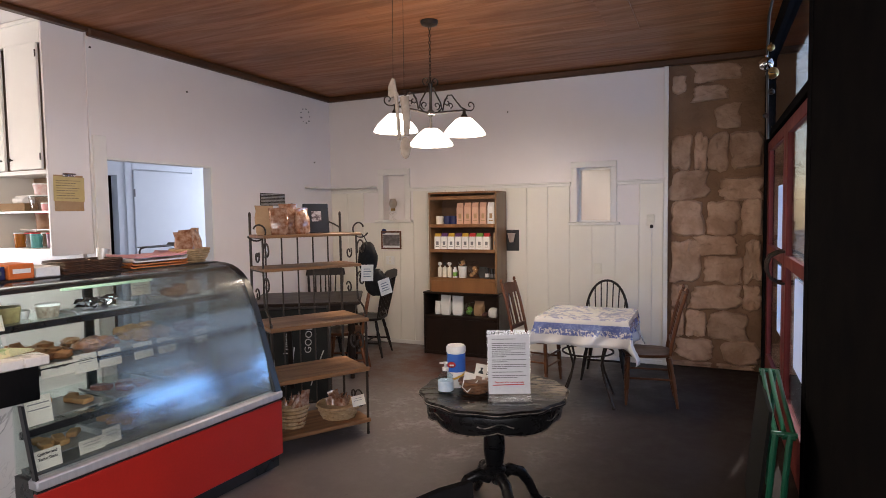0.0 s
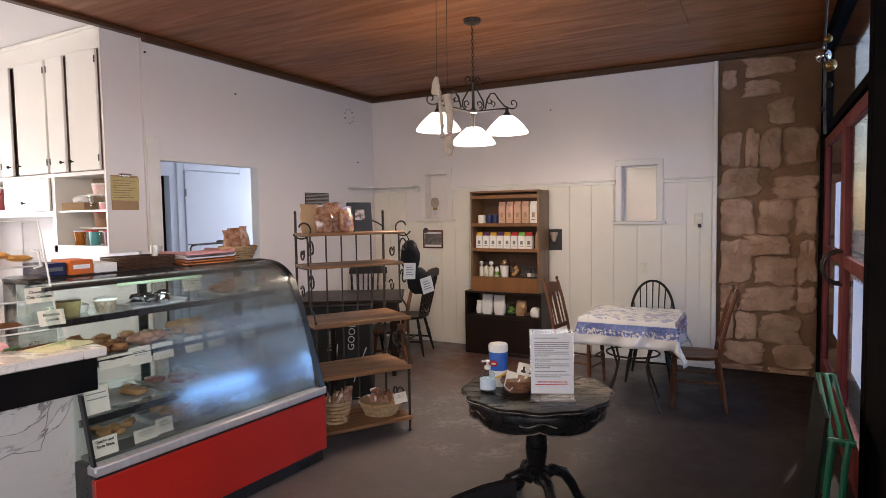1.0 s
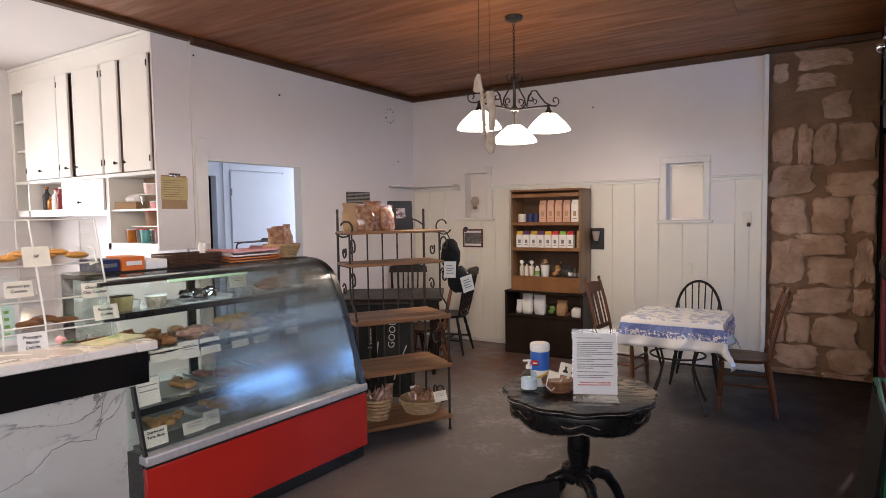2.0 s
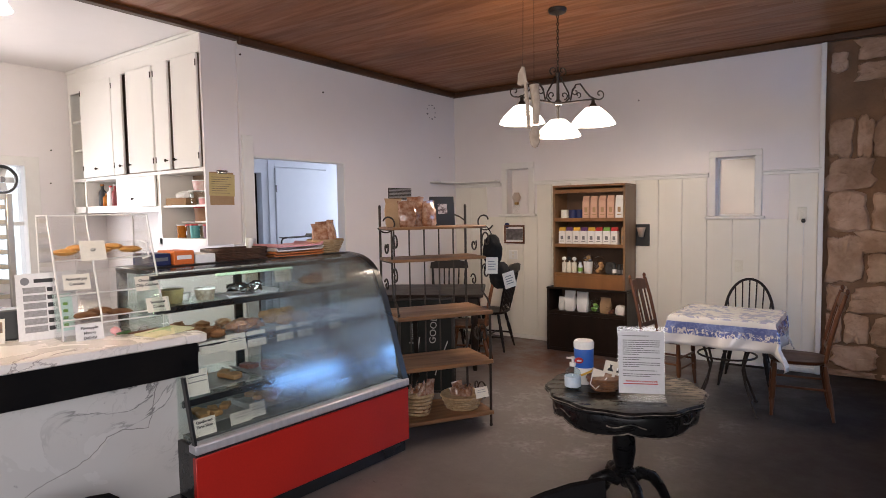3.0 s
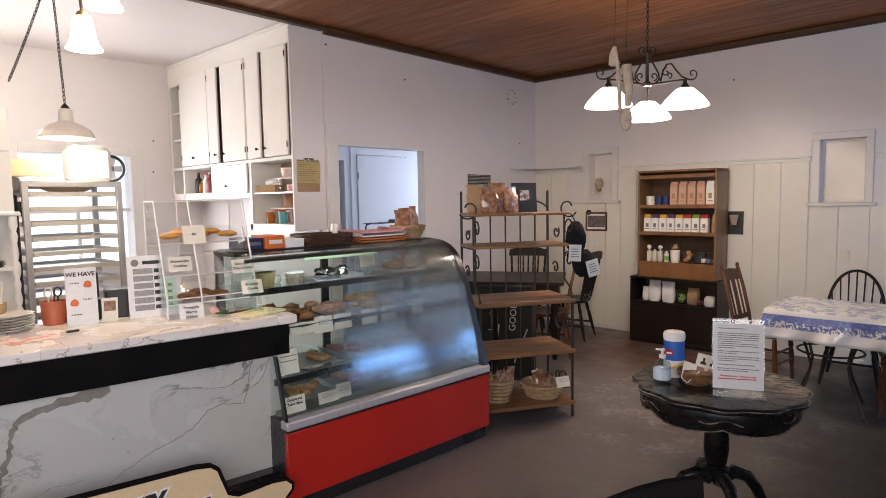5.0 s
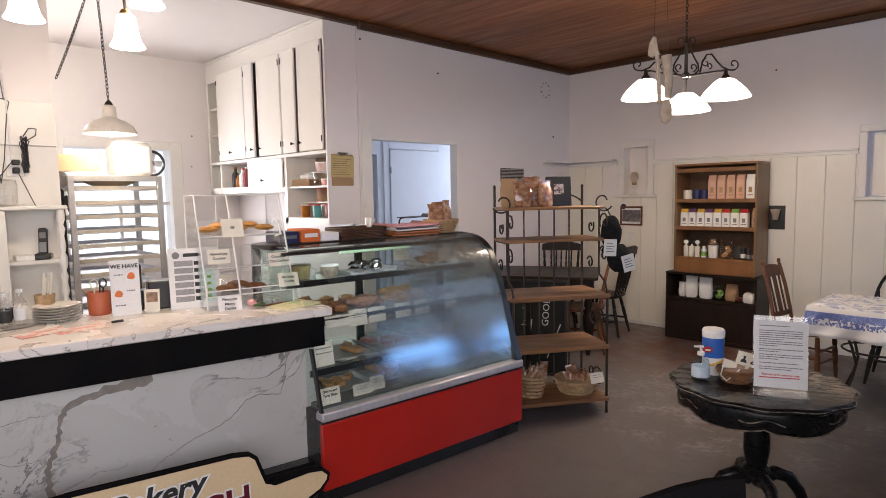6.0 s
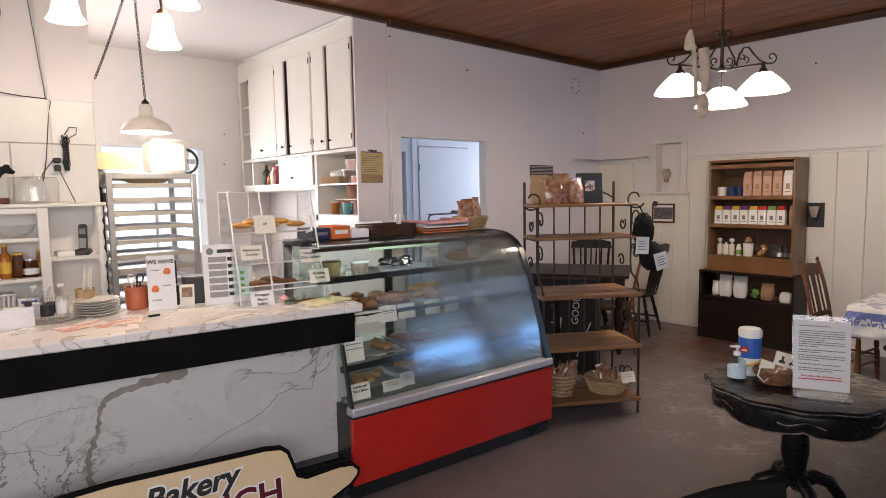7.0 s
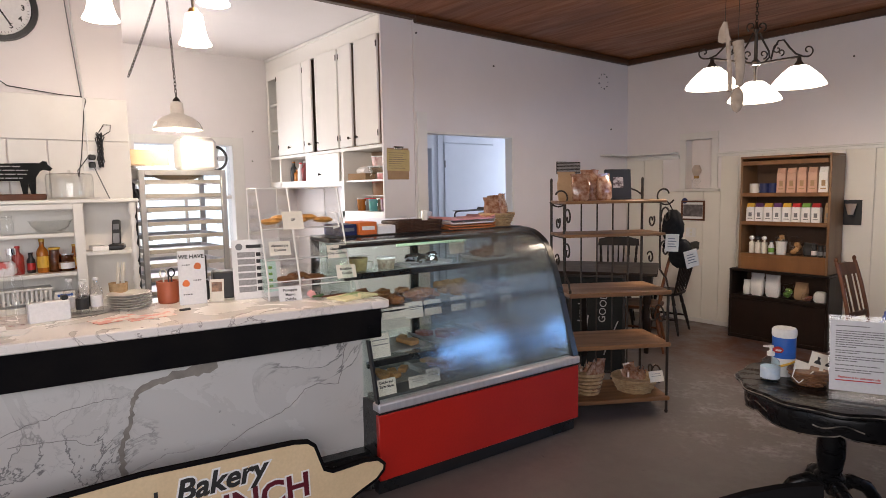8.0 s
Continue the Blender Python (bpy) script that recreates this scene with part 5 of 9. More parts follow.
for i, (x, y, w, h) in enumerate(((-0.31, 0.19, 0.12, 0.20), (-0.225, 0.15, 0.13, 0.18), (-0.14, 0.20, 0.13, 0.21), (-0.055, 0.16, 0.11, 0.18))):
    crumpled_bag(on_rack(x, y, 1.47, 15 * i - 25), w, 0.075, h, BAGGED if i else KRAFT, "cellophane bag of brown baked treats" if i else "folded brown paper bag of treats", 30 + i, inner=None, group="bags on the rack")
fr = thing("photo_book", on_rack(0.10, 0.26, 1.47), "square black photo book with a small picture", "book")
part("cover", shaped(lambda b: box(b, -0.095, 0.095, 0, 0.022, 0, 0.215, 0.003, m=pose(0, 0, 0, -6))), PLASTIC_BLACK, fr)
part("picture", shaped(lambda b: box(b, -0.038, 0.036, -0.0016, -0.0004, 0.085, 0.16, m=pose(0, 0, 0, -6))), mat("small_photo", (0.55, 0.48, 0.46), (0.10, 0.06, 0.06), 30, 0.4, contrast=(0.42, 0.56)), fr, "small printed picture", smooth=False)
part("strut", shaped(lambda b: prism(b, [(0.022, 0), (0.06, 0), (0.04, 0.15)], lambda p, q, d: (-0.01 + d, p, q), 0.02)), PLASTIC_BLACK, fr, smooth=False)


def treat_basket(m, r0, r1, h, n, seed, label):
    basket(m, r0, r1, h, WICKER, label, 6, 22, group="treat baskets")
    rnd = random.Random(seed)
    for i in range(n):
        a, q = 6.28 * i / n + rnd.random(), r1 * 0.5 * rnd.random() ** 0.5
        crumpled_bag(m @ pose(q * math.cos(a), q * math.sin(a), 0.012, rnd.uniform(-14, 14), rnd.uniform(-14, 14), rnd.uniform(0, 180)), 0.085, 0.06, h * rnd.uniform(1.25, 1.75), BAGGED, "cellophane bag of dark treats in a basket", seed + i, inner=None, group="bags in baskets")


treat_basket(on_rack(-0.165, 0.15, 0.122), 0.070, 0.105, 0.15, 5, 70, "tall pale wicker basket of bagged treats on a rack")
treat_basket(on_rack(0.185, 0.16, 0.122), 0.115, 0.155, 0.095, 8, 80, "wide pale wicker basket of bagged treats on a rack")
card(on_rack(0.33, 0.02, 0.165, -12), 0.11, 0.075, (), lean=20, name="basket_label", label="cream card tucked on the wicker basket", group="", seed=3).matrix_world = on_rack(0.285, 0.012, 0.215, 8)

# caps hanging at the rack's corner, with paper tags
cap = thing("fabric_hat", RK @ pose(0.415, 0.085, 0.965), "black fabric caps hung on the rack with paper tags", "hat")
part("crown", shaped(lambda b: blob(b, (0, 0, 0.31), 0.075, 0.065, 0.125, 4, 0.12, 14, 9)), BLACK_CLOTH, cap)
part("crown", shaped(lambda b: blob(b, (0.055, -0.01, 0.13), 0.085, 0.06, 0.10, 6, 0.14, 14, 9)), BLACK_CLOTH, cap)
part("brim", shaped(lambda b: blob(b, (-0.03, -0.02, 0.19), 0.05, 0.05, 0.035, 7, 0.1)), BLACK_CLOTH, cap)
part("strap", shaped(lambda b: tube(b, [(0, 0, 0.42), (-0.02, 0.01, 0.47), (-0.045, 0.02, 0.50)], 0.004)), BLACK_CLOTH, cap)
for x, z, r in ((-0.055, 0.155, 3), (0.105, 0.045, -14)):
    t = part("tag", shaped(lambda b: box(b, -0.048, 0.048, -0.0012, 0, 0, 0.118, m=pose(x, -0.088, z, 0, r))), CREAM_CARD, cap, "cream paper tag", smooth=False)
    part("text_line", shaped(*[(lambda b, k=k: box(b, -0.03, 0.03 - 0.012 * (k % 2), -0.0024, -0.0013, 0.03 + 0.018 * k, 0.036 + 0.018 * k, m=pose(x, -0.088, z, 0, r))) for k in range(4)]), GREY_INK, t, smooth=False)

# chalkboards leaning behind the rack
cb = thing("chalkboard", pose(-3.23, 4.02, 0, 0, 0, 33), "black chalkboard with white handwriting behind the rack", "chalkboard")
lean = pose(0, 0, 0, -8)
part("slate", shaped(lambda b: box(b, -0.30, 0.30, 0, 0.014, 0.012, 0.80, m=lean)), SLATE, cb, smooth=False)
part("frame", shaped(lambda b: box(b, -0.325, -0.30, -0.006, 0.02, 0.0, 0.825, 0.003, m=lean), lambda b: box(b, 0.30, 0.325, -0.006, 0.02, 0.0, 0.825, 0.003, m=lean),
                     lambda b: box(b, -0.30, 0.30, -0.006, 0.02, 0.80, 0.825, 0.003, m=lean), lambda b: box(b, -0.30, 0.30, -0.006, 0.02, 0.0, 0.02, 0.003, m=lean)), EBONY, cb)
part("strut", shaped(lambda b: box(b, -0.02, 0.02, 0.02, 0.035, 0.0, 0.70, m=pose(0, 0.03, 0.0, 14))), EBONY, cb, smooth=False)
for t, x, z, r, s in (("Lunch", -0.02, 0.42, -88, 0.075), ("GOOD", 0.16, 0.42, -86, 0.082)):
    lettering(t, s, CHALK, cb, lean @ pose(x, -0.001, z, 90, r, 0), name="chalk_lettering")
for k in range(7):
    part("chalk_line", shaped(lambda b: box(b, -0.005, 0.005, -0.0012, 0, 0, 0.10 + 0.03 * (k % 2), m=lean @ pose(-0.22 + 0.075 * k, 0, 0.35 - 0.10 * (k % 3), 0, 5 * k - 8))), CHALK, cb, smooth=False)


# ---- furniture at the back ----
def case_unit(name, m, w, d, h, material, side, label, shelves, foot):
    ob = thing(name, m, label, "bookcase")
    part("side_panel", shaped(lambda b: box(b, 0, 0.022, 0, d, 0, h, 0.003)), side, ob)
    part("side_panel", shaped(lambda b: box(b, w - 0.022, w, 0, d, 0, h, 0.003)), side, ob)
    part("back_panel", shaped(lambda b: box(b, 0.022, w - 0.022, d - 0.012, d - 0.001, 0.01, h)), BACKING, ob, smooth=False)
    part("top", shaped(lambda b: box(b, 0.0, w, -0.012, d, h, h + 0.022, 0.004)), material, ob)
    part("base_board", shaped(lambda b: box(b, 0.022, w - 0.022, 0.0, 0.02, 0, foot, 0.003)), material, ob)
    for z in shelves:
        part("shelf", shaped(lambda b: box(b, 0.022, w - 0.022, 0.012, d - 0.012, z - 0.02, z)), material, ob, smooth=False)
        part("shelf_lip", shaped(lambda b: box(b, 0.022, w - 0.022, -0.004, 0.011, z - 0.028, z + 0.010, 0.003)), material, ob)
    return ob


BACKING = mat("dark_backing_board", (0.10, 0.050, 0.025), (0.07, 0.034, 0.017), 5, 0.6)
BX, BY = -3.0, 6.10
case_unit("low_bookcase", pose(BX, BY, 0), 0.91, 0.37, 0.69, DARK_WOOD, DARK_WOOD, "dark walnut low bookcase under an oak one", (0.44, 0.03), 0.03)
part("door_panel", shaped(lambda b: box(b, 0.023, 0.887, 0.002, 0.012, 0.031, 0.41, 0.002)), DARK_WOOD, bpy.data.objects["low_bookcase"], "dark closed lower panel")
UB = pose(BX + 0.075, BY + 0.015, 0.7125)
case_unit("oak_bookcase", UB, 0.81, 0.34, 1.10, OAK, OAK_SIDE, "golden oak stacking bookcase full of coffee and gifts", (0.155, 0.475, 0.755), 0.15)
part("top_slot", shaped(lambda b: box(b, 0.022, 0.788, -0.006, 0.011, 1.035, 1.075, 0.003)), OAK, bpy.data.objects["oak_bookcase"])


def coffee_bag(m, w, d, h, body, tip, label, band=None, group="coffee bags"):
    ob = thing("coffee_bag", m, label, "bag", group)
    part("bag", shaped(lambda b: prism(b, [(-w / 2, 0), (w / 2, 0), (w / 2 * 0.98, h * 0.72), (w / 2 * 0.9, h * 0.80), (-w / 2 * 0.9, h * 0.80), (-w / 2 * 0.98, h * 0.72)], lambda p, q, t: (p, t - d / 2, q), d),
                       ), body, ob, smooth=False)
    part("folded_top", shaped(lambda b: prism(b, [(-d / 2, h * 0.80), (d / 2, h * 0.80), (d * 0.12, h), (-d * 0.12, h)], lambda p, q, t: (t - w * 0.45, p, q), w * 0.9)), tip, ob, smooth=False)
    part("label_mark", shaped(lambda b: box(b, -w * 0.2, w * 0.2, -d / 2 - 0.001, -d / 2, h * 0.28, h * 0.50), lambda b: box(b, -w * 0.3, w * 0.3, -d / 2 - 0.001, -d / 2, h * 0.16, h * 0.20)), band or GREY_INK, ob, smooth=False)
    return ob


for i in range(5):
    coffee_bag(UB @ pose(0.345 + 0.092 * i, 0.12, 0.756 + 0.0), 0.08, 0.055, 0.245, PINK_BAG if i < 4 else PAPER, PINK_BAG if i < 4 else PAPER, "pink paper coffee bag on an oak shelf" if i < 4 else "pale grey coffee bag on an oak shelf", KRAFT)
for i in range(8):
    coffee_bag(UB @ pose(0.075 + 0.085 * i, 0.09, 0.476, 0, 0, (-1) ** i * 3), 0.075, 0.055, 0.185, PAPER, (YELLOW, PLUM, YELLOW, PLUM, YELLOW, CRIMSON, LEAF_GREEN, CRIMSON)[i],
               "white coffee bag with a coloured top", None, "white coffee bags")
coffee_bag(UB @ pose(0.755, 0.13, 0.476), 0.05, 0.055, 0.19, KRAFT, KRAFT, "brown kraft coffee bag on an oak shelf")


def mug(m, material, label):
    ob = thing("mug", m, label, "mug", "mugs")
    part("cup", shaped(lambda b: lathe(b, [(0.036, 0), (0.042, 0.004), (0.044, 0.10), (0.040, 0.10), (0.038, 0.010), (0, 0.008)], 0, 0, 18)), material, ob)
    part("handle", shaped(lambda b: tube(b, [(0.042, 0, 0.085), (0.07, 0, 0.078), (0.074, 0, 0.045), (0.042, 0, 0.022)], 0.006)), material, ob)


mug(UB @ pose(0.085, 0.12, 0.756), CERAMIC, "white stoneware mug on an oak shelf")
mug(UB @ pose(0.185, 0.11, 0.756), NAVY, "dark blue mug on an oak shelf")
mug(UB @ pose(0.25, 0.14, 0.756), NAVY, "dark blue mug on an oak shelf")


def bottle(m, r, h, body, cap_, label, neck=0.35, name="bottle", group="bottles", lab=None):
    ob = thing(name, m, label, "bottle", group)
    part("body", shaped(lambda b: lathe(b, [(r * 0.9, 0), (r, 0.006), (r, h * 0.58), (r * 0.92, h * 0.66), (r * neck, h * 0.78), (r * neck, h * 0.92)], 0, 0, 16)), body, ob)
    part("cap", shaped(lambda b: lathe(b, [(r * neck * 1.15, h * 0.92), (r * neck * 1.15, h), (0, h)], 0, 0, 14)), cap_, ob)
    if lab is not None:
        part("label_band", shaped(lambda b: lathe(b, [(r * 1.01, h * 0.15), (r * 1.012, h * 0.16), (r * 1.012, h * 0.48), (r * 1.01, h * 0.49)], 0, 0, 16)), lab, ob)
    return ob


for i in range(3):
    g = UB @ pose(0.085 + 0.06 * i, 0.11, 0.156)
    ob = thing("gift_bottle", g, "cream bottle with a dark bow on an oak shelf", "bottle", "gift bottles")
    part("body", shaped(lambda b: box(b, -0.023, 0.023, -0.02, 0.02, 0, 0.115, 0.006), lambda b: rod(b, (0, 0, 0.115), (0, 0, 0.15), 0.009)), CREAM_CARD, ob)
    part("bow", shaped(lambda b: blob(b, (0.0, -0.008, 0.155), 0.026, 0.014, 0.022, i, 0.2)), PLASTIC_BLACK if i % 2 else PAPER, ob)
bottle(UB @ pose(0.275, 0.10, 0.156), 0.026, 0.13, PAPER, PLASTIC_BLACK, "small white bottle with a black cap", 0.6, lab=LEAF_GREEN)
tub(UB @ pose(0.36, 0.12, 0.156), 0.05, 0.12, PLASTIC_WHITE, PLASTIC_WHITE, "white bucket with cellophane on an oak shelf", "pail", "")
crumpled_bag(UB @ pose(0.36, 0.12, 0.288), 0.10, 0.08, 0.09, FILM, "cellophane bag of sweets on a bucket", 90, inner=COOKIE, group="")
crumpled_bag(UB @ pose(0.495, 0.11, 0.156), 0.11, 0.08, 0.19, FILM, "cellophane gift bag with brown biscuits", 91, inner=COOKIE, group="")
crumpled_bag(UB @ pose(0.605, 0.13, 0.156), 0.10, 0.08, 0.13, PLASTIC_BLACK, "black wrapped gift bag", 92, group="")
for i in range(3):
    bottle(UB @ pose(0.66 + 0.052 * i, 0.10, 0.156), 0.024, 0.12 - 0.008 * (i > 0), PLASTIC_BLACK, PLASTIC_BLACK, "dark jar with a pale label", 0.85, "spice_jar", "dark jars", PAPER if i == 0 else GREY_INK)
LB = pose(BX, BY, 0.4405)
crumpled_bag(LB @ pose(0.12, 0.14, 0), 0.07, 0.07, 0.15, PAPER, "small white paper bag on a dark shelf", 93, group="flour bags")
crumpled_bag(LB @ pose(0.225, 0.13, 0), 0.125, 0.08, 0.225, PAPER, "white paper flour bag on a dark shelf", 94, group="flour bags")
crumpled_bag(LB @ pose(0.375, 0.13, 0), 0.135, 0.08, 0.22, PAPER, "white paper flour bag on a dark shelf", 95, group="flour bags")
crumpled_bag(LB @ pose(0.51, 0.13, 0), 0.12, 0.08, 0.15, FILM, "cellophane bag with green leaves", 96, inner=LEAF_GREEN, group="shelf bags")
crumpled_bag(LB @ pose(0.625, 0.15, 0), 0.12, 0.08, 0.17, KRAFT, "brown bag standing on a dark shelf", 97, group="shelf bags")
crumpled_bag(LB @ pose(0.71, 0.10, 0), 0.12, 0.09, 0.08, FILM, "low cellophane packet on a dark shelf", 98, inner=BERRY, group="shelf bags")
crumpled_bag(LB @ pose(0.80, 0.13, 0), 0.11, 0.09, 0.10, PAPER, "crumpled white packet on a dark shelf", 99, group="shelf bags", fold=False)


def turned_leg(bm, p0, p1, r):
    p0, p1 = Vector(p0), Vector(p1)
    d = p1 - p0
    u = d.orthogonal().normalized()
    w = d.normalized().cross(u)
    rows = [ring(bm, p0 + d * s, u, w, r * q, 10) for s, q in ((0, 0.62), (0.10, 0.70), (0.28, 1.0), (0.31, 0.75), (0.34, 1.05), (0.62, 1.15), (0.72, 0.8), (0.75, 1.1), (1.0, 0.85))]
    for a, b in zip(rows, rows[1:]):
        bridge(bm, a, b)
    bm.faces.new(rows[0][::-1]), bm.faces.new(rows[-1])


def saddle_seat(bm, w, d, z, t):
    rows = []
    for zz, g in ((z - t, 0.86), (z - t * 0.6, 0.97), (z - 0.004, 1.0), (z, 0.965), (z - 0.010, 0.70), (z - 0.014, 0.30)):
        vs = []
        for k in range(24):
            a = 2 * math.pi * k / 24
            c, s = math.cos(a), math.sin(a)
            q = 1 / (abs(c) ** 3.2 + abs(s) ** 3.2) ** (1 / 3.2)
            taper_ = 1.0 - 0.08 * s
            vs.append(bm.verts.new((c * q * w / 2 * g * taper_, s * q * d / 2 * g, zz)))
        rows.append(vs)
    for a, b in zip(rows, rows[1:]):
        bridge(bm, a, b)
    bm.faces.new(rows[0][::-1]), bm.faces.new(rows[-1])


def windsor_chair(m, wood, label, group, hoop=True):
    """Faces -y: the back stands at +y."""
    ob = thing("windsor_chair", m, label, "chair", group)
    part("seat", shaped(lambda b: saddle_seat(b, 0.43, 0.42, 0.445, 0.035)), wood, ob)
    feet = [(-0.20, -0.20), (0.20, -0.20), (-0.19, 0.22), (0.19, 0.22)]
    tops = [(-0.14, -0.13), (0.14, -0.13), (-0.12, 0.13), (0.12, 0.13)]
    for f, t in zip(feet, tops):
        part("leg", shaped(lambda b: turned_leg(b, (*f, 0), (*t, 0.415), 0.017)), wood, ob)
    for s in (-1, 1):
        part("stretcher", shaped(lambda b: rod(b, (s * 0.18, -0.172, 0.16), (s * 0.168, 0.188, 0.16), 0.011)), wood, ob)
    part("stretcher", shaped(lambda b: rod(b, (-0.175, 0.0, 0.16), (0.175, 0.0, 0.16), 0.011)), wood, ob)
    if hoop:
        arc = [Vector((0.205 * math.cos(a) * (1.0 + 0.06 * math.sin(a)), 0.17 + 0.10 * max(0, math.sin(a)), 0.43 + 0.52 * max(0.0, math.sin(a)) ** 0.75)) for a in [math.pi * k / 28 for k in range(29)]]
        part("hoop", shaped(lambda b: tube(b, arc, 0.0125, 8)), wood, ob)
        for k in range(7):
            x = -0.15 + 0.05 * k
            s = math.sqrt(max(0.0, 1 - (x * 1.18 / 0.215) ** 2))
            part("spindle", shaped(lambda b: rod(b, (x, 0.165, 0.44), (x * 1.18, 0.17 + 0.10 * s, 0.43 + 0.52 * s ** 0.75), 0.0062)), wood, ob)
    else:
        for s in (-1, 1):
            part("back_post", shaped(lambda b: turned_leg(b, (s * 0.18, 0.17, 0.44), (s * 0.205, 0.27, 0.90), 0.014)), wood, ob)
        part("crest_rail", shaped(lambda b: prism(b, [(-0.235, 0.0), (0.235, 0.0), (0.225, 0.075), (0.12, 0.10), (-0.12, 0.10), (-0.225, 0.075)], lambda p, q, d: (p, 0.262 + d + q * 0.15, 0.875 + q), 0.02)), wood, ob)
        for k in range(5):
            x = -0.11 + 0.055 * k
            part("spindle", shaped(lambda b: turned_leg(b, (x, 0.168, 0.44), (x * 1.1, 0.27, 0.885), 0.009)), wood, ob)
    return ob


def slat_chair(m, wood, label, group):
    """A high narrow back with finials and upright slats; faces -y."""
    ob = thing("side_chair", m, label, "chair", group)
    part("seat", shaped(lambda b: saddle_seat(b, 0.42, 0.42, 0.455, 0.032)), wood, ob)
    for s in (-1, 1):
        part("leg", shaped(lambda b: turned_leg(b, (s * 0.185, -0.185, 0), (s * 0.165, -0.165, 0.425), 0.019)), wood, ob)
        part("leg", shaped(lambda b: turned_leg(b, (s * 0.19, 0.235, 0), (s * 0.155, 0.17, 0.425), 0.018)), wood, ob)
        part("back_post", shaped(lambda b: tube(b, [(s * 0.165, 0.175, 0.45), (s * 0.16, 0.20, 0.60), (s * 0.155, 0.245, 0.80), (s * 0.15, 0.30, 0.985)], 0.016, 8), lambda b: blob(b, (s * 0.15, 0.306, 1.005), 0.016, 0.016, 0.024, 1, 0)), wood, ob)
    part("crest_rail", shaped(lambda b: prism(b, [(-0.15, 0.88), (0.15, 0.88), (0.15, 0.965), (0.09, 0.975), (0.0, 0.985), (-0.09, 0.975), (-0.15, 0.965)], lambda p, q, d: (p, 0.262 + (q - 0.86) * 0.29 + d, q), 0.018)), wood, ob)
    part("lower_rail", shaped(lambda b: box(b, -0.15, 0.15, 0.185, 0.203, 0.53, 0.575, 0.004)), wood, ob)
    for x, w in ((-0.085, 0.018), (0.0, 0.055), (0.085, 0.018)):
        part("slat", shaped(lambda b: prism(b, [(0.192, 0.57), (0.202, 0.57), (0.28, 0.89), (0.27, 0.89)], lambda p, q, d: (x - w / 2 + d, p, q), w)), wood, ob, smooth=False)
    for y, z in ((-0.175, 0.20), (-0.175, 0.30)):
        part("stretcher", shaped(lambda b: rod(b, (-0.175, y, z), (0.175, y, z), 0.010)), wood, ob)
    for s in (-1, 1):
        part("stretcher", shaped(lambda b: rod(b, (s * 0.178, -0.18, 0.24), (s * 0.175, 0.205, 0.24), 0.010)), wood, ob)
    return ob


TX, TY, TW, TD = -0.945, 5.05, 0.70, 0.62
windsor_chair(pose(-0.93, 5.84, 0, 0, 0, 4) @ Matrix.Diagonal((1, 1, 0.95, 1)), EBONY, "dark stained hoop-back windsor chair at the clothed table", "chairs at the clothed table")
slat_chair(pose(-0.48, 5.22, 0, 0, 0, -82) @ Matrix.Diagonal((0.95, 0.95, 0.945, 1)), CHAIR_WOOD, "red-brown wooden chair with slatted back", "chairs at the clothed table")
slat_chair(pose(-1.50, 5.44, 0, 0, 0, 82) @ Matrix.Diagonal((0.95, 0.95, 0.945, 1)), CHAIR_WOOD, "red-brown wooden chair pulled up to the clothed table", "chairs at the clothed table")


def bistro_table():
    ob = thing("cafe_table", pose(TX, TY, 0), "small square table on curved iron legs", "table")
    part("tabletop", shaped(lambda b: box(b, -TW / 2, TW / 2, -TD / 2, TD / 2, 0.72, 0.745, 0.004)), DARK_WOOD, ob)
    part("ring", shaped(lambda b: tube(b, [(0.21 * math.cos(2 * math.pi * k / 24), 0.21 * math.sin(2 * math.pi * k / 24), 0.42) for k in range(25)], 0.008, 6)), IRON, ob)
    for k in range(4):
        a = math.pi / 4 + k * math.pi / 2 + 0.15
        pts = [(0.30, 0.012), (0.285, 0.03), (0.25, 0.10), (0.19, 0.22), (0.16, 0.33), (0.20, 0.45), (0.26, 0.58), (0.27, 0.72)]
        part("leg", shaped(lambda b: tube(b, [(r * math.cos(a), r * math.sin(a), z) for r, z in pts], 0.010, 8), lambda b: lathe(b, [(0.016, 0), (0.018, 0.006), (0.014, 0.014)], 0.30 * math.cos(a), 0.30 * math.sin(a), 10)), IRON, ob)


bistro_table()


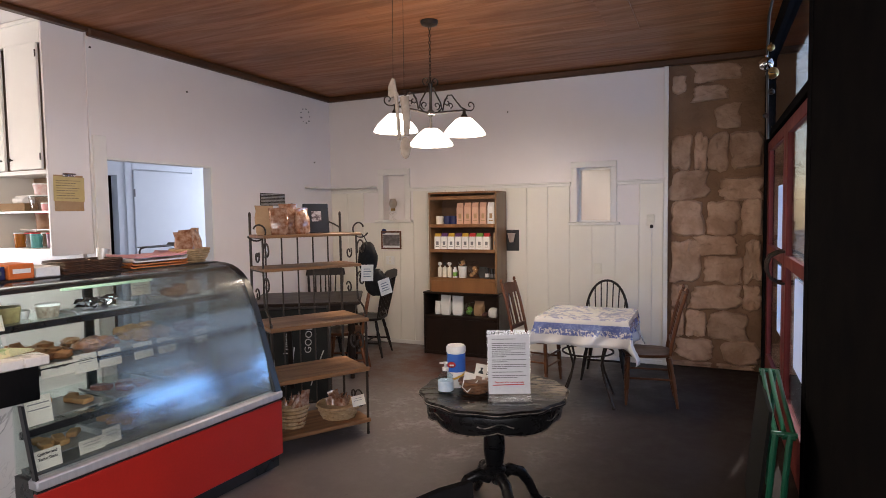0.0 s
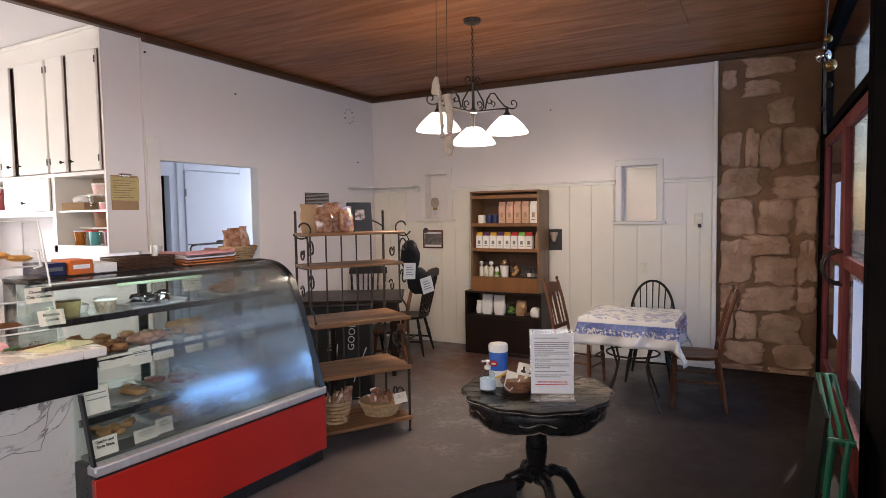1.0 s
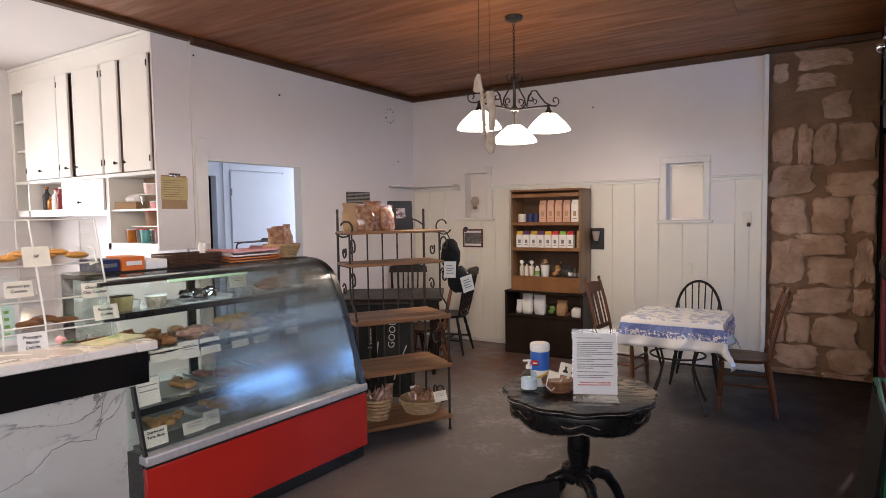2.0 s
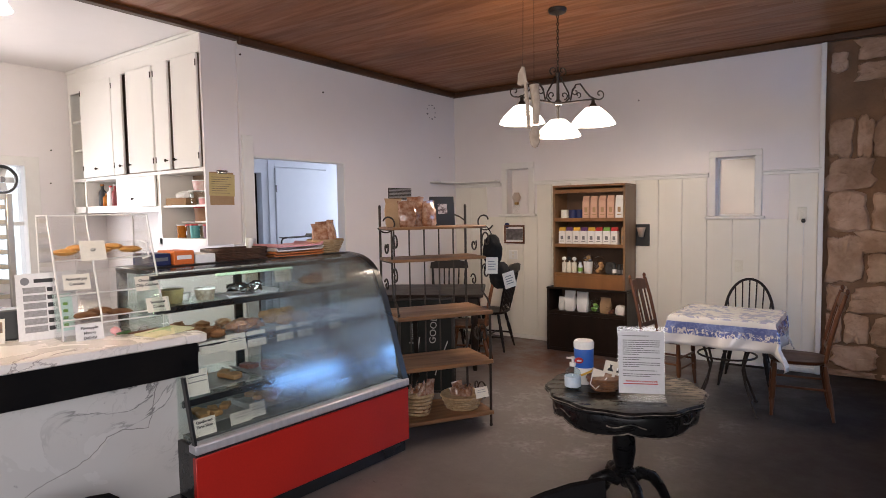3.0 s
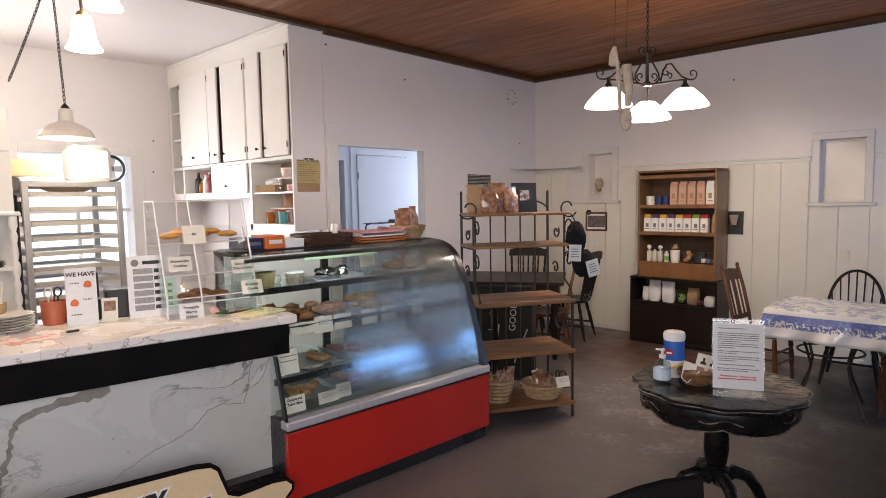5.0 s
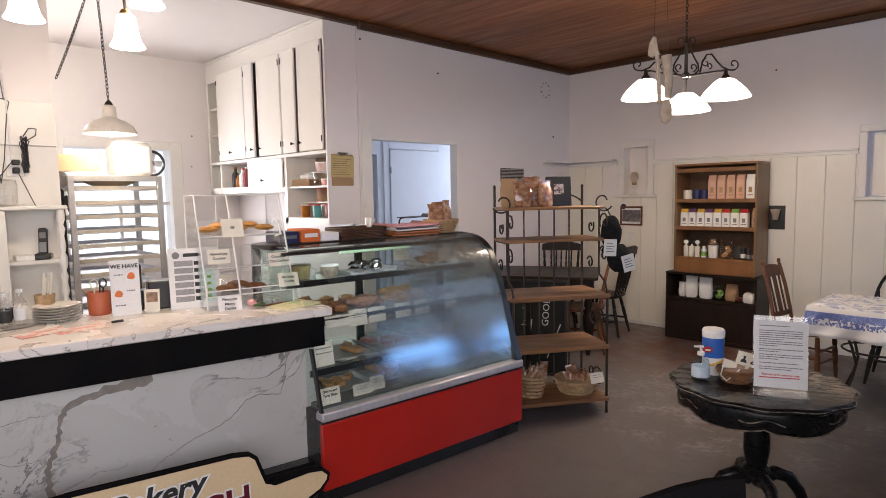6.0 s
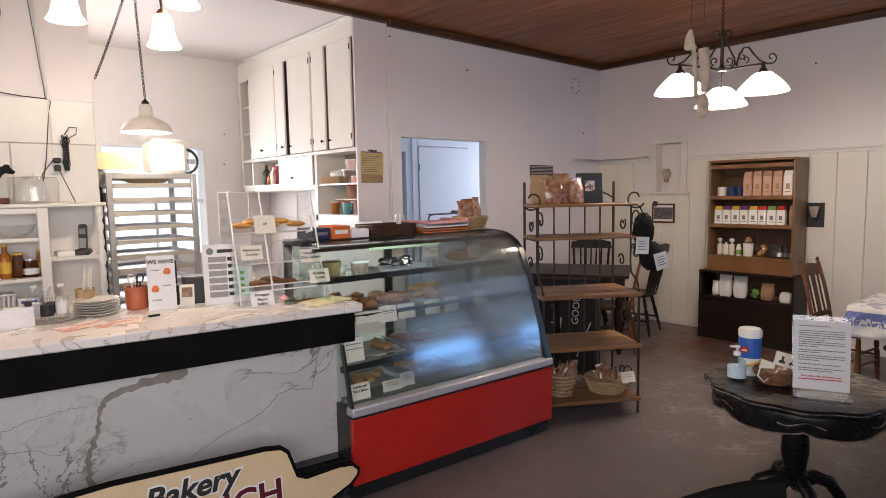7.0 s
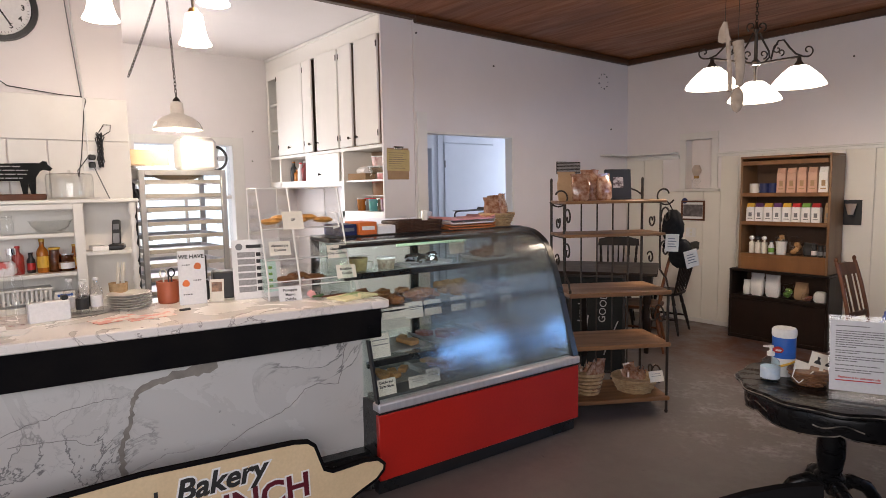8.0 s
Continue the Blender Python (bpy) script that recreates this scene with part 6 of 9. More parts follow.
def tablecloth():
    """A square cloth that lies on the table and hangs in soft folds, longest at its corners."""
    n = 44
    bm, grid = bmesh.new(), []
    over = 0.22
    for i in range(n + 1):
        row = []
        for j in range(n + 1):
            u, v = -1 + 2 * i / n, -1 + 2 * j / n
            x, y = u * (TW / 2 + over), v * (TD / 2 + over)
            ex, ey = max(0, abs(x) - TW / 2 - 0.004), max(0, abs(y) - TD / 2 - 0.004)
            cx, cy = max(-TW / 2 - 0.004, min(TW / 2 + 0.004, x)), max(-TD / 2 - 0.004, min(TD / 2 + 0.004, y))
            drop = math.hypot(ex, ey) if ex and ey else ex + ey
            drop = min(drop * (1.0 if not (ex and ey) else 1.06), 0.34)
            fold = 0.020 * math.sin(x * 13 + y * 11) + 0.014 * math.sin(x * 27 - y * 23 + 1)
            out = (0.012 + 0.10 * drop + fold * drop * 4) if drop else 0
            sx, sy = (1 if x > 0 else -1), (1 if y > 0 else -1)
            px = cx + sx * (out if ex else 0)
            py = cy + sy * (out if ey else 0)
            if ex and ey:
                k = 0.35 * min(ex, ey)
                px, py = px + sx * k * (0.6 if ex > ey else 0.2), py + sy * k * (0.6 if ey > ex else 0.2)
            row.append(bm.verts.new((px, py, (0.0 if drop else 0.0006 * math.sin(x * 30) * math.cos(y * 26)) - drop)))
        grid.append(row)
    for a, b in zip(grid, grid[1:]):
        for j in range(n):
            bm.faces.new((a[j], b[j], b[j + 1], a[j + 1]))
    ob = tagged(part("tablecloth", bm, CLOTH, None), "white oilcloth tablecloth with a blue floral border", "tablecloth")
    ob.matrix_world = pose(TX, TY, 0.7485)
    so = ob.modifiers.new("thickness", "SOLIDIFY")
    so.thickness, so.offset = 0.0016, 1.0


tablecloth()

# dark table and chairs behind the rack
dt = thing("dining_table", pose(-3.74, 4.98, 0, 0, 0, 30), "dark wooden dining table with a deep apron", "table")
part("tabletop", shaped(lambda b: box(b, -0.55, 0.52, -0.42, 0.42, 0.735, 0.765, 0.006)), DARK_WOOD, dt)
part("apron", shaped(lambda b: box(b, -0.50, 0.47, -0.38, 0.38, 0.63, 0.735, 0.004)), DARK_WOOD, dt)
for x, y in ((-0.46, -0.34), (0.43, -0.34), (-0.46, 0.34), (0.43, 0.34)):
    part("leg", shaped(lambda b: turned_leg(b, (x, y, 0), (x, y, 0.635), 0.035)), DARK_WOOD, dt)
windsor_chair(pose(-3.58, 5.84, 0, 0, 0, -78), EBONY, "black spindle-back chair beside the dark table", "chairs at the dark table", False)
windsor_chair(pose(-4.12, 5.75, 0, 0, 0, 30), EBONY, "black spindle-back chair behind the dark table", "chairs at the dark table", False)
windsor_chair(pose(-3.36, 5.06, 0, 0, 0, -62), CHAIR_WOOD, "dark brown hoop-back chair beside the dark table", "chairs at the dark table")


# ---- round table in the middle ----
RT = pose(-1.035, 2.92, 0, 0, 0, 22) @ Matrix.Diagonal((1.0, 1.0, 1.038, 1.0))


def pedestal_table():
    ob = thing("pedestal_table", RT, "round black pedestal table with scuffed scalloped top", "table")
    wavy = lambda a, r, z: 1 + 0.022 * math.cos(12 * a) * (r / 0.38) ** 3
    part("tabletop", shaped(lambda b: lathe(b, [(0.34, 0.618), (0.375, 0.622), (0.386, 0.632), (0.384, 0.643), (0.376, 0.650), (0.0, 0.650)], 0, 0, 96, wavy)), WORN_BLACK, ob, "scuffed black top with a scalloped edge", angle=24)
    skirt = lambda a, r, z: 1 + 0.012 * math.cos(6 * a)
    bm = bmesh.new()
    rows = []
    for r, z0 in ((0.342, 0.62), (0.35, 0.60), (0.348, 0.565), (0.342, 0.545)):
        rows.append([bm.verts.new((r * skirt(a, r, 0) * math.cos(a), r * skirt(a, r, 0) * math.sin(a), z0 - (0.022 * abs(math.cos(3 * a)) ** 0.7 if z0 < 0.58 else 0))) for a in [2 * math.pi * k / 96 for k in range(96)]])
    rows.append([bm.verts.new((v.co.x * 0.94, v.co.y * 0.94, v.co.z)) for v in rows[-1]])
    rows.append([bm.verts.new((0.325 * math.cos(a), 0.325 * math.sin(a), 0.62)) for a in [2 * math.pi * k / 96 for k in range(96)]])
    for a, b in zip(rows, rows[1:]):
        bridge(bm, a, b)
    part("apron", bm, WORN_BLACK, ob, "black apron with a wavy lower edge")
    # pale lines: rubbed paint, and edge highlights put in as colour
    RUB_GLINT = mat("rubbed_highlight", (0.20, 0.17, 0.14), (0.015, 0.014, 0.013), 26, 0.4, contrast=(0.45, 0.6))
    full = [2 * math.pi * k / 120 for k in range(121)]
    part("rubbed_rim", shaped(lambda b: tube(b, [(0.3865 * wavy(a, 0.386, 0) * math.cos(a), 0.3865 * wavy(a, 0.386, 0) * math.sin(a), 0.640) for a in full], 0.0022, 5)), RUB_GLINT, ob, "rubbed edge of the top with painted highlight")
    part("rubbed_rim", shaped(lambda b: tube(b, [(0.344 * skirt(a, 0, 0) * math.cos(a), 0.344 * skirt(a, 0, 0) * math.sin(a), 0.545 - 0.022 * abs(math.cos(3 * a)) ** 0.7) for a in full], 0.003, 5)), RUB_GLINT, ob, "rubbed lower edge of the apron with painted highlight")
    for k in range(6):
        part("carving_line", shaped(lambda b: tube(b, [(0.352 * math.cos(a), 0.352 * math.sin(a), 0.578 + 0.010 * math.sin((a - k * 1.047) * 14)) for a in [k * 1.047 + 0.25 + 0.05 * j for j in range(11)]], 0.003, 5)), RUB_GLINT, ob, "rubbed carving line with painted highlight")
    part("column", shaped(lambda b: lathe(b, [(0.05, 0.22), (0.062, 0.235), (0.062, 0.25), (0.045, 0.262), (0.050, 0.285), (0.058, 0.34), (0.056, 0.40), (0.040, 0.48), (0.042, 0.515), (0.06, 0.545), (0.10, 0.615)], 0, 0, 28)), WORN_BLACK, ob, "turned black column")
    for k in range(4):
        a = radians(20 + 90 * k)
        pts = [(0.03, 0.20), (0.09, 0.225), (0.15, 0.205), (0.20, 0.14), (0.235, 0.065), (0.27, 0.028), (0.305, 0.022)]
        bm = bmesh.new()
        tube(bm, [(r * math.cos(a), r * math.sin(a), z) for r, z in pts], 0.034, 10, 0.020)
        blob(bm, (0.31 * math.cos(a), 0.31 * math.sin(a), 0.022), 0.030, 0.030, 0.022, k, 0.1)
        part("leg", bm, WORN_BLACK, ob, "curved black leg")


pedestal_table()


def at_table(x, y, turn=0.0):
    return pose(x, y, 0.6753, 0, 0, turn)


sg = thing("table_sign", at_table(-0.905, 2.79, 24) @ Matrix.Diagonal((1.0, 1.0, 1.07, 1.0)), "printed white notice in a clear acrylic stand", "sign")
lm = pose(0, 0, 0.012, -9)
part("stand", shaped(lambda b: box(b, -0.108, 0.108, 0.0015, 0.0045, 0, 0.305, m=lm)), ACRYLIC, sg, smooth=False)
part("foot", shaped(lambda b: box(b, -0.108, 0.108, -0.055, 0.075, 0, 0.004, 0.001), lambda b: box(b, -0.108, 0.108, -0.055, -0.052, 0.004, 0.010), lambda b: box(b, -0.108, 0.108, -0.004, 0.010, 0.004, 0.014)), ACRYLIC, sg, "bent acrylic foot", smooth=False)
part("sheet", shaped(lambda b: box(b, -0.104, 0.104, -0.0012, 0.0012, 0.012, 0.285, m=lm)), mat("grey_white_sheet", (0.72, 0.72, 0.75), (0.68, 0.68, 0.71), 5, 0.6), sg, "white printed sheet", smooth=False)
bm = bmesh.new()
rnd = random.Random(5)
for z, n in ((0.266, 1), (0.246, 5), (0.202, 3), (0.170, 2), (0.148, 3), (0.114, 1), (0.098, 2)):
    for k in range(n):
        x, end = -0.084, (0.084 if k < n - 1 else rnd.uniform(-0.02, 0.07))
        while x < end:
            w = rnd.uniform(0.006, 0.022)
            box(bm, x, min(x + w, end), -0.0030, -0.0022, z - k * 0.0088 - 0.0036, z - k * 0.0088, m=lm)
            x += w + 0.0028
part("text_line", bm, GREY_INK, sg, smooth=False)
lettering("Restroom is for customers only", 0.0112, CRIMSON, sg, lm @ pose(0, -0.0026, 0.062, 90), align="CENTER", bold=0.0003)
part("underline", shaped(lambda b: box(b, -0.082, 0.075, -0.0034, -0.0024, 0.052, 0.056, m=lm @ pose(0, 0, 0, 0, -1.0))), CRIMSON, sg, "hand-drawn red underline", smooth=False)

wc = thing("wipes_canister", at_table(-1.24, 2.905, -70), "blue and white plastic wipes canister", "canister")
part("body", shaped(lambda b: lathe(b, [(0.046, 0), (0.049, 0.004), (0.049, 0.185)], 0, 0, 32)), PLASTIC_WHITE, wc)
part("label_band", shaped(lambda b: lathe(b, [(0.0495, 0.085), (0.0497, 0.086), (0.0497, 0.180), (0.0495, 0.181)], 0, 0, 32)), PLASTIC_BLUE, wc, "blue printed band")
part("lid", shaped(lambda b: lathe(b, [(0.051, 0.185), (0.052, 0.19), (0.052, 0.212), (0.046, 0.222), (0, 0.224)], 0, 0, 32)), PLASTIC_WHITE, wc, "white lid")
part("brand_mark", shaped(lambda b: blob(b, (0.046, -0.022, 0.125), 0.012, 0.024, 0.016, 0, 0)), CRIMSON, wc, "red and white printed mark")
part("brand_mark", shaped(lambda b: blob(b, (0.049, -0.021, 0.125), 0.011, 0.018, 0.007, 0, 0)), PLASTIC_WHITE, wc)
part("stripe", shaped(lambda b: tube(b, [(0.0505 * math.cos(a), 0.0505 * math.sin(a), 0.055 + 0.02 * math.sin(a)) for a in [0.2 * k for k in range(33)]], 0.006, 5)), YELLOW, wc, "yellow printed stripe")

hs = thing("sanitizer_bottle", at_table(-1.245, 2.775), "clear pump bottle of hand sanitizer", "bottle")
part("body", shaped(lambda b: lathe(b, [(0.036, 0), (0.040, 0.005), (0.040, 0.075), (0.036, 0.092), (0.016, 0.108), (0.014, 0.116)], 0, 0, 24)), glass_material("pale_gel", (0.80, 0.90, 0.95), 0.05, None, 1.5), hs)
part("label_band", shaped(lambda b: lathe(b, [(0.0405, 0.014), (0.0407, 0.015), (0.0407, 0.064), (0.0405, 0.065)], 0, 0, 24)), mat("pale_blue_label", (0.50, 0.64, 0.78), (0.64, 0.72, 0.80), 30, 0.4), hs, "pale blue printed label")
part("pump", shaped(lambda b: lathe(b, [(0.016, 0.115), (0.016, 0.132), (0.006, 0.134), (0.006, 0.150), (0.012, 0.152), (0.012, 0.160), (0, 0.162)], 0, 0, 14), lambda b: rod(b, (0, 0, 0.155), (-0.034, 0.006, 0.150), 0.005)), PLASTIC_WHITE, hs, "white pump head")

basket(at_table(-1.11, 2.85), 0.058, 0.082, 0.058, mat("tan_brown_wicker", (0.24, 0.105, 0.040), (0.11, 0.045, 0.018), 40, 0.5, bump=0.4, bscale=120), "small dark wicker basket with cards", 6, 22, group="")
lc = thing("leaflet", at_table(-1.145, 2.83, 30), "pale tan gift tags tucked in a basket", "card")
lc.matrix_world = pose(-1.145, 2.825, 0.690, 0, 0, 30)
part("sheet", shaped(lambda b: box(b, -0.03, 0.03, -0.001, 0.010, 0, 0.085, m=pose(0, 0, 0, -24, 18))), CREAM_CARD, lc, smooth=False)
part("cord", shaped(lambda b: tube(b, [(-0.02, -0.04, 0.072), (-0.035, -0.062, 0.03), (-0.01, -0.066, 0.004), (0.02, -0.055, 0.03), (0.05, -0.03, 0.05)], 0.0028, 6)), PLASTIC_WHITE, lc, "white cord")
hl = thing("paddle_sign", pose(-1.085, 2.875, 0.687, 0, 0, 24), "small cream sign on a stick with two dark shapes", "sign")
part("stick", shaped(lambda b: box(b, -0.007, 0.007, 0, 0.004, 0, 0.075, m=pose(0, 0, 0, 0, 12))), CREAM_CARD, hl, smooth=False)
part("panel", shaped(lambda b: box(b, -0.052, 0.052, -0.002, 0.001, 0.060, 0.125, m=pose(0, 0, 0, 0, 12))), CREAM_CARD, hl, smooth=False)
for x in (-0.02, 0.022):
    part("dark_mark", shaped(lambda b: prism(b, [(x - 0.014, 0.075), (x + 0.014, 0.075), (x + 0.010, 0.086), (x + 0.004, 0.092), (x + 0.006, 0.106), (x - 0.006, 0.108), (x - 0.004, 0.092), (x - 0.012, 0.086)],
                                             lambda p, q, d: pose(0, 0, 0, 0, 12) @ Vector((p, -0.0032 + d, q)), 0.001)), INK, hl, smooth=False)

# dark chair in front, only its back comes into view
dc = thing("dark_chair", pose(-0.745, 1.435, 0, 0, 0, 59) @ Matrix.Diagonal((1, 1, 0.985, 1)), "black painted wooden chair, seen from behind", "chair")
part("seat", shaped(lambda b: box(b, -0.21, 0.21, -0.43, -0.02, 0.42, 0.45, 0.01)), EBONY, dc)
for x in (-0.19, 0.19):
    part("back_post", shaped(lambda b: tube(b, [(x, -0.03, 0), (x, 0.0, 0.44), (x, 0.03, 0.71)], 0.017, 8)), EBONY, dc)
    part("leg", shaped(lambda b: rod(b, (x, -0.39, 0), (x * 0.9, -0.38, 0.42), 0.016, 0.02)), EBONY, dc)
part("crest_rail", shaped(lambda b: prism(b, [(-0.225, 0.68), (0.225, 0.68), (0.225, 0.798), (0.12, 0.800), (0.03, 0.792), (-0.10, 0.770), (-0.225, 0.73)], lambda p, q, d: (p, 0.022 + (q - 0.68) * 0.1 + d + 0.06 * (p * p) * -2, q), 0.022)), BLACK_PAINT, dc)
for x in (-0.11, 0, 0.11):
    part("slat", shaped(lambda b: box(b, x - 0.02, x + 0.02, 0.006, 0.018, 0.45, 0.685)), EBONY, dc, smooth=False)


# ---- kitchen ----
CB = Matrix.Translation((0.0059, 2.884, -0.075)) @ Matrix.Diagonal((1.048, 1.048, 1.048, 1.0))
def wall_cabinet():
    x0, x1, y0, z1 = -6.62, -4.312, 2.75, 3.021
    ob = thing("wall_cabinet", CB @ pose(x1, 0, 0), "white painted wall cupboards with doors ajar and open cubbies", "cabinet")
    D, W = (KY - 2.886) / 1.048, x1 - x0
    fx = lambda x: x - x1
    # carcass: sides, top, dividers, bottoms, with the cubbies left open
    part("end_panel", shaped(lambda b: box(b, -0.022, 0.0, 0.0, D, 1.332, z1, 0.003)), WHITE, ob, "painted end panel")
    part("end_panel", shaped(lambda b: box(b, -W, -W + 0.022, 0.0, D, 1.613, z1, 0.003)), CAB_WHITE, ob)
    part("header", shaped(lambda b: box(b, -W + 0.022, -0.022, 0.0, 0.02, 2.845, z1 - 0.03)), CAB_WHITE, ob, smooth=False)
    part("cornice", shaped(lambda b: box(b, -W, 0.004, -0.012, 0.012, z1 - 0.03, z1, 0.004)), CAB_WHITE, ob)
    part("back_panel", shaped(lambda b: box(b, -W + 0.022, fx(-5.03), D - 0.012, D, 1.65, z1)), KRAFT_PAINT, ob, smooth=False)
    part("back_panel", shaped(lambda b: box(b, fx(-5.03), -0.022, D - 0.012, D, 1.34, z1)), KRAFT_PAINT, ob, smooth=False)
    part("face_stile", shaped(lambda b: box(b, -W + 0.022, -W + 0.047, 0.0, 0.02, 1.613, 2.845)), CAB_WHITE, ob, smooth=False)
    part("face_stile", shaped(lambda b: box(b, fx(-6.352), fx(-6.324), 0.0, 0.02, 1.613, 2.845)), CAB_WHITE, ob, smooth=False)
    part("face_rail", shaped(lambda b: box(b, -W + 0.047, fx(-6.352), 0.0, 0.02, 2.79, 2.845)), CAB_WHITE, ob, smooth=False)
    part("middle_shelf", shaped(lambda b: box(b, -W + 0.022, -0.022, 0.0, D - 0.012, 1.925, 1.953)), CAB_WHITE, ob, smooth=False)
    part("low_shelf", shaped(lambda b: box(b, -W + 0.022, fx(-5.02), 0.0, D - 0.012, 1.615, 1.677)), CAB_WHITE, ob, smooth=False)
    part("bottom", shaped(lambda b: box(b, fx(-5.02), -0.022, 0.0, D - 0.012, 1.332, 1.385)), CAB_WHITE, ob, smooth=False)
    part("divider", shaped(lambda b: box(b, fx(-5.02), fx(-4.976), 0.0, D - 0.012, 1.332, 1.925)), CAB_WHITE, ob, smooth=False)
    for x in (-5.715, -5.00):
        part("stile", shaped(lambda b: box(b, fx(x) - 0.012, fx(x) + 0.012, 0.0, 0.022, 1.955, 2.845)), CAB_WHITE, ob, smooth=False)
    part("divider", shaped(lambda b: box(b, fx(-6.352), fx(-6.33), 0.021, D - 0.012, 1.677, 2.845)), CAB_WHITE, ob, smooth=False)
    for z in (2.23, 2.51):
        part("side_shelf", shaped(lambda b: box(b, -W + 0.022, fx(-6.352), 0.021, D - 0.012, z, z + 0.02)), CAB_WHITE, ob, smooth=False)
    part("cubby_shelf", shaped(lambda b: box(b, fx(-5.02), -0.022, 0.02, D - 0.012, 1.646, 1.661)), CAB_WHITE, ob, smooth=False)
    part("cubby_shelf", shaped(lambda b: box(b, fx(-4.90), -0.022, 0.14, D - 0.012, 1.515, 1.523)), CAB_WHITE, ob, smooth=False)
    part("stile", shaped(lambda b: box(b, fx(-5.727), fx(-5.697), 0.0, D - 0.012, 1.677, 1.925)), CAB_WHITE, ob, smooth=False)
    # doors: hinge x, free x, ajar degrees
    for hx, w, ajar in ((-4.345, 0.345, -2), (-4.985, 0.242, 3), (-5.015, 0.395, -2), (-5.705, 0.205, 3), (-6.318, 0.60, 0.0)):
        s = -1 if hx in (-4.345, -5.015) else 1
        m = pose(fx(hx), -0.002, 0, 0, 0, -ajar if s > 0 else -ajar)
        a, c = (0, w) if s > 0 else (-w, 0)
        door = part("door", shaped(lambda b: box(b, a, c, -0.02, 0.0, 1.957, 2.842, 0.004)), CAB_WHITE, ob)
        door.matrix_local = m
        kx = (c - 0.035 if w < 0.5 else (a + c) / 2) if s > 0 else a + 0.035
        part("knob", shaped(lambda b: rod(b, (kx, -0.02, 2.03), (kx, -0.034, 2.03), 0.005), lambda b: blob(b, (kx, -0.042, 2.03), 0.013, 0.010, 0.013, 1, 0)), BRONZE, door, "dark metal knob")
        hxx = a + 0.004 if s > 0 else c - 0.012
        for z in (2.02, 2.74):
            part("hinge", shaped(lambda b: box(b, hxx, hxx + 0.010, -0.024, -0.0195, z, z + 0.05)), BRONZE, door, smooth=False)
    door = part("door", shaped(lambda b: box(b, fx(-5.694), fx(-5.025), -0.02, -0.001, 1.657, 1.922, 0.004)), CAB_WHITE, ob)
    part("knob", shaped(lambda b: rod(b, (fx(-5.38), -0.02, 1.73), (fx(-5.38), -0.034, 1.73), 0.005), lambda b: blob(b, (fx(-5.38), -0.042, 1.73), 0.013, 0.010, 0.013, 1, 0)), BRONZE, door, "dark metal knob")
    return ob


KRAFT_PAINT = mat("tan_cupboard_lining", (0.42, 0.31, 0.22), (0.36, 0.26, 0.18), 4, 0.6)
wall_cabinet()
# cubby contents
tub(CB @ pose(-4.60, 0.15, 1.6615), 0.105, 0.11, ACRYLIC, PLASTIC_WHITE, "clear plastic tub with a white lid in a cubby", "storage_tub", "storage tubs")
tub(CB @ pose(-4.60, 0.15, 1.7825), 0.072, 0.075, mat("pink_contents", (0.62, 0.30, 0.28), (0.70, 0.6, 0.56), 30, 0.5), PLASTIC_WHITE, "small tub of pink icing in a cubby", "storage_tub", "storage tubs")
tub(CB @ pose(-4.50, 0.09, 1.6615), 0.03, 0.05, PINK, PLASTIC_WHITE, "tiny pink tub in a cubby", "storage_tub", "storage tubs")
carton(CB @ pose(-4.83, 0.10, 1.6615, 0, 0, 20), 0.20, 0.14, 0.06, KRAFT, "open brown cardboard box in a cubby", None)
crumpled_bag(CB @ pose(-4.82, 0.12, 1.7225), 0.16, 0.10, 0.06, PAPER, "crumpled white packet on a box", 120, group="")
for i, x in enumerate((-4.47, -4.56, -4.66, -4.76, -4.86)):
    tub(CB @ pose(x, 0.11 + 0.02 * (i % 2), 1.3855), 0.042, 0.105, (mat("purple_contents", (0.20, 0.10, 0.14), None, 20, 0.4), ACRYLIC, mat("teal_contents", (0.10, 0.36, 0.36), None, 20, 0.4), ACRYLIC, AMBER)[i], CRIMSON if i in (0, 2, 3) else PLASTIC_WHITE, "small jar with a lid in a cubby", "storage_jar", "jars in the cubby")
for i, x in enumerate((-4.52, -4.71)):
    tub(CB @ pose(x, 0.235, 1.5235), 0.085, 0.115, mat("brown_contents", (0.30, 0.15, 0.08), (0.40, 0.24, 0.15), 18, 0.5), CRIMSON, "round brown tin with a red lid", "storage_tin", "tins in the cubby")
for i, (x, b_, c_, h) in enumerate(((-6.26, PLASTIC_BLACK, AMBER, 0.22), (-6.09, PAPER, CRIMSON, 0.20), (-6.00, mat("red_bottle", (0.25, 0.03, 0.03), None, 9, 0.3), PLASTIC_WHITE, 0.21), (-6.18, AMBER, PLASTIC_BLACK, 0.14))):
    bottle(CB @ pose(x, 0.12, 1.6775), 0.036, h, b_, c_, ("dark wine bottle in a cubby", "white squeeze bottle with a red cap", "red sauce bottle in a cubby", "small amber bottle in a cubby")[i], 0.4, group="bottles in the cupboard")

# clipboard on the cupboard's end
cl = thing("clipboard", pose(-4.5125, 3.035, 1.66, 0, 0, 90), "brown clipboard with a yellowed handwritten sheet", "clipboard")
part("backing", shaped(lambda b: box(b, -0.115, 0.115, -0.004, 0, 0, 0.275, 0.001)), KRAFT, cl, smooth=False)
part("sheet", shaped(lambda b: box(b, -0.125, 0.118, -0.0055, -0.0042, 0.075, 0.262, m=pose(0, 0, 0, 0, 1.5))), mat("yellowed_paper", (0.58, 0.46, 0.22), (0.50, 0.38, 0.16), 8, 0.7), cl, "yellowed sheet", smooth=False)
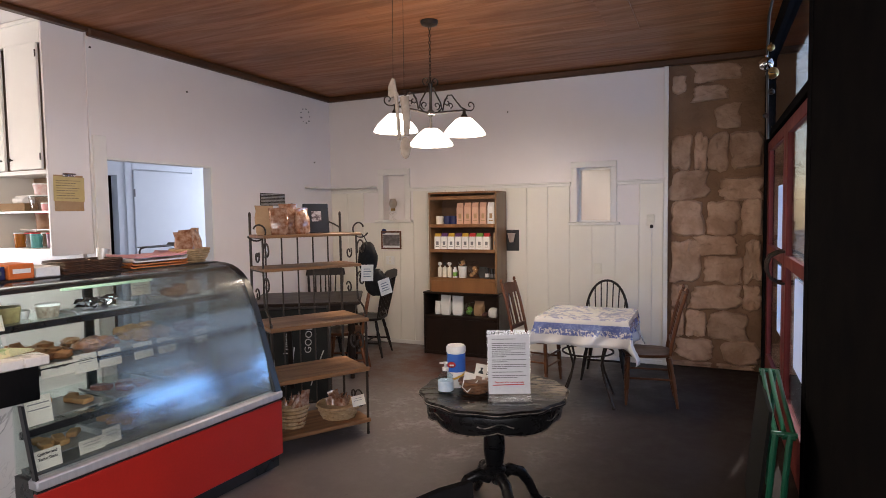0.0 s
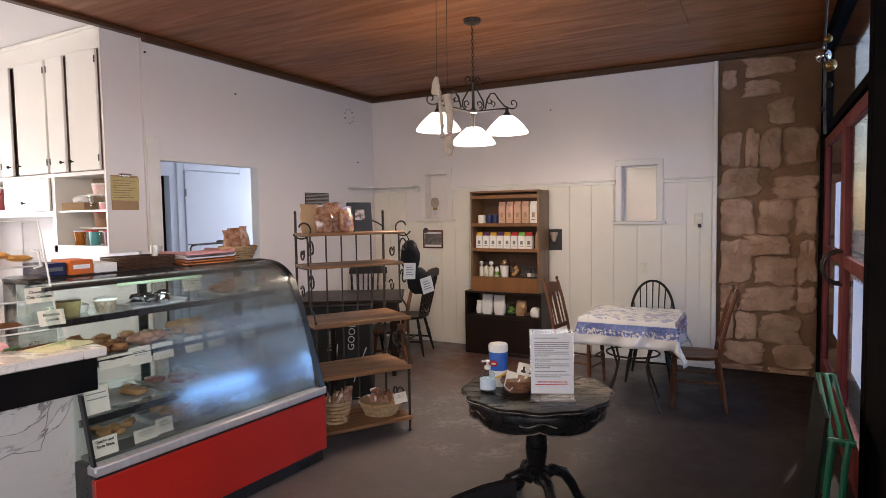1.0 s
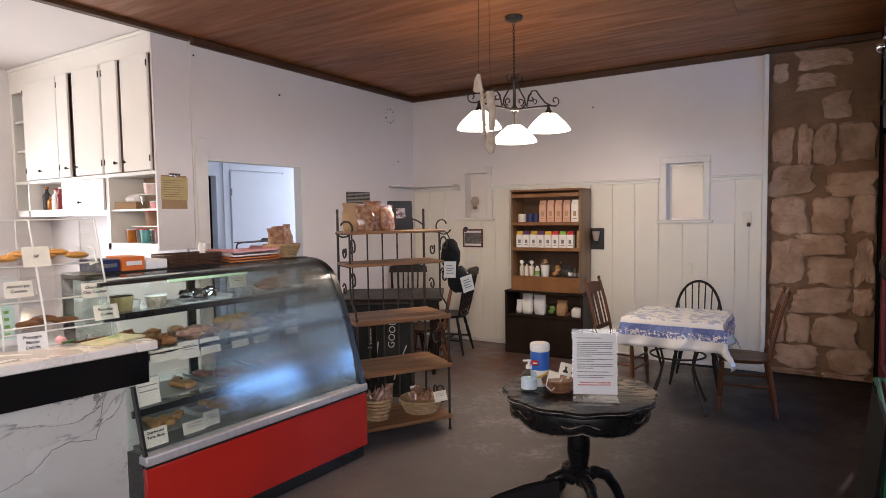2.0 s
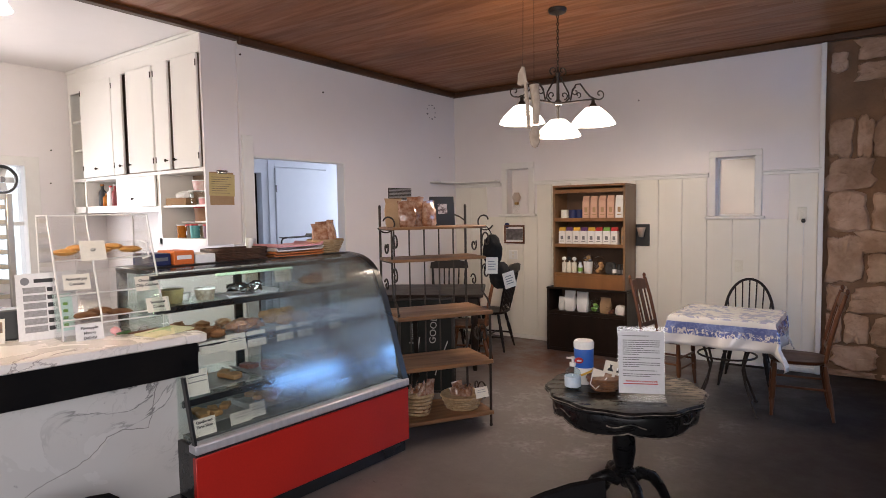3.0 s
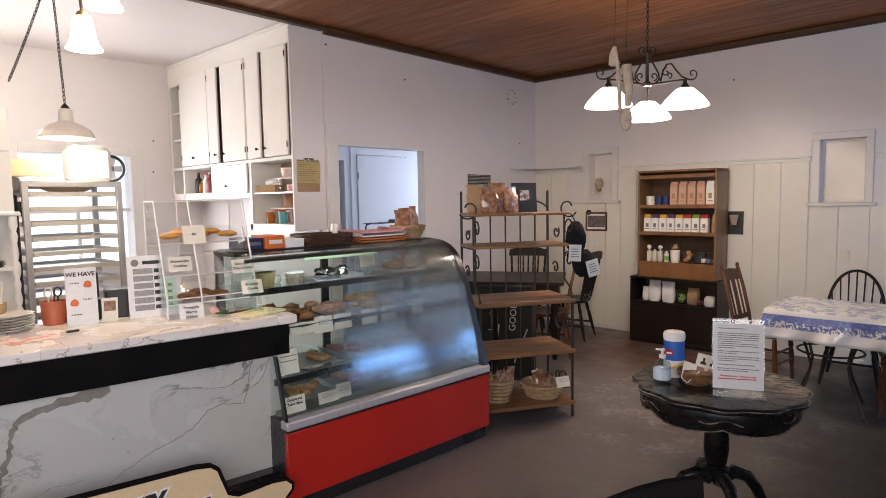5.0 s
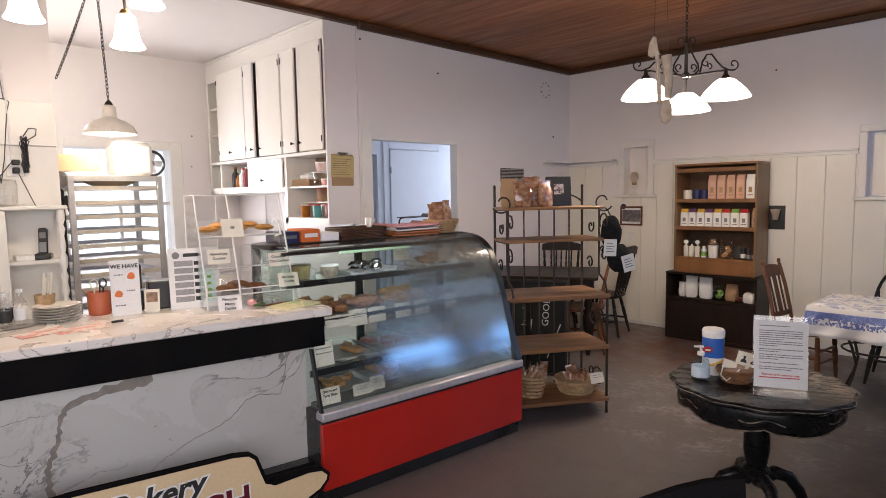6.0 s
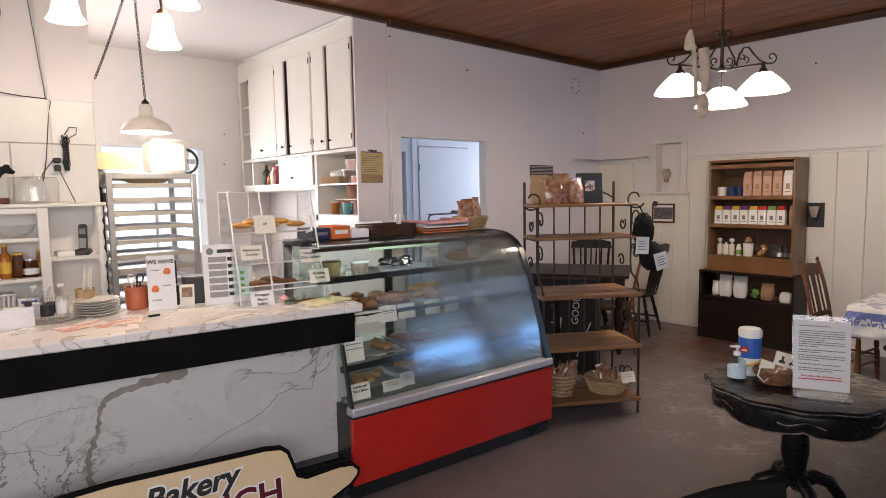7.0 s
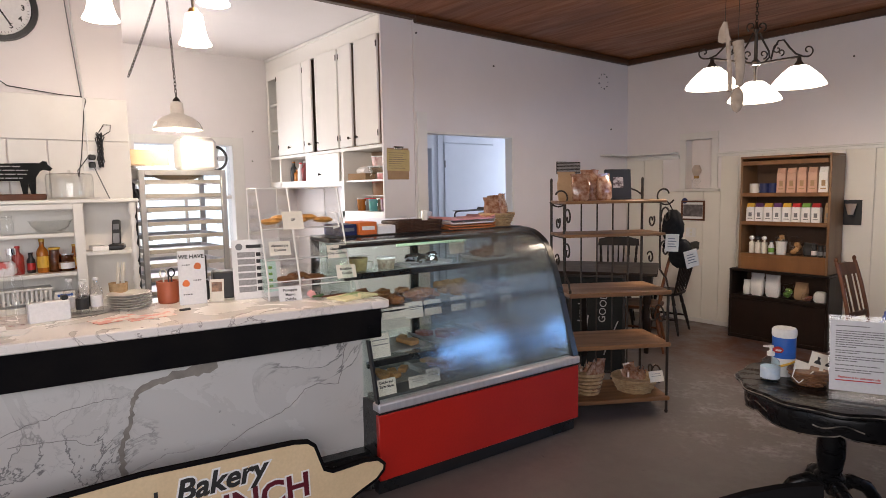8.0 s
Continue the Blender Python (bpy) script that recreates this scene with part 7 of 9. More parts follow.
bars(cl, -0.10, 0.10, 0.235, 8, 0.019, 0.005, -0.0058, mat("faded_ink", (0.22, 0.17, 0.10), None, 8, 0.7), 4)
part("clip", shaped(lambda b: box(b, -0.05, 0.05, -0.014, -0.004, 0.262, 0.285, 0.003), lambda b: rod(b, (-0.05, -0.012, 0.285), (0.05, -0.012, 0.285), 0.007)), CHROME, cl, "chrome clip")


def speed_rack():
    x, y0, y1, d = -4.74, 0.995, 1.565, 0.52
    ob = thing("sheet_pan_rack", pose(x, y0, 0), "tall aluminium bakery rack loaded with sheet pans", "rack")
    w = y1 - y0
    for px_ in (0.0, -d):
        for py in (0.0, w):
            part("post", shaped(lambda b: box(b, px_ - 0.018, px_ + 0.018, py - 0.018, py + 0.018, 0.10, 1.74, 0.003)), STEEL, ob)
            part("caster", shaped(lambda b: rod(b, (px_, py - 0.014, 0.05), (px_, py + 0.014, 0.05), 0.05, None, 16), lambda b: rod(b, (px_, py, 0.05), (px_, py, 0.105), 0.012)), PLASTIC_BLACK, ob)
    part("top_rail", shaped(lambda b: box(b, -0.012, 0.018, 0.018, w - 0.018, 1.70, 1.74, 0.003)), STEEL, ob)
    part("top_rail", shaped(lambda b: box(b, -d - 0.018, -d + 0.012, 0.018, w - 0.018, 1.70, 1.74, 0.003)), STEEL, ob)
    part("top_plate", shaped(lambda b: box(b, -d + 0.012, -0.012, 0.0, w, 1.734, 1.74)), STEEL, ob, smooth=False)
    levels = [0.34 + 0.100 * k for k in range(14)]
    for z in levels:
        for py, s in ((0.018, 1), (w - 0.018, -1)):
            part("slide", shaped(lambda b: box(b, -d, 0.0, min(py, py + s * 0.035), max(py, py + s * 0.035), z - 0.004, z), lambda b: box(b, -d, 0.0, min(py, py + s * 0.004), max(py, py + s * 0.004), z, z + 0.025)), STEEL, ob, smooth=False)
    pan = None
    for i, z in enumerate(levels):
        m = pose(x - d / 2 + 0.01, y0 + w / 2, z + 0.0005)
        if pan is None:
            pan = thing("sheet_pan", m, "worn aluminium sheet pan on rack slides", "pan", "sheet pans")
            hw, hd = w / 2 - 0.024, d / 2 - 0.01
            part("pan", shaped(lambda b: prism(b, [(-hw + 0.012, 0), (hw - 0.012, 0), (hw, 0.024), (hw + 0.003, 0.026), (hw - 0.004, 0.027), (hw - 0.016, 0.004), (-hw + 0.016, 0.004), (-hw + 0.004, 0.027), (-hw - 0.003, 0.026), (-hw, 0.024)],
                                               lambda p, q, t: (t - hd, p, q), 2 * hd)), ALU, pan, smooth=False)
            part("end_wall", shaped(lambda b: box(b, hd, hd + 0.006, -hw, hw, 0.0, 0.028, 0.002)), mat("dull_pan_rim", (0.66, 0.60, 0.50), (0.52, 0.46, 0.37), 9, 0.45, 0.2), pan, "front wall of the pan")
            part("end_wall", shaped(lambda b: box(b, -hd - 0.006, -hd, -hw, hw, 0.0, 0.028, 0.002)), ALU, pan)
        else:
            copy_thing(pan, m)
    return ob


speed_rack()


def mixing_bowl(m, r, h, material, label):
    ob = tagged(part("mixing_bowl", shaped(lambda b: lathe(b, [(r * 0.45, 0), (r * 0.55, 0.004), (r * 0.85, h * 0.5), (r, h - 0.004), (r * 1.04, h), (r * 0.98, h), (r * 0.82, h * 0.5), (r * 0.5, 0.012), (0, 0.010)], 0, 0, 28)), material, None), label, "bowl", "mixing bowls")
    ob.matrix_world = m
    return ob


BOWL = mat("cream_enamel_bowl", (0.74, 0.55, 0.34), (0.66, 0.47, 0.28), 5, 0.3)
bin_ = thing("flour_bin", pose(-4.98, 1.445, 1.7405), "white translucent plastic flour bin on the rack", "bin")
part("bin", shaped(lambda b: box(b, -0.13, 0.13, -0.13, 0.13, 0, 0.25, 0.03)), PLASTIC_WHITE, bin_)
part("lid", shaped(lambda b: box(b, -0.10, 0.10, -0.10, 0.10, 0.25, 0.262, 0.005)), PLASTIC_WHITE, bin_)
mixing_bowl(pose(-4.97, 1.30, 1.6685), 0.20, 0.06, BOWL, "shallow cream enamel basin on the top pan")
# mixer beside the rack, its bowl at the height of the rack's top
mx = thing("stand_mixer", pose(-4.93, 0.78, 0), "tall dark stand mixer with a cream bowl on top", "mixer")
part("column", shaped(lambda b: box(b, -0.09, 0.09, 0.06, 0.20, 0.02, 1.66, 0.02)), PLASTIC_BLACK, mx)
part("base", shaped(lambda b: box(b, -0.17, 0.17, -0.10, 0.21, 0, 0.05, 0.01)), PLASTIC_BLACK, mx)
part("head", shaped(lambda b: lathe(b, [(0.10, 1.66), (0.12, 1.68), (0.12, 1.755), (0.09, 1.77), (0, 1.771)], 0, 0.12, 20)), STEEL, mx)
part("arm", shaped(lambda b: tube(b, [(0.08, 0.20, 1.60), (0.12, 0.225, 1.50), (0.12, 0.225, 1.42)], 0.018, 8)), PLASTIC_BLACK, mx)
tub_ = thing("dough_tub", pose(-4.90, 1.06, 1.7715), "cream plastic dough tub resting on the mixer", "tub")
part("tub", shaped(lambda b: prism(b, [(-0.125, 0), (0.125, 0), (0.155, 0.10), (0.16, 0.118), (0.15, 0.118), (0.115, 0.012), (-0.115, 0.012), (-0.15, 0.118), (-0.16, 0.118), (-0.155, 0.10)], lambda p, q, d: (d - 0.11, p, q), 0.22)), BOWL, tub_)
part("end_wall", shaped(lambda b: box(b, 0.104, 0.112, -0.14, 0.14, 0.004, 0.112, 0.003)), BOWL, tub_)
fan = thing("wall_fan", pose(KX + 0.03, 2.22, 1.95), "round dark-rimmed fan beside the window", "fan")
part("rim", shaped(lambda b: tube(b, [(0.07, 0.128 * math.cos(2 * math.pi * k / 28), 0.128 * math.sin(2 * math.pi * k / 28)) for k in range(29)], 0.016, 8)), PLASTIC_BLACK, fan)
part("hub", shaped(lambda b: rod(b, (-0.028, 0, 0), (0.09, 0, 0), 0.03)), PLASTIC_GREY, fan)
for k in range(5):
    part("blade", shaped(lambda b: box(b, 0.055, 0.06, 0.02, 0.112, -0.03, 0.03, m=pose(0, 0, 0, 72 * k, 0, 0) @ pose(0, 0, 0, 0, 0, 14))), PLASTIC_WHITE, fan, smooth=False)


# ---- lamps ----
def chain(bm, p0, p1, sag=0.0, link=0.035):
    p0, p1 = Vector(p0), Vector(p1)
    n = max(2, int((p1 - p0).length / (link * 0.72)))
    pts = [p0.lerp(p1, i / n) - Vector((0, 0, sag * 4 * (i / n) * (1 - i / n))) for i in range(n + 1)]
    for i, (a, b) in enumerate(zip(pts, pts[1:])):
        d = (b - a).normalized()
        u = d.orthogonal().normalized()
        w = d.cross(u)
        side = u if i % 2 else w
        c = (a + b) / 2
        tube(bm, [c + d * (link * 0.5 * math.cos(t)) + side * (link * 0.22 * math.sin(t)) for t in [2 * math.pi * k / 10 for k in range(11)]], 0.0026, 5)


def bowl_shade(bm, c, r, h):
    lathe(bm, [(0.030, c[2] + h), (0.055, c[2] + h * 0.97), (r * 0.55, c[2] + h * 0.72), (r * 0.80, c[2] + h * 0.40), (r * 0.94, c[2] + h * 0.16), (r, c[2]), (r * 0.975, c[2] - 0.002), (r * 0.78, c[2] + h * 0.36), (r * 0.50, c[2] + h * 0.66), (0.03, c[2] + h * 0.9)], c[0], c[1], 36)


def chandelier():
    hx, hy = -2.022, 4.30
    HC = (H + 0.0512) / 1.032
    ob = thing("chandelier", pose(hx, hy, -0.0512, 0, 0, 49) @ Matrix.Diagonal((1.032, 1.032, 1.032, 1.0)), "bronze scrollwork chandelier with three lit bowl shades", "chandelier")
    part("canopy", shaped(lambda b: lathe(b, [(0.02, HC - 0.045), (0.06, HC - 0.030), (0.068, HC - 0.012), (0.068, HC - 0.0005)], 0, 0, 24)), BRONZE, ob)
    part("chain", shaped(lambda b: chain(b, (0, 0, HC - 0.045), (0, 0, 2.62))), BRONZE, ob)
    part("hub", shaped(lambda b: lathe(b, [(0.006, 2.24), (0.010, 2.25), (0.010, 2.33), (0.026, 2.35), (0.030, 2.37), (0.012, 2.39), (0.010, 2.56), (0.020, 2.58), (0.008, 2.60), (0.006, 2.63)], 0, 0, 16)), BRONZE, ob)
    for s in (-1, 1):
        u, w = (s, 0, 0), (0, 0, 1)
        part("arm", shaped(lambda b: rod(b, (0, 0, 2.36), (s * 0.285, 0, 2.40), 0.0075)), BRONZE, ob)
        part("arm_scroll", shaped(lambda b: tube(b, [Vector((s * x, 0, z)) for x, z in ((0.02, 2.56), (0.05, 2.50), (0.085, 2.44), (0.09, 2.40), (0.06, 2.37))], 0.006, 6)), BRONZE, ob)
        part("arm_scroll", shaped(lambda b: tube(b, [Vector((s * x, 0, z)) for x, z in ((0.10, 2.385), (0.115, 2.45), (0.145, 2.505), (0.18, 2.51), (0.22, 2.46), (0.26, 2.42), (0.31, 2.40), (0.345, 2.40))], 0.006, 6)), BRONZE, ob)
        for c, r, a0, a1 in (((s * 0.34, 0, 2.44), 0.040, -1.6, 4.6), ((s * 0.035, 0, 2.60), 0.032, -1.2, 4.8), ((s * 0.05, 0, 2.42), 0.030, -1.5, 4.5), ((s * 0.14, 0, 2.45), 0.032, 1.5, 7.8), ((s * 0.165, 0, 2.43), 0.022, -1.5, 4.2)):
            part("scroll", shaped(lambda b: tube(b, spiral(c, r, 0.008, a0, a1, u, w, 18), 0.0050, 6)), BRONZE, ob)
        part("socket", shaped(lambda b: lathe(b, [(0.012, 2.40), (0.014, 2.375), (0.034, 2.345), (0.036, 2.330)], s * 0.285, 0, 14)), BRONZE, ob)
        part("shade", shaped(lambda b: bowl_shade(b, (s * 0.285, 0, 2.21), 0.165, 0.13)), SHADE_GLOW, ob, "lit white glass bowl shade")
    part("shade", shaped(lambda b: bowl_shade(b, (0, 0, 2.118), 0.165, 0.125)), SHADE_GLOW, ob, "lit white glass bowl shade")
    part("spark_ring", shaped(lambda b: lathe(b, [(0.03, 2.345), (0.034, 2.350), (0.03, 2.355)], 0, 0, 12)), CHROME, ob)
    m = ob.matrix_world
    for x, z in ((-0.285, 2.215), (0.285, 2.215), (0, 2.128)):
        p = m @ Vector((x, 0, z))
        lamp("chandelier_bulb", "POINT", pose(p.x, p.y, p.z), BULB_W, (1.0, 0.80, 0.58), 0.05)


BULB_W = 19
chandelier()


def bell_lamp():
    """The lamp over the counter; its hub is above the picture and its bells hang down."""
    ob = thing("counter_chandelier", pose(-3.42, 0.82, 0), "bronze ceiling lamp with three lit bell shades", "chandelier")
    part("canopy", shaped(lambda b: lathe(b, [(0.02, H - 0.05), (0.07, H - 0.03), (0.075, H - 0.0005)], 0, 0, 20)), BRONZE, ob)
    part("stem", shaped(lambda b: rod(b, (0, 0, 2.70), (0, 0, H - 0.045), 0.010), lambda b: blob(b, (0, 0, 2.70), 0.04, 0.04, 0.035, 1, 0)), BRONZE, ob)
    for x, y, z in ((0.12, 0.145, 2.31), (0.12, -0.27, 2.365), (0.20, 0.22, 2.50)):
        part("arm", shaped(lambda b: tube(b, [(0, 0, 2.70), (x * 0.5, y * 0.5, 2.76), (x * 0.9, y * 0.9, 2.72), (x, y, z + 0.17)], 0.007, 6)), BRONZE, ob)
        part("socket", shaped(lambda b: lathe(b, [(0.030, z + 0.140), (0.032, z + 0.150), (0.020, z + 0.175)], x, y, 14)), BRASS, ob)
        part("shade", shaped(lambda b: lathe(b, [(0.034, z + 0.15), (0.042, z + 0.14), (0.050, z + 0.08), (0.062, z + 0.03), (0.080, z), (0.076, z), (0.056, z + 0.04), (0.044, z + 0.09), (0.032, z + 0.13)], x, y, 24)), BELL_GLOW, ob, "lit white bell shade")
        lamp("bell_bulb", "POINT", pose(-3.42 + x, 0.82 + y, z - 0.02), BELL_W, (1.0, 0.82, 0.62), 0.05)


BELL_W = 12
BRASS = mat("aged_brass", (0.45, 0.28, 0.10), (0.34, 0.20, 0.07), 8, 0.35, 1.0)
bell_lamp()


def barn_pendant():
    ob = thing("pendant_lamp", pose(-4.66, 1.24, 0), "cream enamel barn pendant hung on a chain", "lamp")
    part("shade", shaped(lambda b: lathe(b, [(0.030, 2.215), (0.042, 2.205), (0.045, 2.135), (0.055, 2.125), (0.10, 2.108), (0.142, 2.075), (0.164, 2.035), (0.164, 2.020), (0.158, 2.020), (0.138, 2.068), (0.09, 2.10), (0.03, 2.12)], 0, 0, 36)), ENAMEL, ob)
    part("socket_cap", shaped(lambda b: lathe(b, [(0.028, 2.215), (0.022, 2.232), (0.006, 2.250)], 0, 0, 16)), BRONZE, ob)
    part("chain", shaped(lambda b: chain(b, (0, 0, 2.25), (0.0, -0.03, H))), BRONZE, ob)
    part("chain", shaped(lambda b: chain(b, (0, -0.035, H), (0.0, -0.30, 2.36), 0.02)), BRONZE, ob, "slack chain and flex")
    part("bulb", shaped(lambda b: blob(b, (0, 0, 2.055), 0.035, 0.035, 0.05, 1, 0)), BULB_GLOW, ob, "lit bulb")
    lamp("pendant_bulb", "POINT", pose(-4.66, 1.24, 1.99), 10, (1.0, 0.84, 0.62), 0.05)


barn_pendant()
# unseen ceiling light added to brighten the kitchen
lamp("kitchen_bulb", "POINT", pose(-5.9, 0.9, 2.45), 36, (1.0, 0.90, 0.76), 0.08)
kb = thing("ceiling_light", pose(-5.9, 0.9, 0), "added plain white kitchen ceiling light, out of view", "lamp")
part("holder", shaped(lambda b: rod(b, (0, 0, 2.60), (0, 0, H - 0.0005), 0.012)), PLASTIC_WHITE, kb)
part("globe", shaped(lambda b: blob(b, (0, 0, 2.56), 0.07, 0.07, 0.07, 1, 0)), BELL_GLOW, kb)

# hanging wooden ornament in front of the chandelier
orn = thing("hanging_ornament", pose(-1.285, 2.385, 0), "weathered wooden ornament hung on two wires", "ornament")
OW = mat("weathered_driftwood", (0.46, 0.38, 0.31), (0.30, 0.24, 0.19), 24, 0.8, bump=0.5)
part("handle", shaped(lambda b: tube(b, [(-0.020, 0, 2.20), (-0.006, 0, 2.12), (0.004, 0, 2.0), (0.006, 0, 1.93)], 0.009, 8)), OW, orn)
part("blade", shaped(lambda b: prism(b, [(-0.045, 2.13), (-0.040, 2.175), (-0.022, 2.205), (-0.012, 2.16), (0.006, 2.128), (-0.012, 2.125), (-0.028, 2.12)], lambda p, q, d: (p, d - 0.006, q), 0.012)), OW, orn)
part("paddle", shaped(lambda b: tube(b, [(0.028, 0.012, 2.12), (0.040, 0.012, 2.02), (0.036, 0.012, 1.95)], 0.022, 10, 0.014), lambda b: blob(b, (0.030, 0.012, 1.895), 0.027, 0.016, 0.050, 2, 0.08)), OW, orn)
for x, z in ((-0.020, 2.19), (0.028, 2.12)):
    part("wire", shaped(lambda b: rod(b, (x, 0.0 if x < 0 else 0.012, z), (x + 0.012, 0.0, H), 0.0012, None, 5)), IRON, orn)


# ---- hutch and things behind the counter ----
HX = -4.26


def hutch():
    ob = thing("hutch", pose(HX, 0, 0), "white painted hutch with glass-front shelves and turned posts", "hutch")
    D = abs(XL + 0.024 - HX)
    part("base", shaped(lambda b: box(b, -D, 0.12, -1.5, 0.83, 0, 0.90, 0.006)), CAB_WHITE, ob)
    part("top", shaped(lambda b: box(b, -D, 0.03, -1.5, 0.86, 1.520, 1.544, 0.006)), CAB_WHITE, ob)
    part("back_panel", shaped(lambda b: box(b, -D, -D + 0.012, -1.5, 0.83, 0.90, 1.52)), CAB_WHITE, ob, smooth=False)
    part("divider", shaped(lambda b: box(b, -D + 0.012, -0.002, 0.535, 0.556, 0.90, 1.52)), CAB_WHITE, ob, smooth=False)
    for y0, y1 in ((0.503, 0.556), (-0.18, -0.11)):
        part("stile", shaped(lambda b: box(b, 0.0, 0.02, y0, y1, 0.92, 1.52, 0.003)), CAB_WHITE, ob)
    part("rail", shaped(lambda b: box(b, 0.0, 0.02, -0.11, 0.503, 1.486, 1.52, 0.003)), CAB_WHITE, ob)
    part("rail", shaped(lambda b: box(b, 0.0, 0.02, -0.11, 0.503, 0.90, 0.935, 0.003)), CAB_WHITE, ob)
    for z in (1.347, 1.115):
        part("shelf", shaped(lambda b: box(b, -D + 0.012, -0.001, -0.6, 0.535, z - 0.02, z)), CAB_WHITE, ob, smooth=False)
    part("shelf", shaped(lambda b: box(b, -D + 0.012, 0.01, 0.557, 0.84, 1.205, 1.225)), CAB_WHITE, ob, smooth=False)
    part("post", shaped(lambda b: lathe(b, [(0.014, 0.90), (0.022, 0.92), (0.022, 0.97), (0.012, 0.99), (0.022, 1.03), (0.014, 1.08), (0.020, 1.12), (0.012, 1.15), (0.023, 1.19), (0.023, 1.235), (0.012, 1.26), (0.020, 1.30), (0.013, 1.36), (0.021, 1.40), (0.012, 1.43), (0.022, 1.46), (0.022, 1.52)], 0.0, 0.825, 16)), CAB_WHITE, ob, "turned white post")
    return ob


hutch()
HS = pose(HX, 0, 0)
KETCHUP = mat("ketchup", (0.33, 0.03, 0.02), None, 5, 0.3)
DISH = glass_material("cut_glass", (0.985, 0.988, 0.985), 0.08, None, 1.6)
mixing_bowl(HS @ pose(-0.10, 0.40, 1.3475), 0.11, 0.075, DISH, "cut glass bowl on a hutch shelf")
for i, y in enumerate((0.12, 0.19, 0.05)):
    bottle(HS @ pose(-0.09 - 0.03 * (i % 2), y, 1.3475), 0.032, 0.13 - 0.02 * i, DISH, DISH, "clear glass jug on a hutch shelf", 0.8, "glass_jug", "glass jugs")
GLASS_DARK = glass_material("brown_jar_glass", (0.62, 0.42, 0.26), 0.05, None, 1.5)
for y, r, h, b_, c_, l_, nk, say in (
        (0.345, 0.030, 0.20, AMBER, YELLOW, YELLOW, 0.42, "tall honey bottle with a yellow cap"), (0.405, 0.034, 0.145, GLASS_DARK, YELLOW, None, 0.8, "brown glass jar with a yellow lid"),
        (0.465, 0.042, 0.105, GLASS_DARK, CHROME, PAPER, 0.85, "squat brown jar with a metal lid"), (0.515, 0.020, 0.155, AMBER, YELLOW, YELLOW, 0.6, "slim bottle with a yellow cap"),
        (0.225, 0.030, 0.165, KETCHUP, CRIMSON, None, 0.4, "red sauce bottle"), (0.29, 0.022, 0.12, PLASTIC_BLACK, PLASTIC_BLACK, CRIMSON, 0.5, "small dark sauce bottle"), (0.13, 0.024, 0.15, DISH, CHROME, None, 0.5, "clear glass cruet")):
    bottle(HS @ pose(-0.09 - 0.04 * (r < 0.025), y, 1.1155), r, h, b_, c_, say + " on a hutch shelf", nk, group="sauce bottles", lab=l_)
crumpled_bag(HS @ pose(-0.06, 0.13, 1.1155, 0, 0, 90), 0.17, 0.07, 0.085, mat("red_white_packet", (0.62, 0.10, 0.09), (0.75, 0.72, 0.74), 14, 0.35, contrast=(0.46, 0.54)), "red and white packet on a hutch shelf", 140, group="", fold=False)
tb = thing("plastic_basket", HS @ pose(-0.09, 0.25, 0.9452), "white slotted plastic basket in the hutch", "basket")
part("basket_floor", shaped(lambda b: box(b, -0.06, 0.06, -0.12, 0.12, 0, 0.006)), PLASTIC_WHITE, tb, smooth=False)
for k in range(11):
    part("slat", shaped(lambda b: box(b, 0.058, 0.062, -0.118 + 0.0225 * k, -0.106 + 0.0225 * k, 0.006, 0.075)), PLASTIC_WHITE, tb, smooth=False)
part("rim", shaped(lambda b: box(b, -0.066, 0.066, -0.128, 0.128, 0.075, 0.088, 0.003)), PLASTIC_WHITE, tb)
carton(HS @ pose(-0.10, 0.05, 0.9452), 0.10, 0.10, 0.11, NAVY, "dark blue carton in the hutch", None)
carton(HS @ pose(-0.09, 0.44, 0.9452, 0, 0, 90), 0.11, 0.07, 0.05, PAPER, "small white box with blue print in the hutch", PLASTIC_BLUE)
ph = thing("cordless_phone", HS @ pose(-0.06, 0.735, 1.2252, 0, 0, 70), "black cordless phone standing in its cradle", "phone")
part("cradle", shaped(lambda b: box(b, -0.045, 0.045, -0.05, 0.05, 0, 0.035, 0.010)), PLASTIC_BLACK, ph)
hand = part("handset", shaped(lambda b: box(b, -0.024, 0.024, -0.014, 0.014, 0.015, 0.19, 0.008, m=pose(0, 0, 0, -14))), PLASTIC_BLACK, ph, "black phone receiver")
part("keypad", shaped(lambda b: box(b, -0.018, 0.018, -0.017, -0.0145, 0.04, 0.10, m=pose(0, 0, 0, -14))), PLASTIC_GREY, ph, "grey keypad", smooth=False)
part("screen", shaped(lambda b: box(b, -0.016, 0.016, -0.017, -0.0145, 0.125, 0.16, m=pose(0, 0, 0, -14))), GREY_INK, ph, "small grey display", smooth=False)
carton(HS @ pose(-0.08, 0.64, 1.2252), 0.12, 0.09, 0.03, PAPER, "low white box on a hutch shelf", None)

# on top of the hutch
cow = thing("cow_chalkboard", HS @ pose(-0.06, 0.215, 1.5445, 0, 0, 90), "cow-shaped chalkboard with chalk writing on a wooden base", "chalkboard")
part("base", shaped(lambda b: box(b, -0.26, 0.17, -0.035, 0.035, 0, 0.035, 0.004)), CHAIR_WOOD, cow)
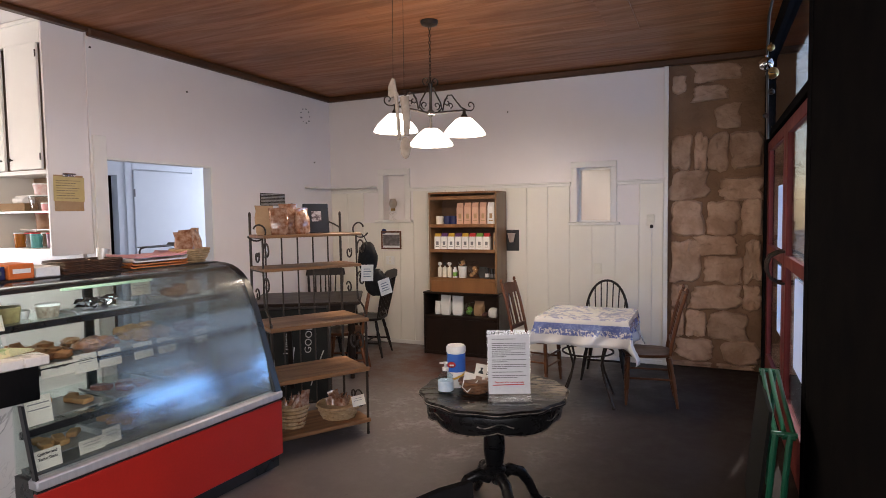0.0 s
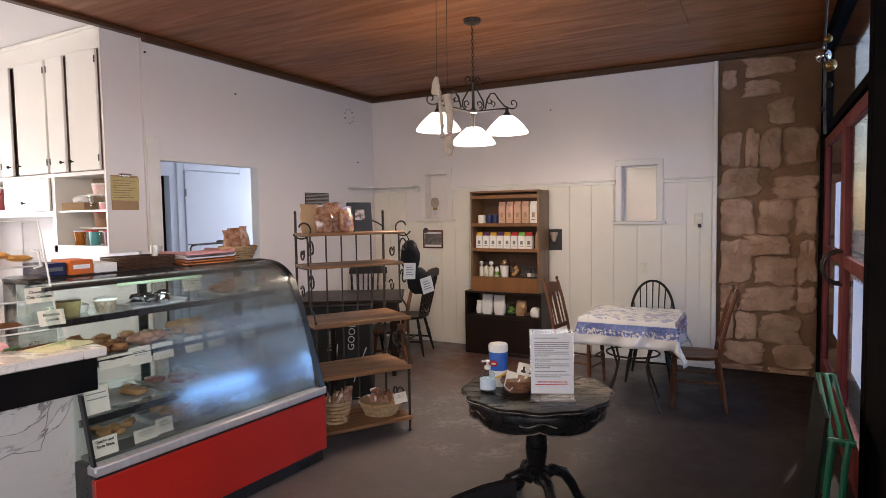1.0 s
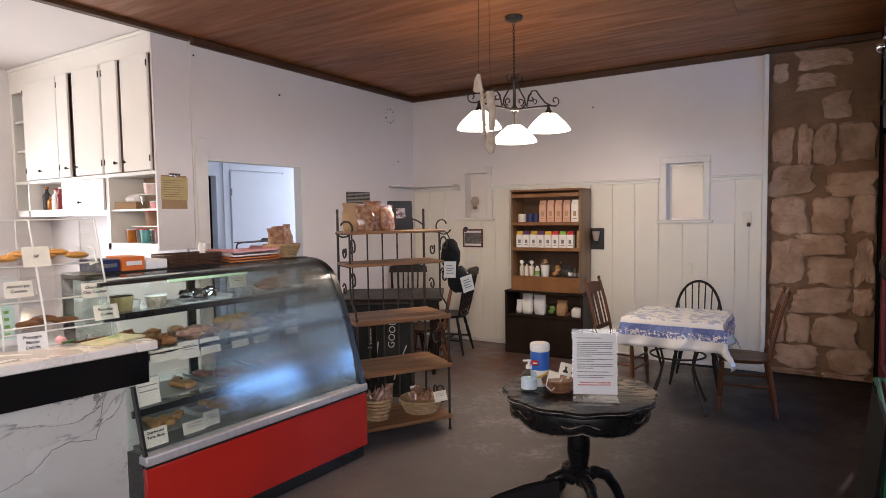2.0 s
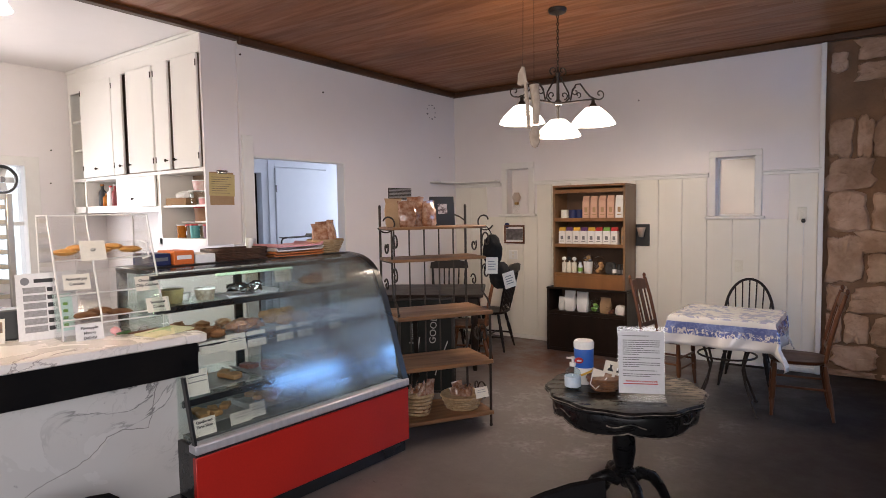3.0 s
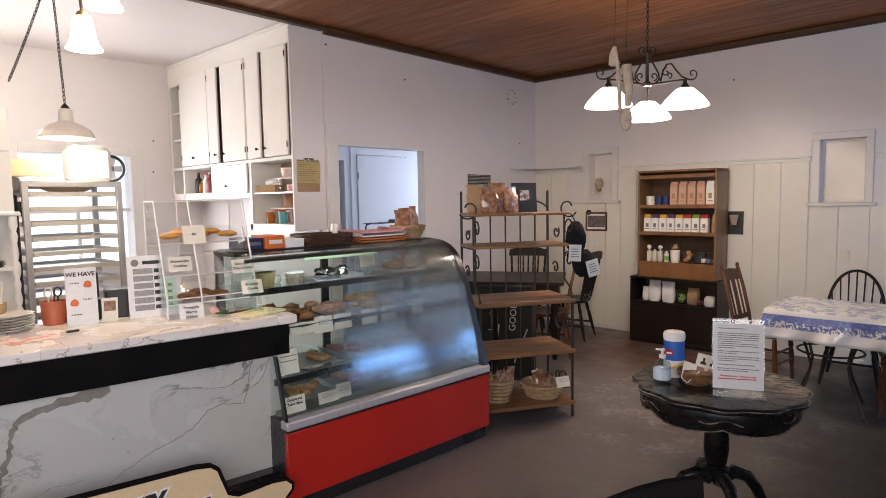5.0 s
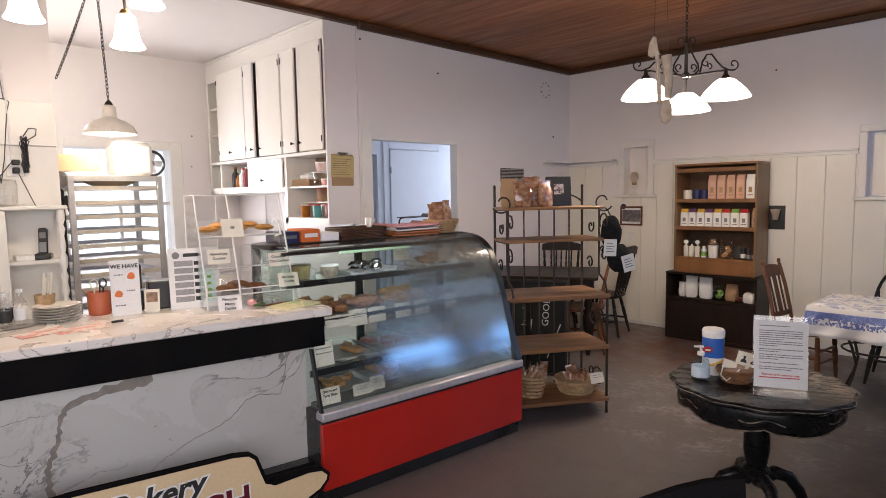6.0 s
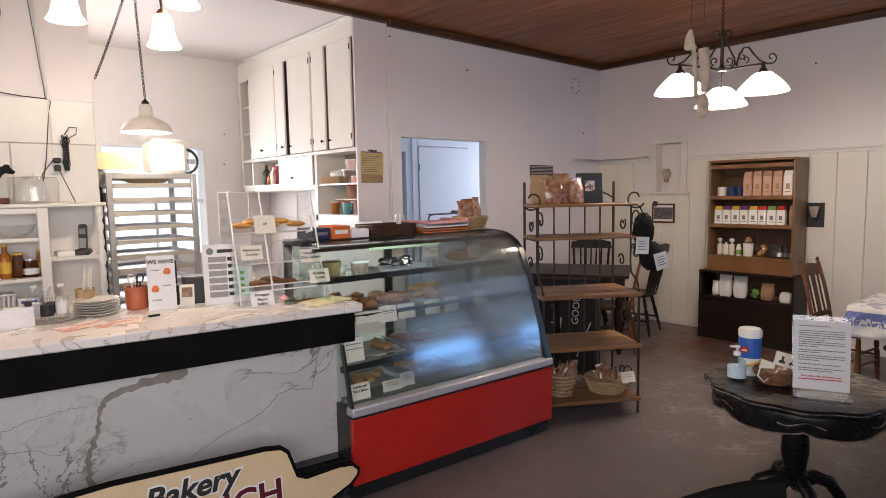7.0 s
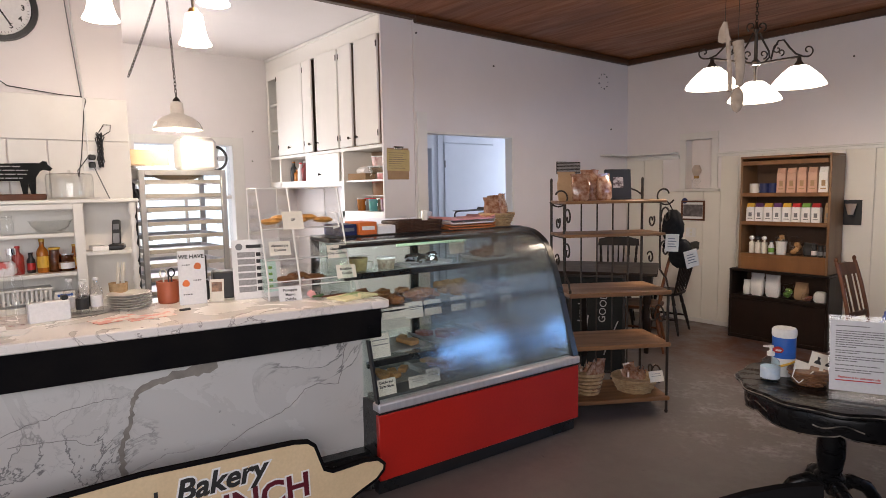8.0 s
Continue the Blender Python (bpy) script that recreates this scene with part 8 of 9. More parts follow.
outline = [(-0.25, 0.035), (-0.225, 0.035), (-0.215, 0.10), (-0.17, 0.115), (-0.16, 0.035), (-0.135, 0.035), (-0.13, 0.11), (0.05, 0.11), (0.06, 0.035), (0.082, 0.035), (0.088, 0.10), (0.10, 0.035), (0.122, 0.035),
           (0.128, 0.13), (0.15, 0.165), (0.165, 0.175), (0.20, 0.168), (0.212, 0.182), (0.19, 0.205), (0.185, 0.222), (0.165, 0.225), (0.15, 0.212), (0.12, 0.213), (-0.10, 0.205), (-0.24, 0.21), (-0.265, 0.17), (-0.262, 0.11)]
part("board", shaped(lambda b: prism(b, outline, lambda p, q, d: (p, d - 0.008, q), 0.016)), SLATE, cow, "black cow-shaped board", smooth=False)
bars(cow, -0.22, 0.10, 0.195, 4, 0.022, 0.006, -0.0082, CHALK, 9, "chalk_line")
dome = thing("cake_dome", HS @ pose(-0.09, 0.512, 1.5445), "clear glass cake dome on a plate", "dome")
part("plate", shaped(lambda b: lathe(b, [(0.07, 0), (0.15, 0.006), (0.155, 0.012), (0, 0.010)], 0, 0, 28)), DISH, dome)
part("cover", shaped(lambda b: lathe(b, [(0.124, 0.012), (0.126, 0.128), (0.119, 0.150), (0.02, 0.158), (0.018, 0.160), (0.116, 0.153), (0.123, 0.128), (0.121, 0.013)], 0, 0, 32)), DISH, dome)
part("knob", shaped(lambda b: tube(b, [(-0.03, 0, 0.158), (-0.02, 0, 0.172), (0.02, 0, 0.172), (0.03, 0, 0.158)], 0.004)), DISH, dome)

ck = thing("wall_clock", pose(XL + 0.003, 0.235, 2.665, 0, 0, 90), "round black wall clock with a white dial", "clock")
part("case", shaped(lambda b: lathe(b, [(0.20, 0), (0.205, 0.012), (0.20, 0.034), (0.172, 0.036), (0.1695, 0.005)], 0, 0, 48, None, pose(0, 0, 0, 90))), PLASTIC_BLACK, ck)
part("dial", shaped(lambda b: lathe(b, [(0.168, 0.010), (0.168, 0.018), (0, 0.019)], 0, 0, 40, None, pose(0, 0, 0, 90))), PAPER, ck, "white dial")
for k in range(60):
    if k % 5:
        a = 2 * math.pi * k / 60
        part("minute_mark", shaped(lambda b: box(b, -0.001, 0.001, -0.0212, -0.0195, 0.150, 0.160, m=pose(0, 0, 0, 0, -math.degrees(a)))), INK, ck, smooth=False)
for k in range(1, 13):
    a = 2 * math.pi * k / 12
    lettering(str(k), 0.042, INK, ck, pose(0.128 * math.sin(a), -0.0202, 0.128 * math.cos(a) - 0.014, 90), "numeral", 0.0008, align="CENTER")
part("hour_pointer", shaped(lambda b: box(b, -0.005, 0.005, -0.024, -0.0215, -0.01, 0.08, m=pose(0, 0, 0, 0, -50))), INK, ck, smooth=False)
part("minute_pointer", shaped(lambda b: box(b, -0.004, 0.004, -0.0265, -0.0245, -0.02, 0.12, m=pose(0, 0, 0, 0, -210))), INK, ck, smooth=False)


def plate_on(m, label, w=0.07, h=0.115, slots=2, name="wall_outlet", material=None):
    ob = thing(name, m, label, "outlet", "wall plates")
    part("plate", shaped(lambda b: box(b, -w / 2, w / 2, -0.006, 0, 0, h, 0.002)), material or PLASTIC_WHITE, ob)
    for k in range(slots):
        part("socket", shaped(lambda b: box(b, -0.014, 0.014, -0.009, -0.006, h * (0.16 + 0.42 * k), h * (0.16 + 0.42 * k) + 0.028, 0.003)), CREAM_CARD, ob)
    return ob


po = plate_on(pose(XL + 0.0145, 0.655, 1.72, 0, 0, 90), "white wall outlet with plugs and cables", 0.09, 0.125, 2)
part("plug", shaped(lambda b: box(b, -0.018, 0.018, -0.05, -0.009, 0.018, 0.055, 0.006)), PLASTIC_BLACK, po, "black plug")
part("plug", shaped(lambda b: box(b, -0.02, 0.02, -0.055, -0.009, 0.068, 0.10, 0.006)), PLASTIC_BLACK, po, "black plug")
rnd = random.Random(8)
coil = [Vector((0.045 + 0.02 * math.sin(k * 1.9) + 0.012 * rnd.random(), -0.03 + 0.015 * math.cos(k * 2.3), 0.02 + 0.22 * (0.5 + 0.5 * math.sin(k * 0.83)))) for k in range(46)]
part("cable", shaped(lambda b: tube(b, coil, 0.0032, 5)), PLASTIC_BLACK, po, "bunched black cable")
part("cable", shaped(lambda b: tube(b, [(0.05, -0.02, 0.24), (0.08, -0.02, 0.29), (0.12, -0.02, 0.29), (0.115, -0.02, 0.25), (0.07, -0.02, 0.22)], 0.003, 5)), PLASTIC_BLACK, po)
part("cable", shaped(lambda b: tube(b, [(0, -0.05, 0.04), (0.03, -0.05, -0.04), (0.06, -0.07, -0.13), (0.075, -0.10, -0.182)], 0.003, 5)), PLASTIC_BLACK, po)
part("cable", shaped(lambda b: tube(b, [(-0.02, -0.03, 0.085), (-0.08, -0.02, 0.0), (-0.075, -0.015, -0.04), (-0.05, -0.01, 0.10), (-0.02, -0.012, 0.38), (-0.005, -0.012, 0.44), (-0.02, -0.010, 0.455), (-0.15, -0.008, 0.462), (-0.40, -0.008, 0.49), (-0.62, -0.008, 0.66)], 0.003, 5)), PLASTIC_BLACK, po, "black cable run along the board")
part("conduit", shaped(lambda b: tube(b, [(-0.015, -0.012, 0.10), (-0.02, -0.010, 0.5), (-0.055, -0.008, 0.95), (-0.075, -0.008, 1.36)], 0.005, 6)), PLASTIC_WHITE, po, "white painted conduit")
part("conduit", shaped(lambda b: tube(b, [(-0.03, -0.012, 0.45), (-0.075, -0.008, 0.95), (-0.11, -0.008, 1.36)], 0.003, 6)), GREY_INK, po)

# ---- on the counter ----
mn = thing("menu_stand", on_counter(-0.561, 0.45, -7), "white printed menu in a clear upright stand", "menu")
lm = pose(0, 0, 0, -7)
part("panel", shaped(lambda b: box(b, -0.122, 0.122, -0.002, 0.002, 0.0, 0.315, m=lm)), PAPER, mn, "white menu board", smooth=False)
part("foot", shaped(lambda b: box(b, -0.122, 0.122, -0.02, 0.07, 0, 0.003)), ACRYLIC, mn, smooth=False)
part("header_bar", shaped(lambda b: box(b, -0.05, 0.055, -0.0032, -0.0022, 0.270, 0.288, m=lm)), INK, mn, "black header bar", smooth=False)
part("roundel", shaped(lambda b: lathe(b, [(0.018, 0.0022), (0.018, 0.0032), (0, 0.0033)], 0, 0, 20, None, lm @ pose(-0.085, 0, 0.279, 90))), GREY_INK, mn, smooth=False)
for k in range(6):
    part("menu_block", shaped(lambda b: box(b, -0.095, -0.005, -0.0030, -0.0022, 0.222 - 0.037 * k, 0.250 - 0.037 * k, m=lm)), mat("menu_grey", (0.36, 0.35, 0.35), (0.26, 0.25, 0.25), 90, 0.7) if k == 0 else bpy.data.materials["menu_grey"], mn, smooth=False)
    part("menu_picture", shaped(lambda b: box(b, 0.0, 0.022, -0.0031, -0.0022, 0.226 - 0.037 * k, 0.246 - 0.037 * k, m=lm)), INK, mn, smooth=False)
part("slip", shaped(lambda b: box(b, 0.030, 0.108, -0.0046, -0.0034, 0.025, 0.205, m=lm @ pose(0, 0, 0, 0, -3))), mat("mint_paper", (0.62, 0.82, 0.74), (0.56, 0.76, 0.68), 8, 0.6), mn, "pale green slip over the menu", smooth=False)
part("slip", shaped(lambda b: box(b, 0.026, 0.100, -0.0046, -0.0034, 0.225, 0.300, m=lm)), PAPER, mn, "pale blue slip over the menu", smooth=False)
part("slip_mark", shaped(*[(lambda b, k=k: box(b, 0.060, 0.080, -0.0056, -0.0047, 0.05 + 0.034 * k, 0.064 + 0.034 * k, m=lm)) for k in range(4)]), LEAF_GREEN, mn, smooth=False)

wh_ = thing("drinks_sign", on_counter(-0.882, 0.47, -4), "white card in a stand listing drinks", "sign")
lm = pose(0, 0, 0, -5)
part("card", shaped(lambda b: box(b, -0.065, 0.065, -0.001, 0.001, 0.0, 0.275, m=lm)), PAPER, wh_, smooth=False)
part("foot", shaped(lambda b: box(b, -0.065, 0.065, -0.02, 0.07, 0, 0.003)), ACRYLIC, wh_, smooth=False)
lettering("WE HAVE", 0.028, INK, wh_, lm @ pose(0, -0.0014, 0.235, 90), align="CENTER", bold=0.0008)
for k, z in enumerate((0.205, 0.125, 0.055)):
    bars(wh_, -0.045 if k != 1 else 0.005, 0.0 if k != 1 else 0.05, z, 3 if k < 2 else 1, 0.013, 0.006, -0.019 if False else -0.0012 + z * 0.0875, INK, 30 + k)
for x, z in ((0.028, 0.190), (-0.03, 0.105)):
    part("picture", shaped(lambda b: blob(b, (x, -0.001 + z * 0.0875, z), 0.018, 0.0015, 0.022, 3, 0.25)), ORANGE, wh_, "small orange drawing")

GOLDEN = mat("golden_pastry", (0.74, 0.40, 0.11), (0.58, 0.27, 0.06), 24, 0.5, bump=0.6, bscale=60)
bar_ = thing("pastry_bin", on_counter(-0.32, 0.48, 0), "clear acrylic pastry bin with sloping trays", "display bin")
bw, bd, bh = 0.225, 0.19, 0.585
side = [(-bd, 0.0), (bd, 0.0), (bd, bh), (-bd + 0.17, bh), (-bd, 0.10)]
for x in (-bw, -0.06, bw - 0.004):
    part("side_sheet", shaped(lambda b: prism(b, side, lambda p, q, d: (x + d, p, q), 0.004)), ACRYLIC, bar_, smooth=False)
part("front_sheet", shaped(lambda b: prism(b, [(-bd, 0.10), (-bd + 0.17, bh), (-bd + 0.174, bh), (-bd + 0.004, 0.10)], lambda p, q, d: (-bw + d, p - 0.001, q), 2 * bw)), ACRYLIC, bar_, smooth=False)
part("top_sheet", shaped(lambda b: box(b, -bw, bw, -bd + 0.17, bd, bh, bh + 0.004)), ACRYLIC, bar_, smooth=False)
part("base_sheet", shaped(lambda b: box(b, -bw, bw, -bd, bd, 0, 0.004)), ACRYLIC, bar_, smooth=False)
for x in (-bw, -0.06, bw):
    part("edge_strip", shaped(lambda b: rod(b, (x, -bd, 0.10), (x, -bd + 0.17, bh), 0.0045), lambda b: rod(b, (x, -bd + 0.17, bh), (x, bd, bh), 0.003), lambda b: rod(b, (x, bd, 0.004), (x, bd, bh), 0.0035), lambda b: rod(b, (x, -bd, 0.004), (x, -bd, 0.10), 0.004)), PLASTIC_WHITE, bar_, "bright polished edge")
for y_, z_ in ((-bd + 0.17, bh), (bd, bh), (-bd, 0.10), (bd, 0.30)):
    part("edge_strip", shaped(lambda b: rod(b, (-bw, y_, z_), (bw, y_, z_), 0.003)), PLASTIC_WHITE, bar_, "bright polished edge")
part("handle", shaped(lambda b: tube(b, [(0.17, -bd + 0.09, 0.36), (0.185, -bd + 0.05, 0.37), (0.185, -bd + 0.07, 0.44), (0.17, -bd + 0.115, 0.45)], 0.005)), PLASTIC_WHITE, bar_, "white pull handle")
for i, (z, food) in enumerate(((0.10, BREAD), (0.24, COOKIE), (0.40, COOKIE))):
    y0 = -bd + 0.02 + 0.36 * max(0.0, z - 0.10)
    sh = part("tray_sheet", shaped(lambda b: prism(b, [(y0, z - 0.04), (bd, z + 0.04), (bd, z + 0.044), (y0, z - 0.036)], lambda p, q, d: (-bw + 0.004 + d, p, q), 2 * bw - 0.008)), ACRYLIC, bar_, "sloping acrylic tray", smooth=False)
    part("tray_lip", shaped(lambda b: rod(b, (-bw + 0.004, y0, z - 0.032), (bw - 0.004, y0, z - 0.032), 0.004)), PLASTIC_WHITE, sh)
    for k in range((3, 0, 5)[i]):
        yy = y0 + 0.08 + 0.05 * (k % 2)
        part("cookie", shaped(lambda b: blob(b, (-0.15 + 0.075 * k + 0.05 * (i == 0), yy, z - 0.03 + (yy - y0) * 0.08 / (bd - y0) + 0.010), 0.055, 0.060, 0.017, k, 0.22, 14, 6)), food if i == 0 else GOLDEN, sh, "flat round cookie")
for m, wds, w, h in ((on_counter(-0.44, 0.262, -6), ("Pineapple", "Mango", "Delight"), 0.115, 0.075),):
    card(m, w, h, wds, PAPER, 16, label="white hand-lettered card by the pastry bin", size=0.019)
for x, z, wds in ((0.165, 0.20, ("Chocolate", "Chip Cookies")), (0.20, 0.09, ("Breakfast", "Cookie")), (-0.145, 0.235, ("Almond Joy", "Cookies")), (-0.055, 0.365, ("GF",))):
    t = part("bin_card", shaped(lambda b: box(b, -0.056, 0.056, -0.0012, 0, 0, 0.075 if len(wds) > 1 else 0.10, m=pose(x, -bd + 0.36 * (z - 0.10) - 0.012, z, -19))), CREAM_CARD, bar_, "cream card taped to the bin", smooth=False)
    for i, s_ in enumerate(wds):
        lettering(s_, 0.019, INK, bar_, pose(x, -bd + 0.36 * (z - 0.10) - 0.012, z, -19) @ pose(0, -0.0016, 0.046 - 0.024 * i, 90), align="CENTER", bold=0.0004)

pad = thing("notepad", on_counter(-0.135, 0.17, 20), "pad of pale yellow order sheets", "notepad")
part("sheets", shaped(lambda b: box(b, -0.115, 0.115, -0.075, 0.075, 0, 0.010, 0.002)), mat("pale_yellow_paper", (0.76, 0.70, 0.44), (0.72, 0.66, 0.40), 8, 0.7), pad, smooth=False)
part("top_sheet", shaped(lambda b: box(b, -0.11, 0.11, -0.07, 0.07, 0.0102, 0.0112, m=pose(0, 0, 0, 0, 0, 6))), bpy.data.materials["pale_yellow_paper"], pad, smooth=False)
part("printed_line", shaped(lambda b: box(b, -0.08, 0.06, 0.02, 0.026, 0.0113, 0.0119), lambda b: box(b, -0.04, 0.09, 0.038, 0.043, 0.0113, 0.0119)), LEAF_GREEN, pad, smooth=False)
rose = thing("paper_rose", on_counter(-0.33, 0.235, 30), "small pink rose with green leaves lying on the counter", "flower")
part("bloom", shaped(lambda b: blob(b, (0, 0.01, 0.028), 0.022, 0.022, 0.020, 5, 0.5)), PINK, rose)
for k in range(4):
    part("leaf", shaped(lambda b: blob(b, (0.02 * math.cos(k * 1.7) + 0.02, 0.02 * math.sin(k * 1.7) - 0.01, 0.012 + 0.003 * k), 0.024, 0.013, 0.006, k, 0.3)), mat("rose_leaf", (0.05, 0.13, 0.03), (0.03, 0.08, 0.02), 20, 0.5) if k == 0 else bpy.data.materials["rose_leaf"], rose)
cbp = thing("clipboard_small", on_counter(-0.20, 0.275, 10), "dark clipboard lying on the counter", "clipboard")
part("backing", shaped(lambda b: box(b, -0.08, 0.08, -0.012, 0.012, 0, 0.008, 0.002)), CHAIR_WOOD, cbp)
part("clip", shaped(lambda b: tube(b, [(-0.025, 0, 0.008), (-0.015, 0, 0.026), (0.015, 0, 0.026), (0.025, 0, 0.008)], 0.003)), CHROME, cbp)

for i in range(6):
    ob = tagged(part("plate", shaped(lambda b: lathe(b, [(0.055, 0), (0.06, 0.003), (0.095, 0.012), (0.102, 0.016), (0.098, 0.017), (0.06, 0.007), (0, 0.006)], 0, 0, 28)), CERAMIC, None), "cream stoneware plate in a stack on the counter", "plate", "stacked plates")
    ob.matrix_world = on_counter(-1.168, 0.555, 9 * i, 1.0005 + 0.0125 * i)
pot = thing("utensil_pot", on_counter(-0.985, 0.60), "orange ceramic pot holding scissors and pens", "pot")
part("pot", shaped(lambda b: lathe(b, [(0.045, 0), (0.05, 0.004), (0.054, 0.045), (0.052, 0.05), (0.056, 0.10), (0.056, 0.115), (0.050, 0.115), (0.046, 0.01), (0, 0.008)], 0, 0, 24)), TERRACOTTA, pot)
for x, y, k in ((-0.02, 0.0, 0), (0.02, 0.01, 1)):
    part("scissors_loop", shaped(lambda b: tube(b, [(x + 0.016 * math.cos(a), y, 0.155 + 0.022 * math.sin(a)) for a in [0.7 * j for j in range(10)]], 0.004), lambda b: rod(b, (x, y, 0.02), (x, y, 0.135), 0.004)), (CREAM_CARD, PLASTIC_BLACK)[k], pot)
part("pen", shaped(lambda b: rod(b, (0.0, 0.02, 0.012), (0.01, 0.035, 0.165), 0.004)), PLASTIC_BLACK, pot)
pos_ = thing("card_terminal", on_counter(-0.845, 0.60, 10), "black card terminal and till box", "terminal")
part("body", shaped(lambda b: box(b, -0.06, 0.05, -0.05, 0.05, 0, 0.105, 0.006)), PLASTIC_BLACK, pos_)
part("screen", shaped(lambda b: box(b, -0.015, 0.06, 0.0, 0.035, 0.105, 0.235, 0.006)), PLASTIC_BLACK, pos_)
prn = thing("receipt_printer", on_counter(-0.69, 0.605, -4), "low black receipt printer", "printer")
part("body", shaped(lambda b: box(b, -0.075, 0.075, -0.06, 0.06, 0, 0.145, 0.008)), PLASTIC_BLACK, prn)
pcd = thing("picture_card", on_counter(-0.765, 0.49, -18), "small tan picture card on the counter", "card")
part("card", shaped(lambda b: box(b, -0.035, 0.035, 0, 0.0015, 0.0, 0.115, m=pose(0, 0, 0, -10))), CREAM_CARD, pcd, smooth=False)
part("picture", shaped(lambda b: box(b, -0.026, 0.026, -0.0012, -0.0002, 0.05, 0.10, m=pose(0, 0, 0, -10))), mat("tan_picture", (0.45, 0.25, 0.14), (0.08, 0.05, 0.04), 40, 0.5), pcd, smooth=False)
part("foot", shaped(lambda b: prism(b, [(0.002, 0), (0.05, 0), (0.012, 0.06)], lambda p, q, d: (-0.005 + d, p, q), 0.01)), CREAM_CARD, pcd, smooth=False)
tray = thing("round_tray", on_counter(-1.37, 0.56), "round metal tray on the counter", "tray")
part("tray", shaped(lambda b: lathe(b, [(0.12, 0), (0.135, 0.006), (0.13, 0.006), (0.118, 0.003), (0, 0.003)], 0, 0, 28)), STEEL, tray)
for i, (x, y) in enumerate(((-0.05, 0.0), (0.01, 0.03), (0.06, -0.02), (0.0, -0.05))):
    bottle(on_counter(-1.37 + x, 0.56 + y, 0, 1.0040), 0.027, 0.165 - 0.012 * (i % 2), FILM, PLASTIC_WHITE, "clear bottle with a dark printed label on a tray", 0.4, "water_bottle", "bottles on the tray", INK if i % 2 else PAPER)
cup_ = thing("straw_cup", on_counter(-1.21, 0.655, 0, 1.0005), "glass of wooden stirrers and straws", "cup")
part("cup", shaped(lambda b: lathe(b, [(0.035, 0), (0.045, 0.12), (0.042, 0.12), (0.032, 0.006), (0, 0.005)], 0, 0, 18)), WICKER, cup_)
for k in range(9):
    a = 0.7 * k
    part("stirrer", shaped(lambda b: box(b, -0.005, 0.005, -0.001, 0.001, 0.008, 0.20 + 0.012 * (k % 3), m=pose(0.016 * math.cos(a), 0.016 * math.sin(a), 0, 5 * math.sin(a), 5 * math.cos(a), 40 * k))), CREAM_CARD, cup_, smooth=False)
for i, (x, y, r, col) in enumerate(((-1.10, 0.26, 12, mat("printed_leaflet", (0.72, 0.30, 0.24), (0.78, 0.70, 0.64), 18, 0.4, contrast=(0.46, 0.54))), (-1.24, 0.27, 22, bpy.data.materials["printed_leaflet"]), (-1.66, 0.23, -12, PAPER), (-1.75, 0.30, 8, PAPER))):
    ob = tagged(part("leaflet", shaped(lambda b: box(b, -0.10, 0.10, -0.06, 0.06, 0, 0.0015 + 0.001 * i)), col, None, smooth=False), "colourful printed leaflet lying on the counter" if i < 2 else "white printed leaflet lying on the counter", "leaflet", "leaflets")
    ob.matrix_world = on_counter(x, y, r, 1.0005 + 0.0018 * (i % 2))
pen = tagged(part("marker_pen", shaped(lambda b: rod(b, (-0.02, 0, 0.006), (0.03, 0.0, 0.006), 0.006)), PLASTIC_BLACK, None), "short black marker lying on the counter", "pen")
pen.matrix_world = on_counter(-0.95, 0.31, 10)
bottle(on_counter(-1.62, 0.40), 0.036, 0.34, DISH, CHROME, "tall clear glass bottle on the counter", 0.45, "glass_bottle", "")
nb = thing("napkin_card", on_counter(-1.50, 0.43, 12), "white napkin box on the counter", "box")
part("box", shaped(lambda b: box(b, -0.08, 0.08, -0.03, 0.03, 0, 0.09, 0.003)), PAPER, nb, smooth=False)
part("slot", shaped(lambda b: box(b, 0.05, 0.075, -0.02, 0.02, 0.09, 0.11, 0.003)), PLASTIC_BLACK, nb)

# ---- bakery sign board standing before the counter ----
bs = thing("bakery_sign", CP @ pose(0, -0.24, 0), "cream cut-out wooden sign with black edge and painted words", "sign")
OUT = [(-1.75, 0.0), (-1.75, 0.40), (-1.71, 0.445), (-1.2, 0.475), (-0.60, 0.462), (-0.53, 0.450), (-0.495, 0.42), (-0.475, 0.36), (-0.455, 0.300), (-0.42, 0.284), (-0.36, 0.288), (-0.26, 0.295), (-0.19, 0.285), (-0.155, 0.25), (-0.16, 0.215), (-0.20, 0.175), (-0.29, 0.135), (-0.38, 0.09), (-0.41, 0.0)]


def inset(pts, d):
    cx, cz = -0.95, 0.2
    out = []
    n = len(pts)
    for i, (x, z) in enumerate(pts):
        a, c = Vector(pts[i - 1]), Vector(pts[(i + 1) % n])
        t = (c - a).normalized()
        out.append((x + t.y * d, z - t.x * d))
    return out


part("board", shaped(lambda b: prism(b, OUT, lambda p, q, d: (p, d, q), 0.02)), BLACK_PAINT, bs, "black-edged board")
part("face", shaped(lambda b: prism(b, inset(OUT, 0.016), lambda p, q, d: (p, d - 0.003, max(q, 0.012)), 0.0025)), SIGN_CREAM, bs, "cream painted face", smooth=False)
part("strut", shaped(lambda b: prism(b, [(0.021, 0.0), (0.15, 0.0), (0.021, 0.30)], lambda p, q, d: (-1.2 + d, p, q), 0.02)), EBONY, bs, smooth=False)
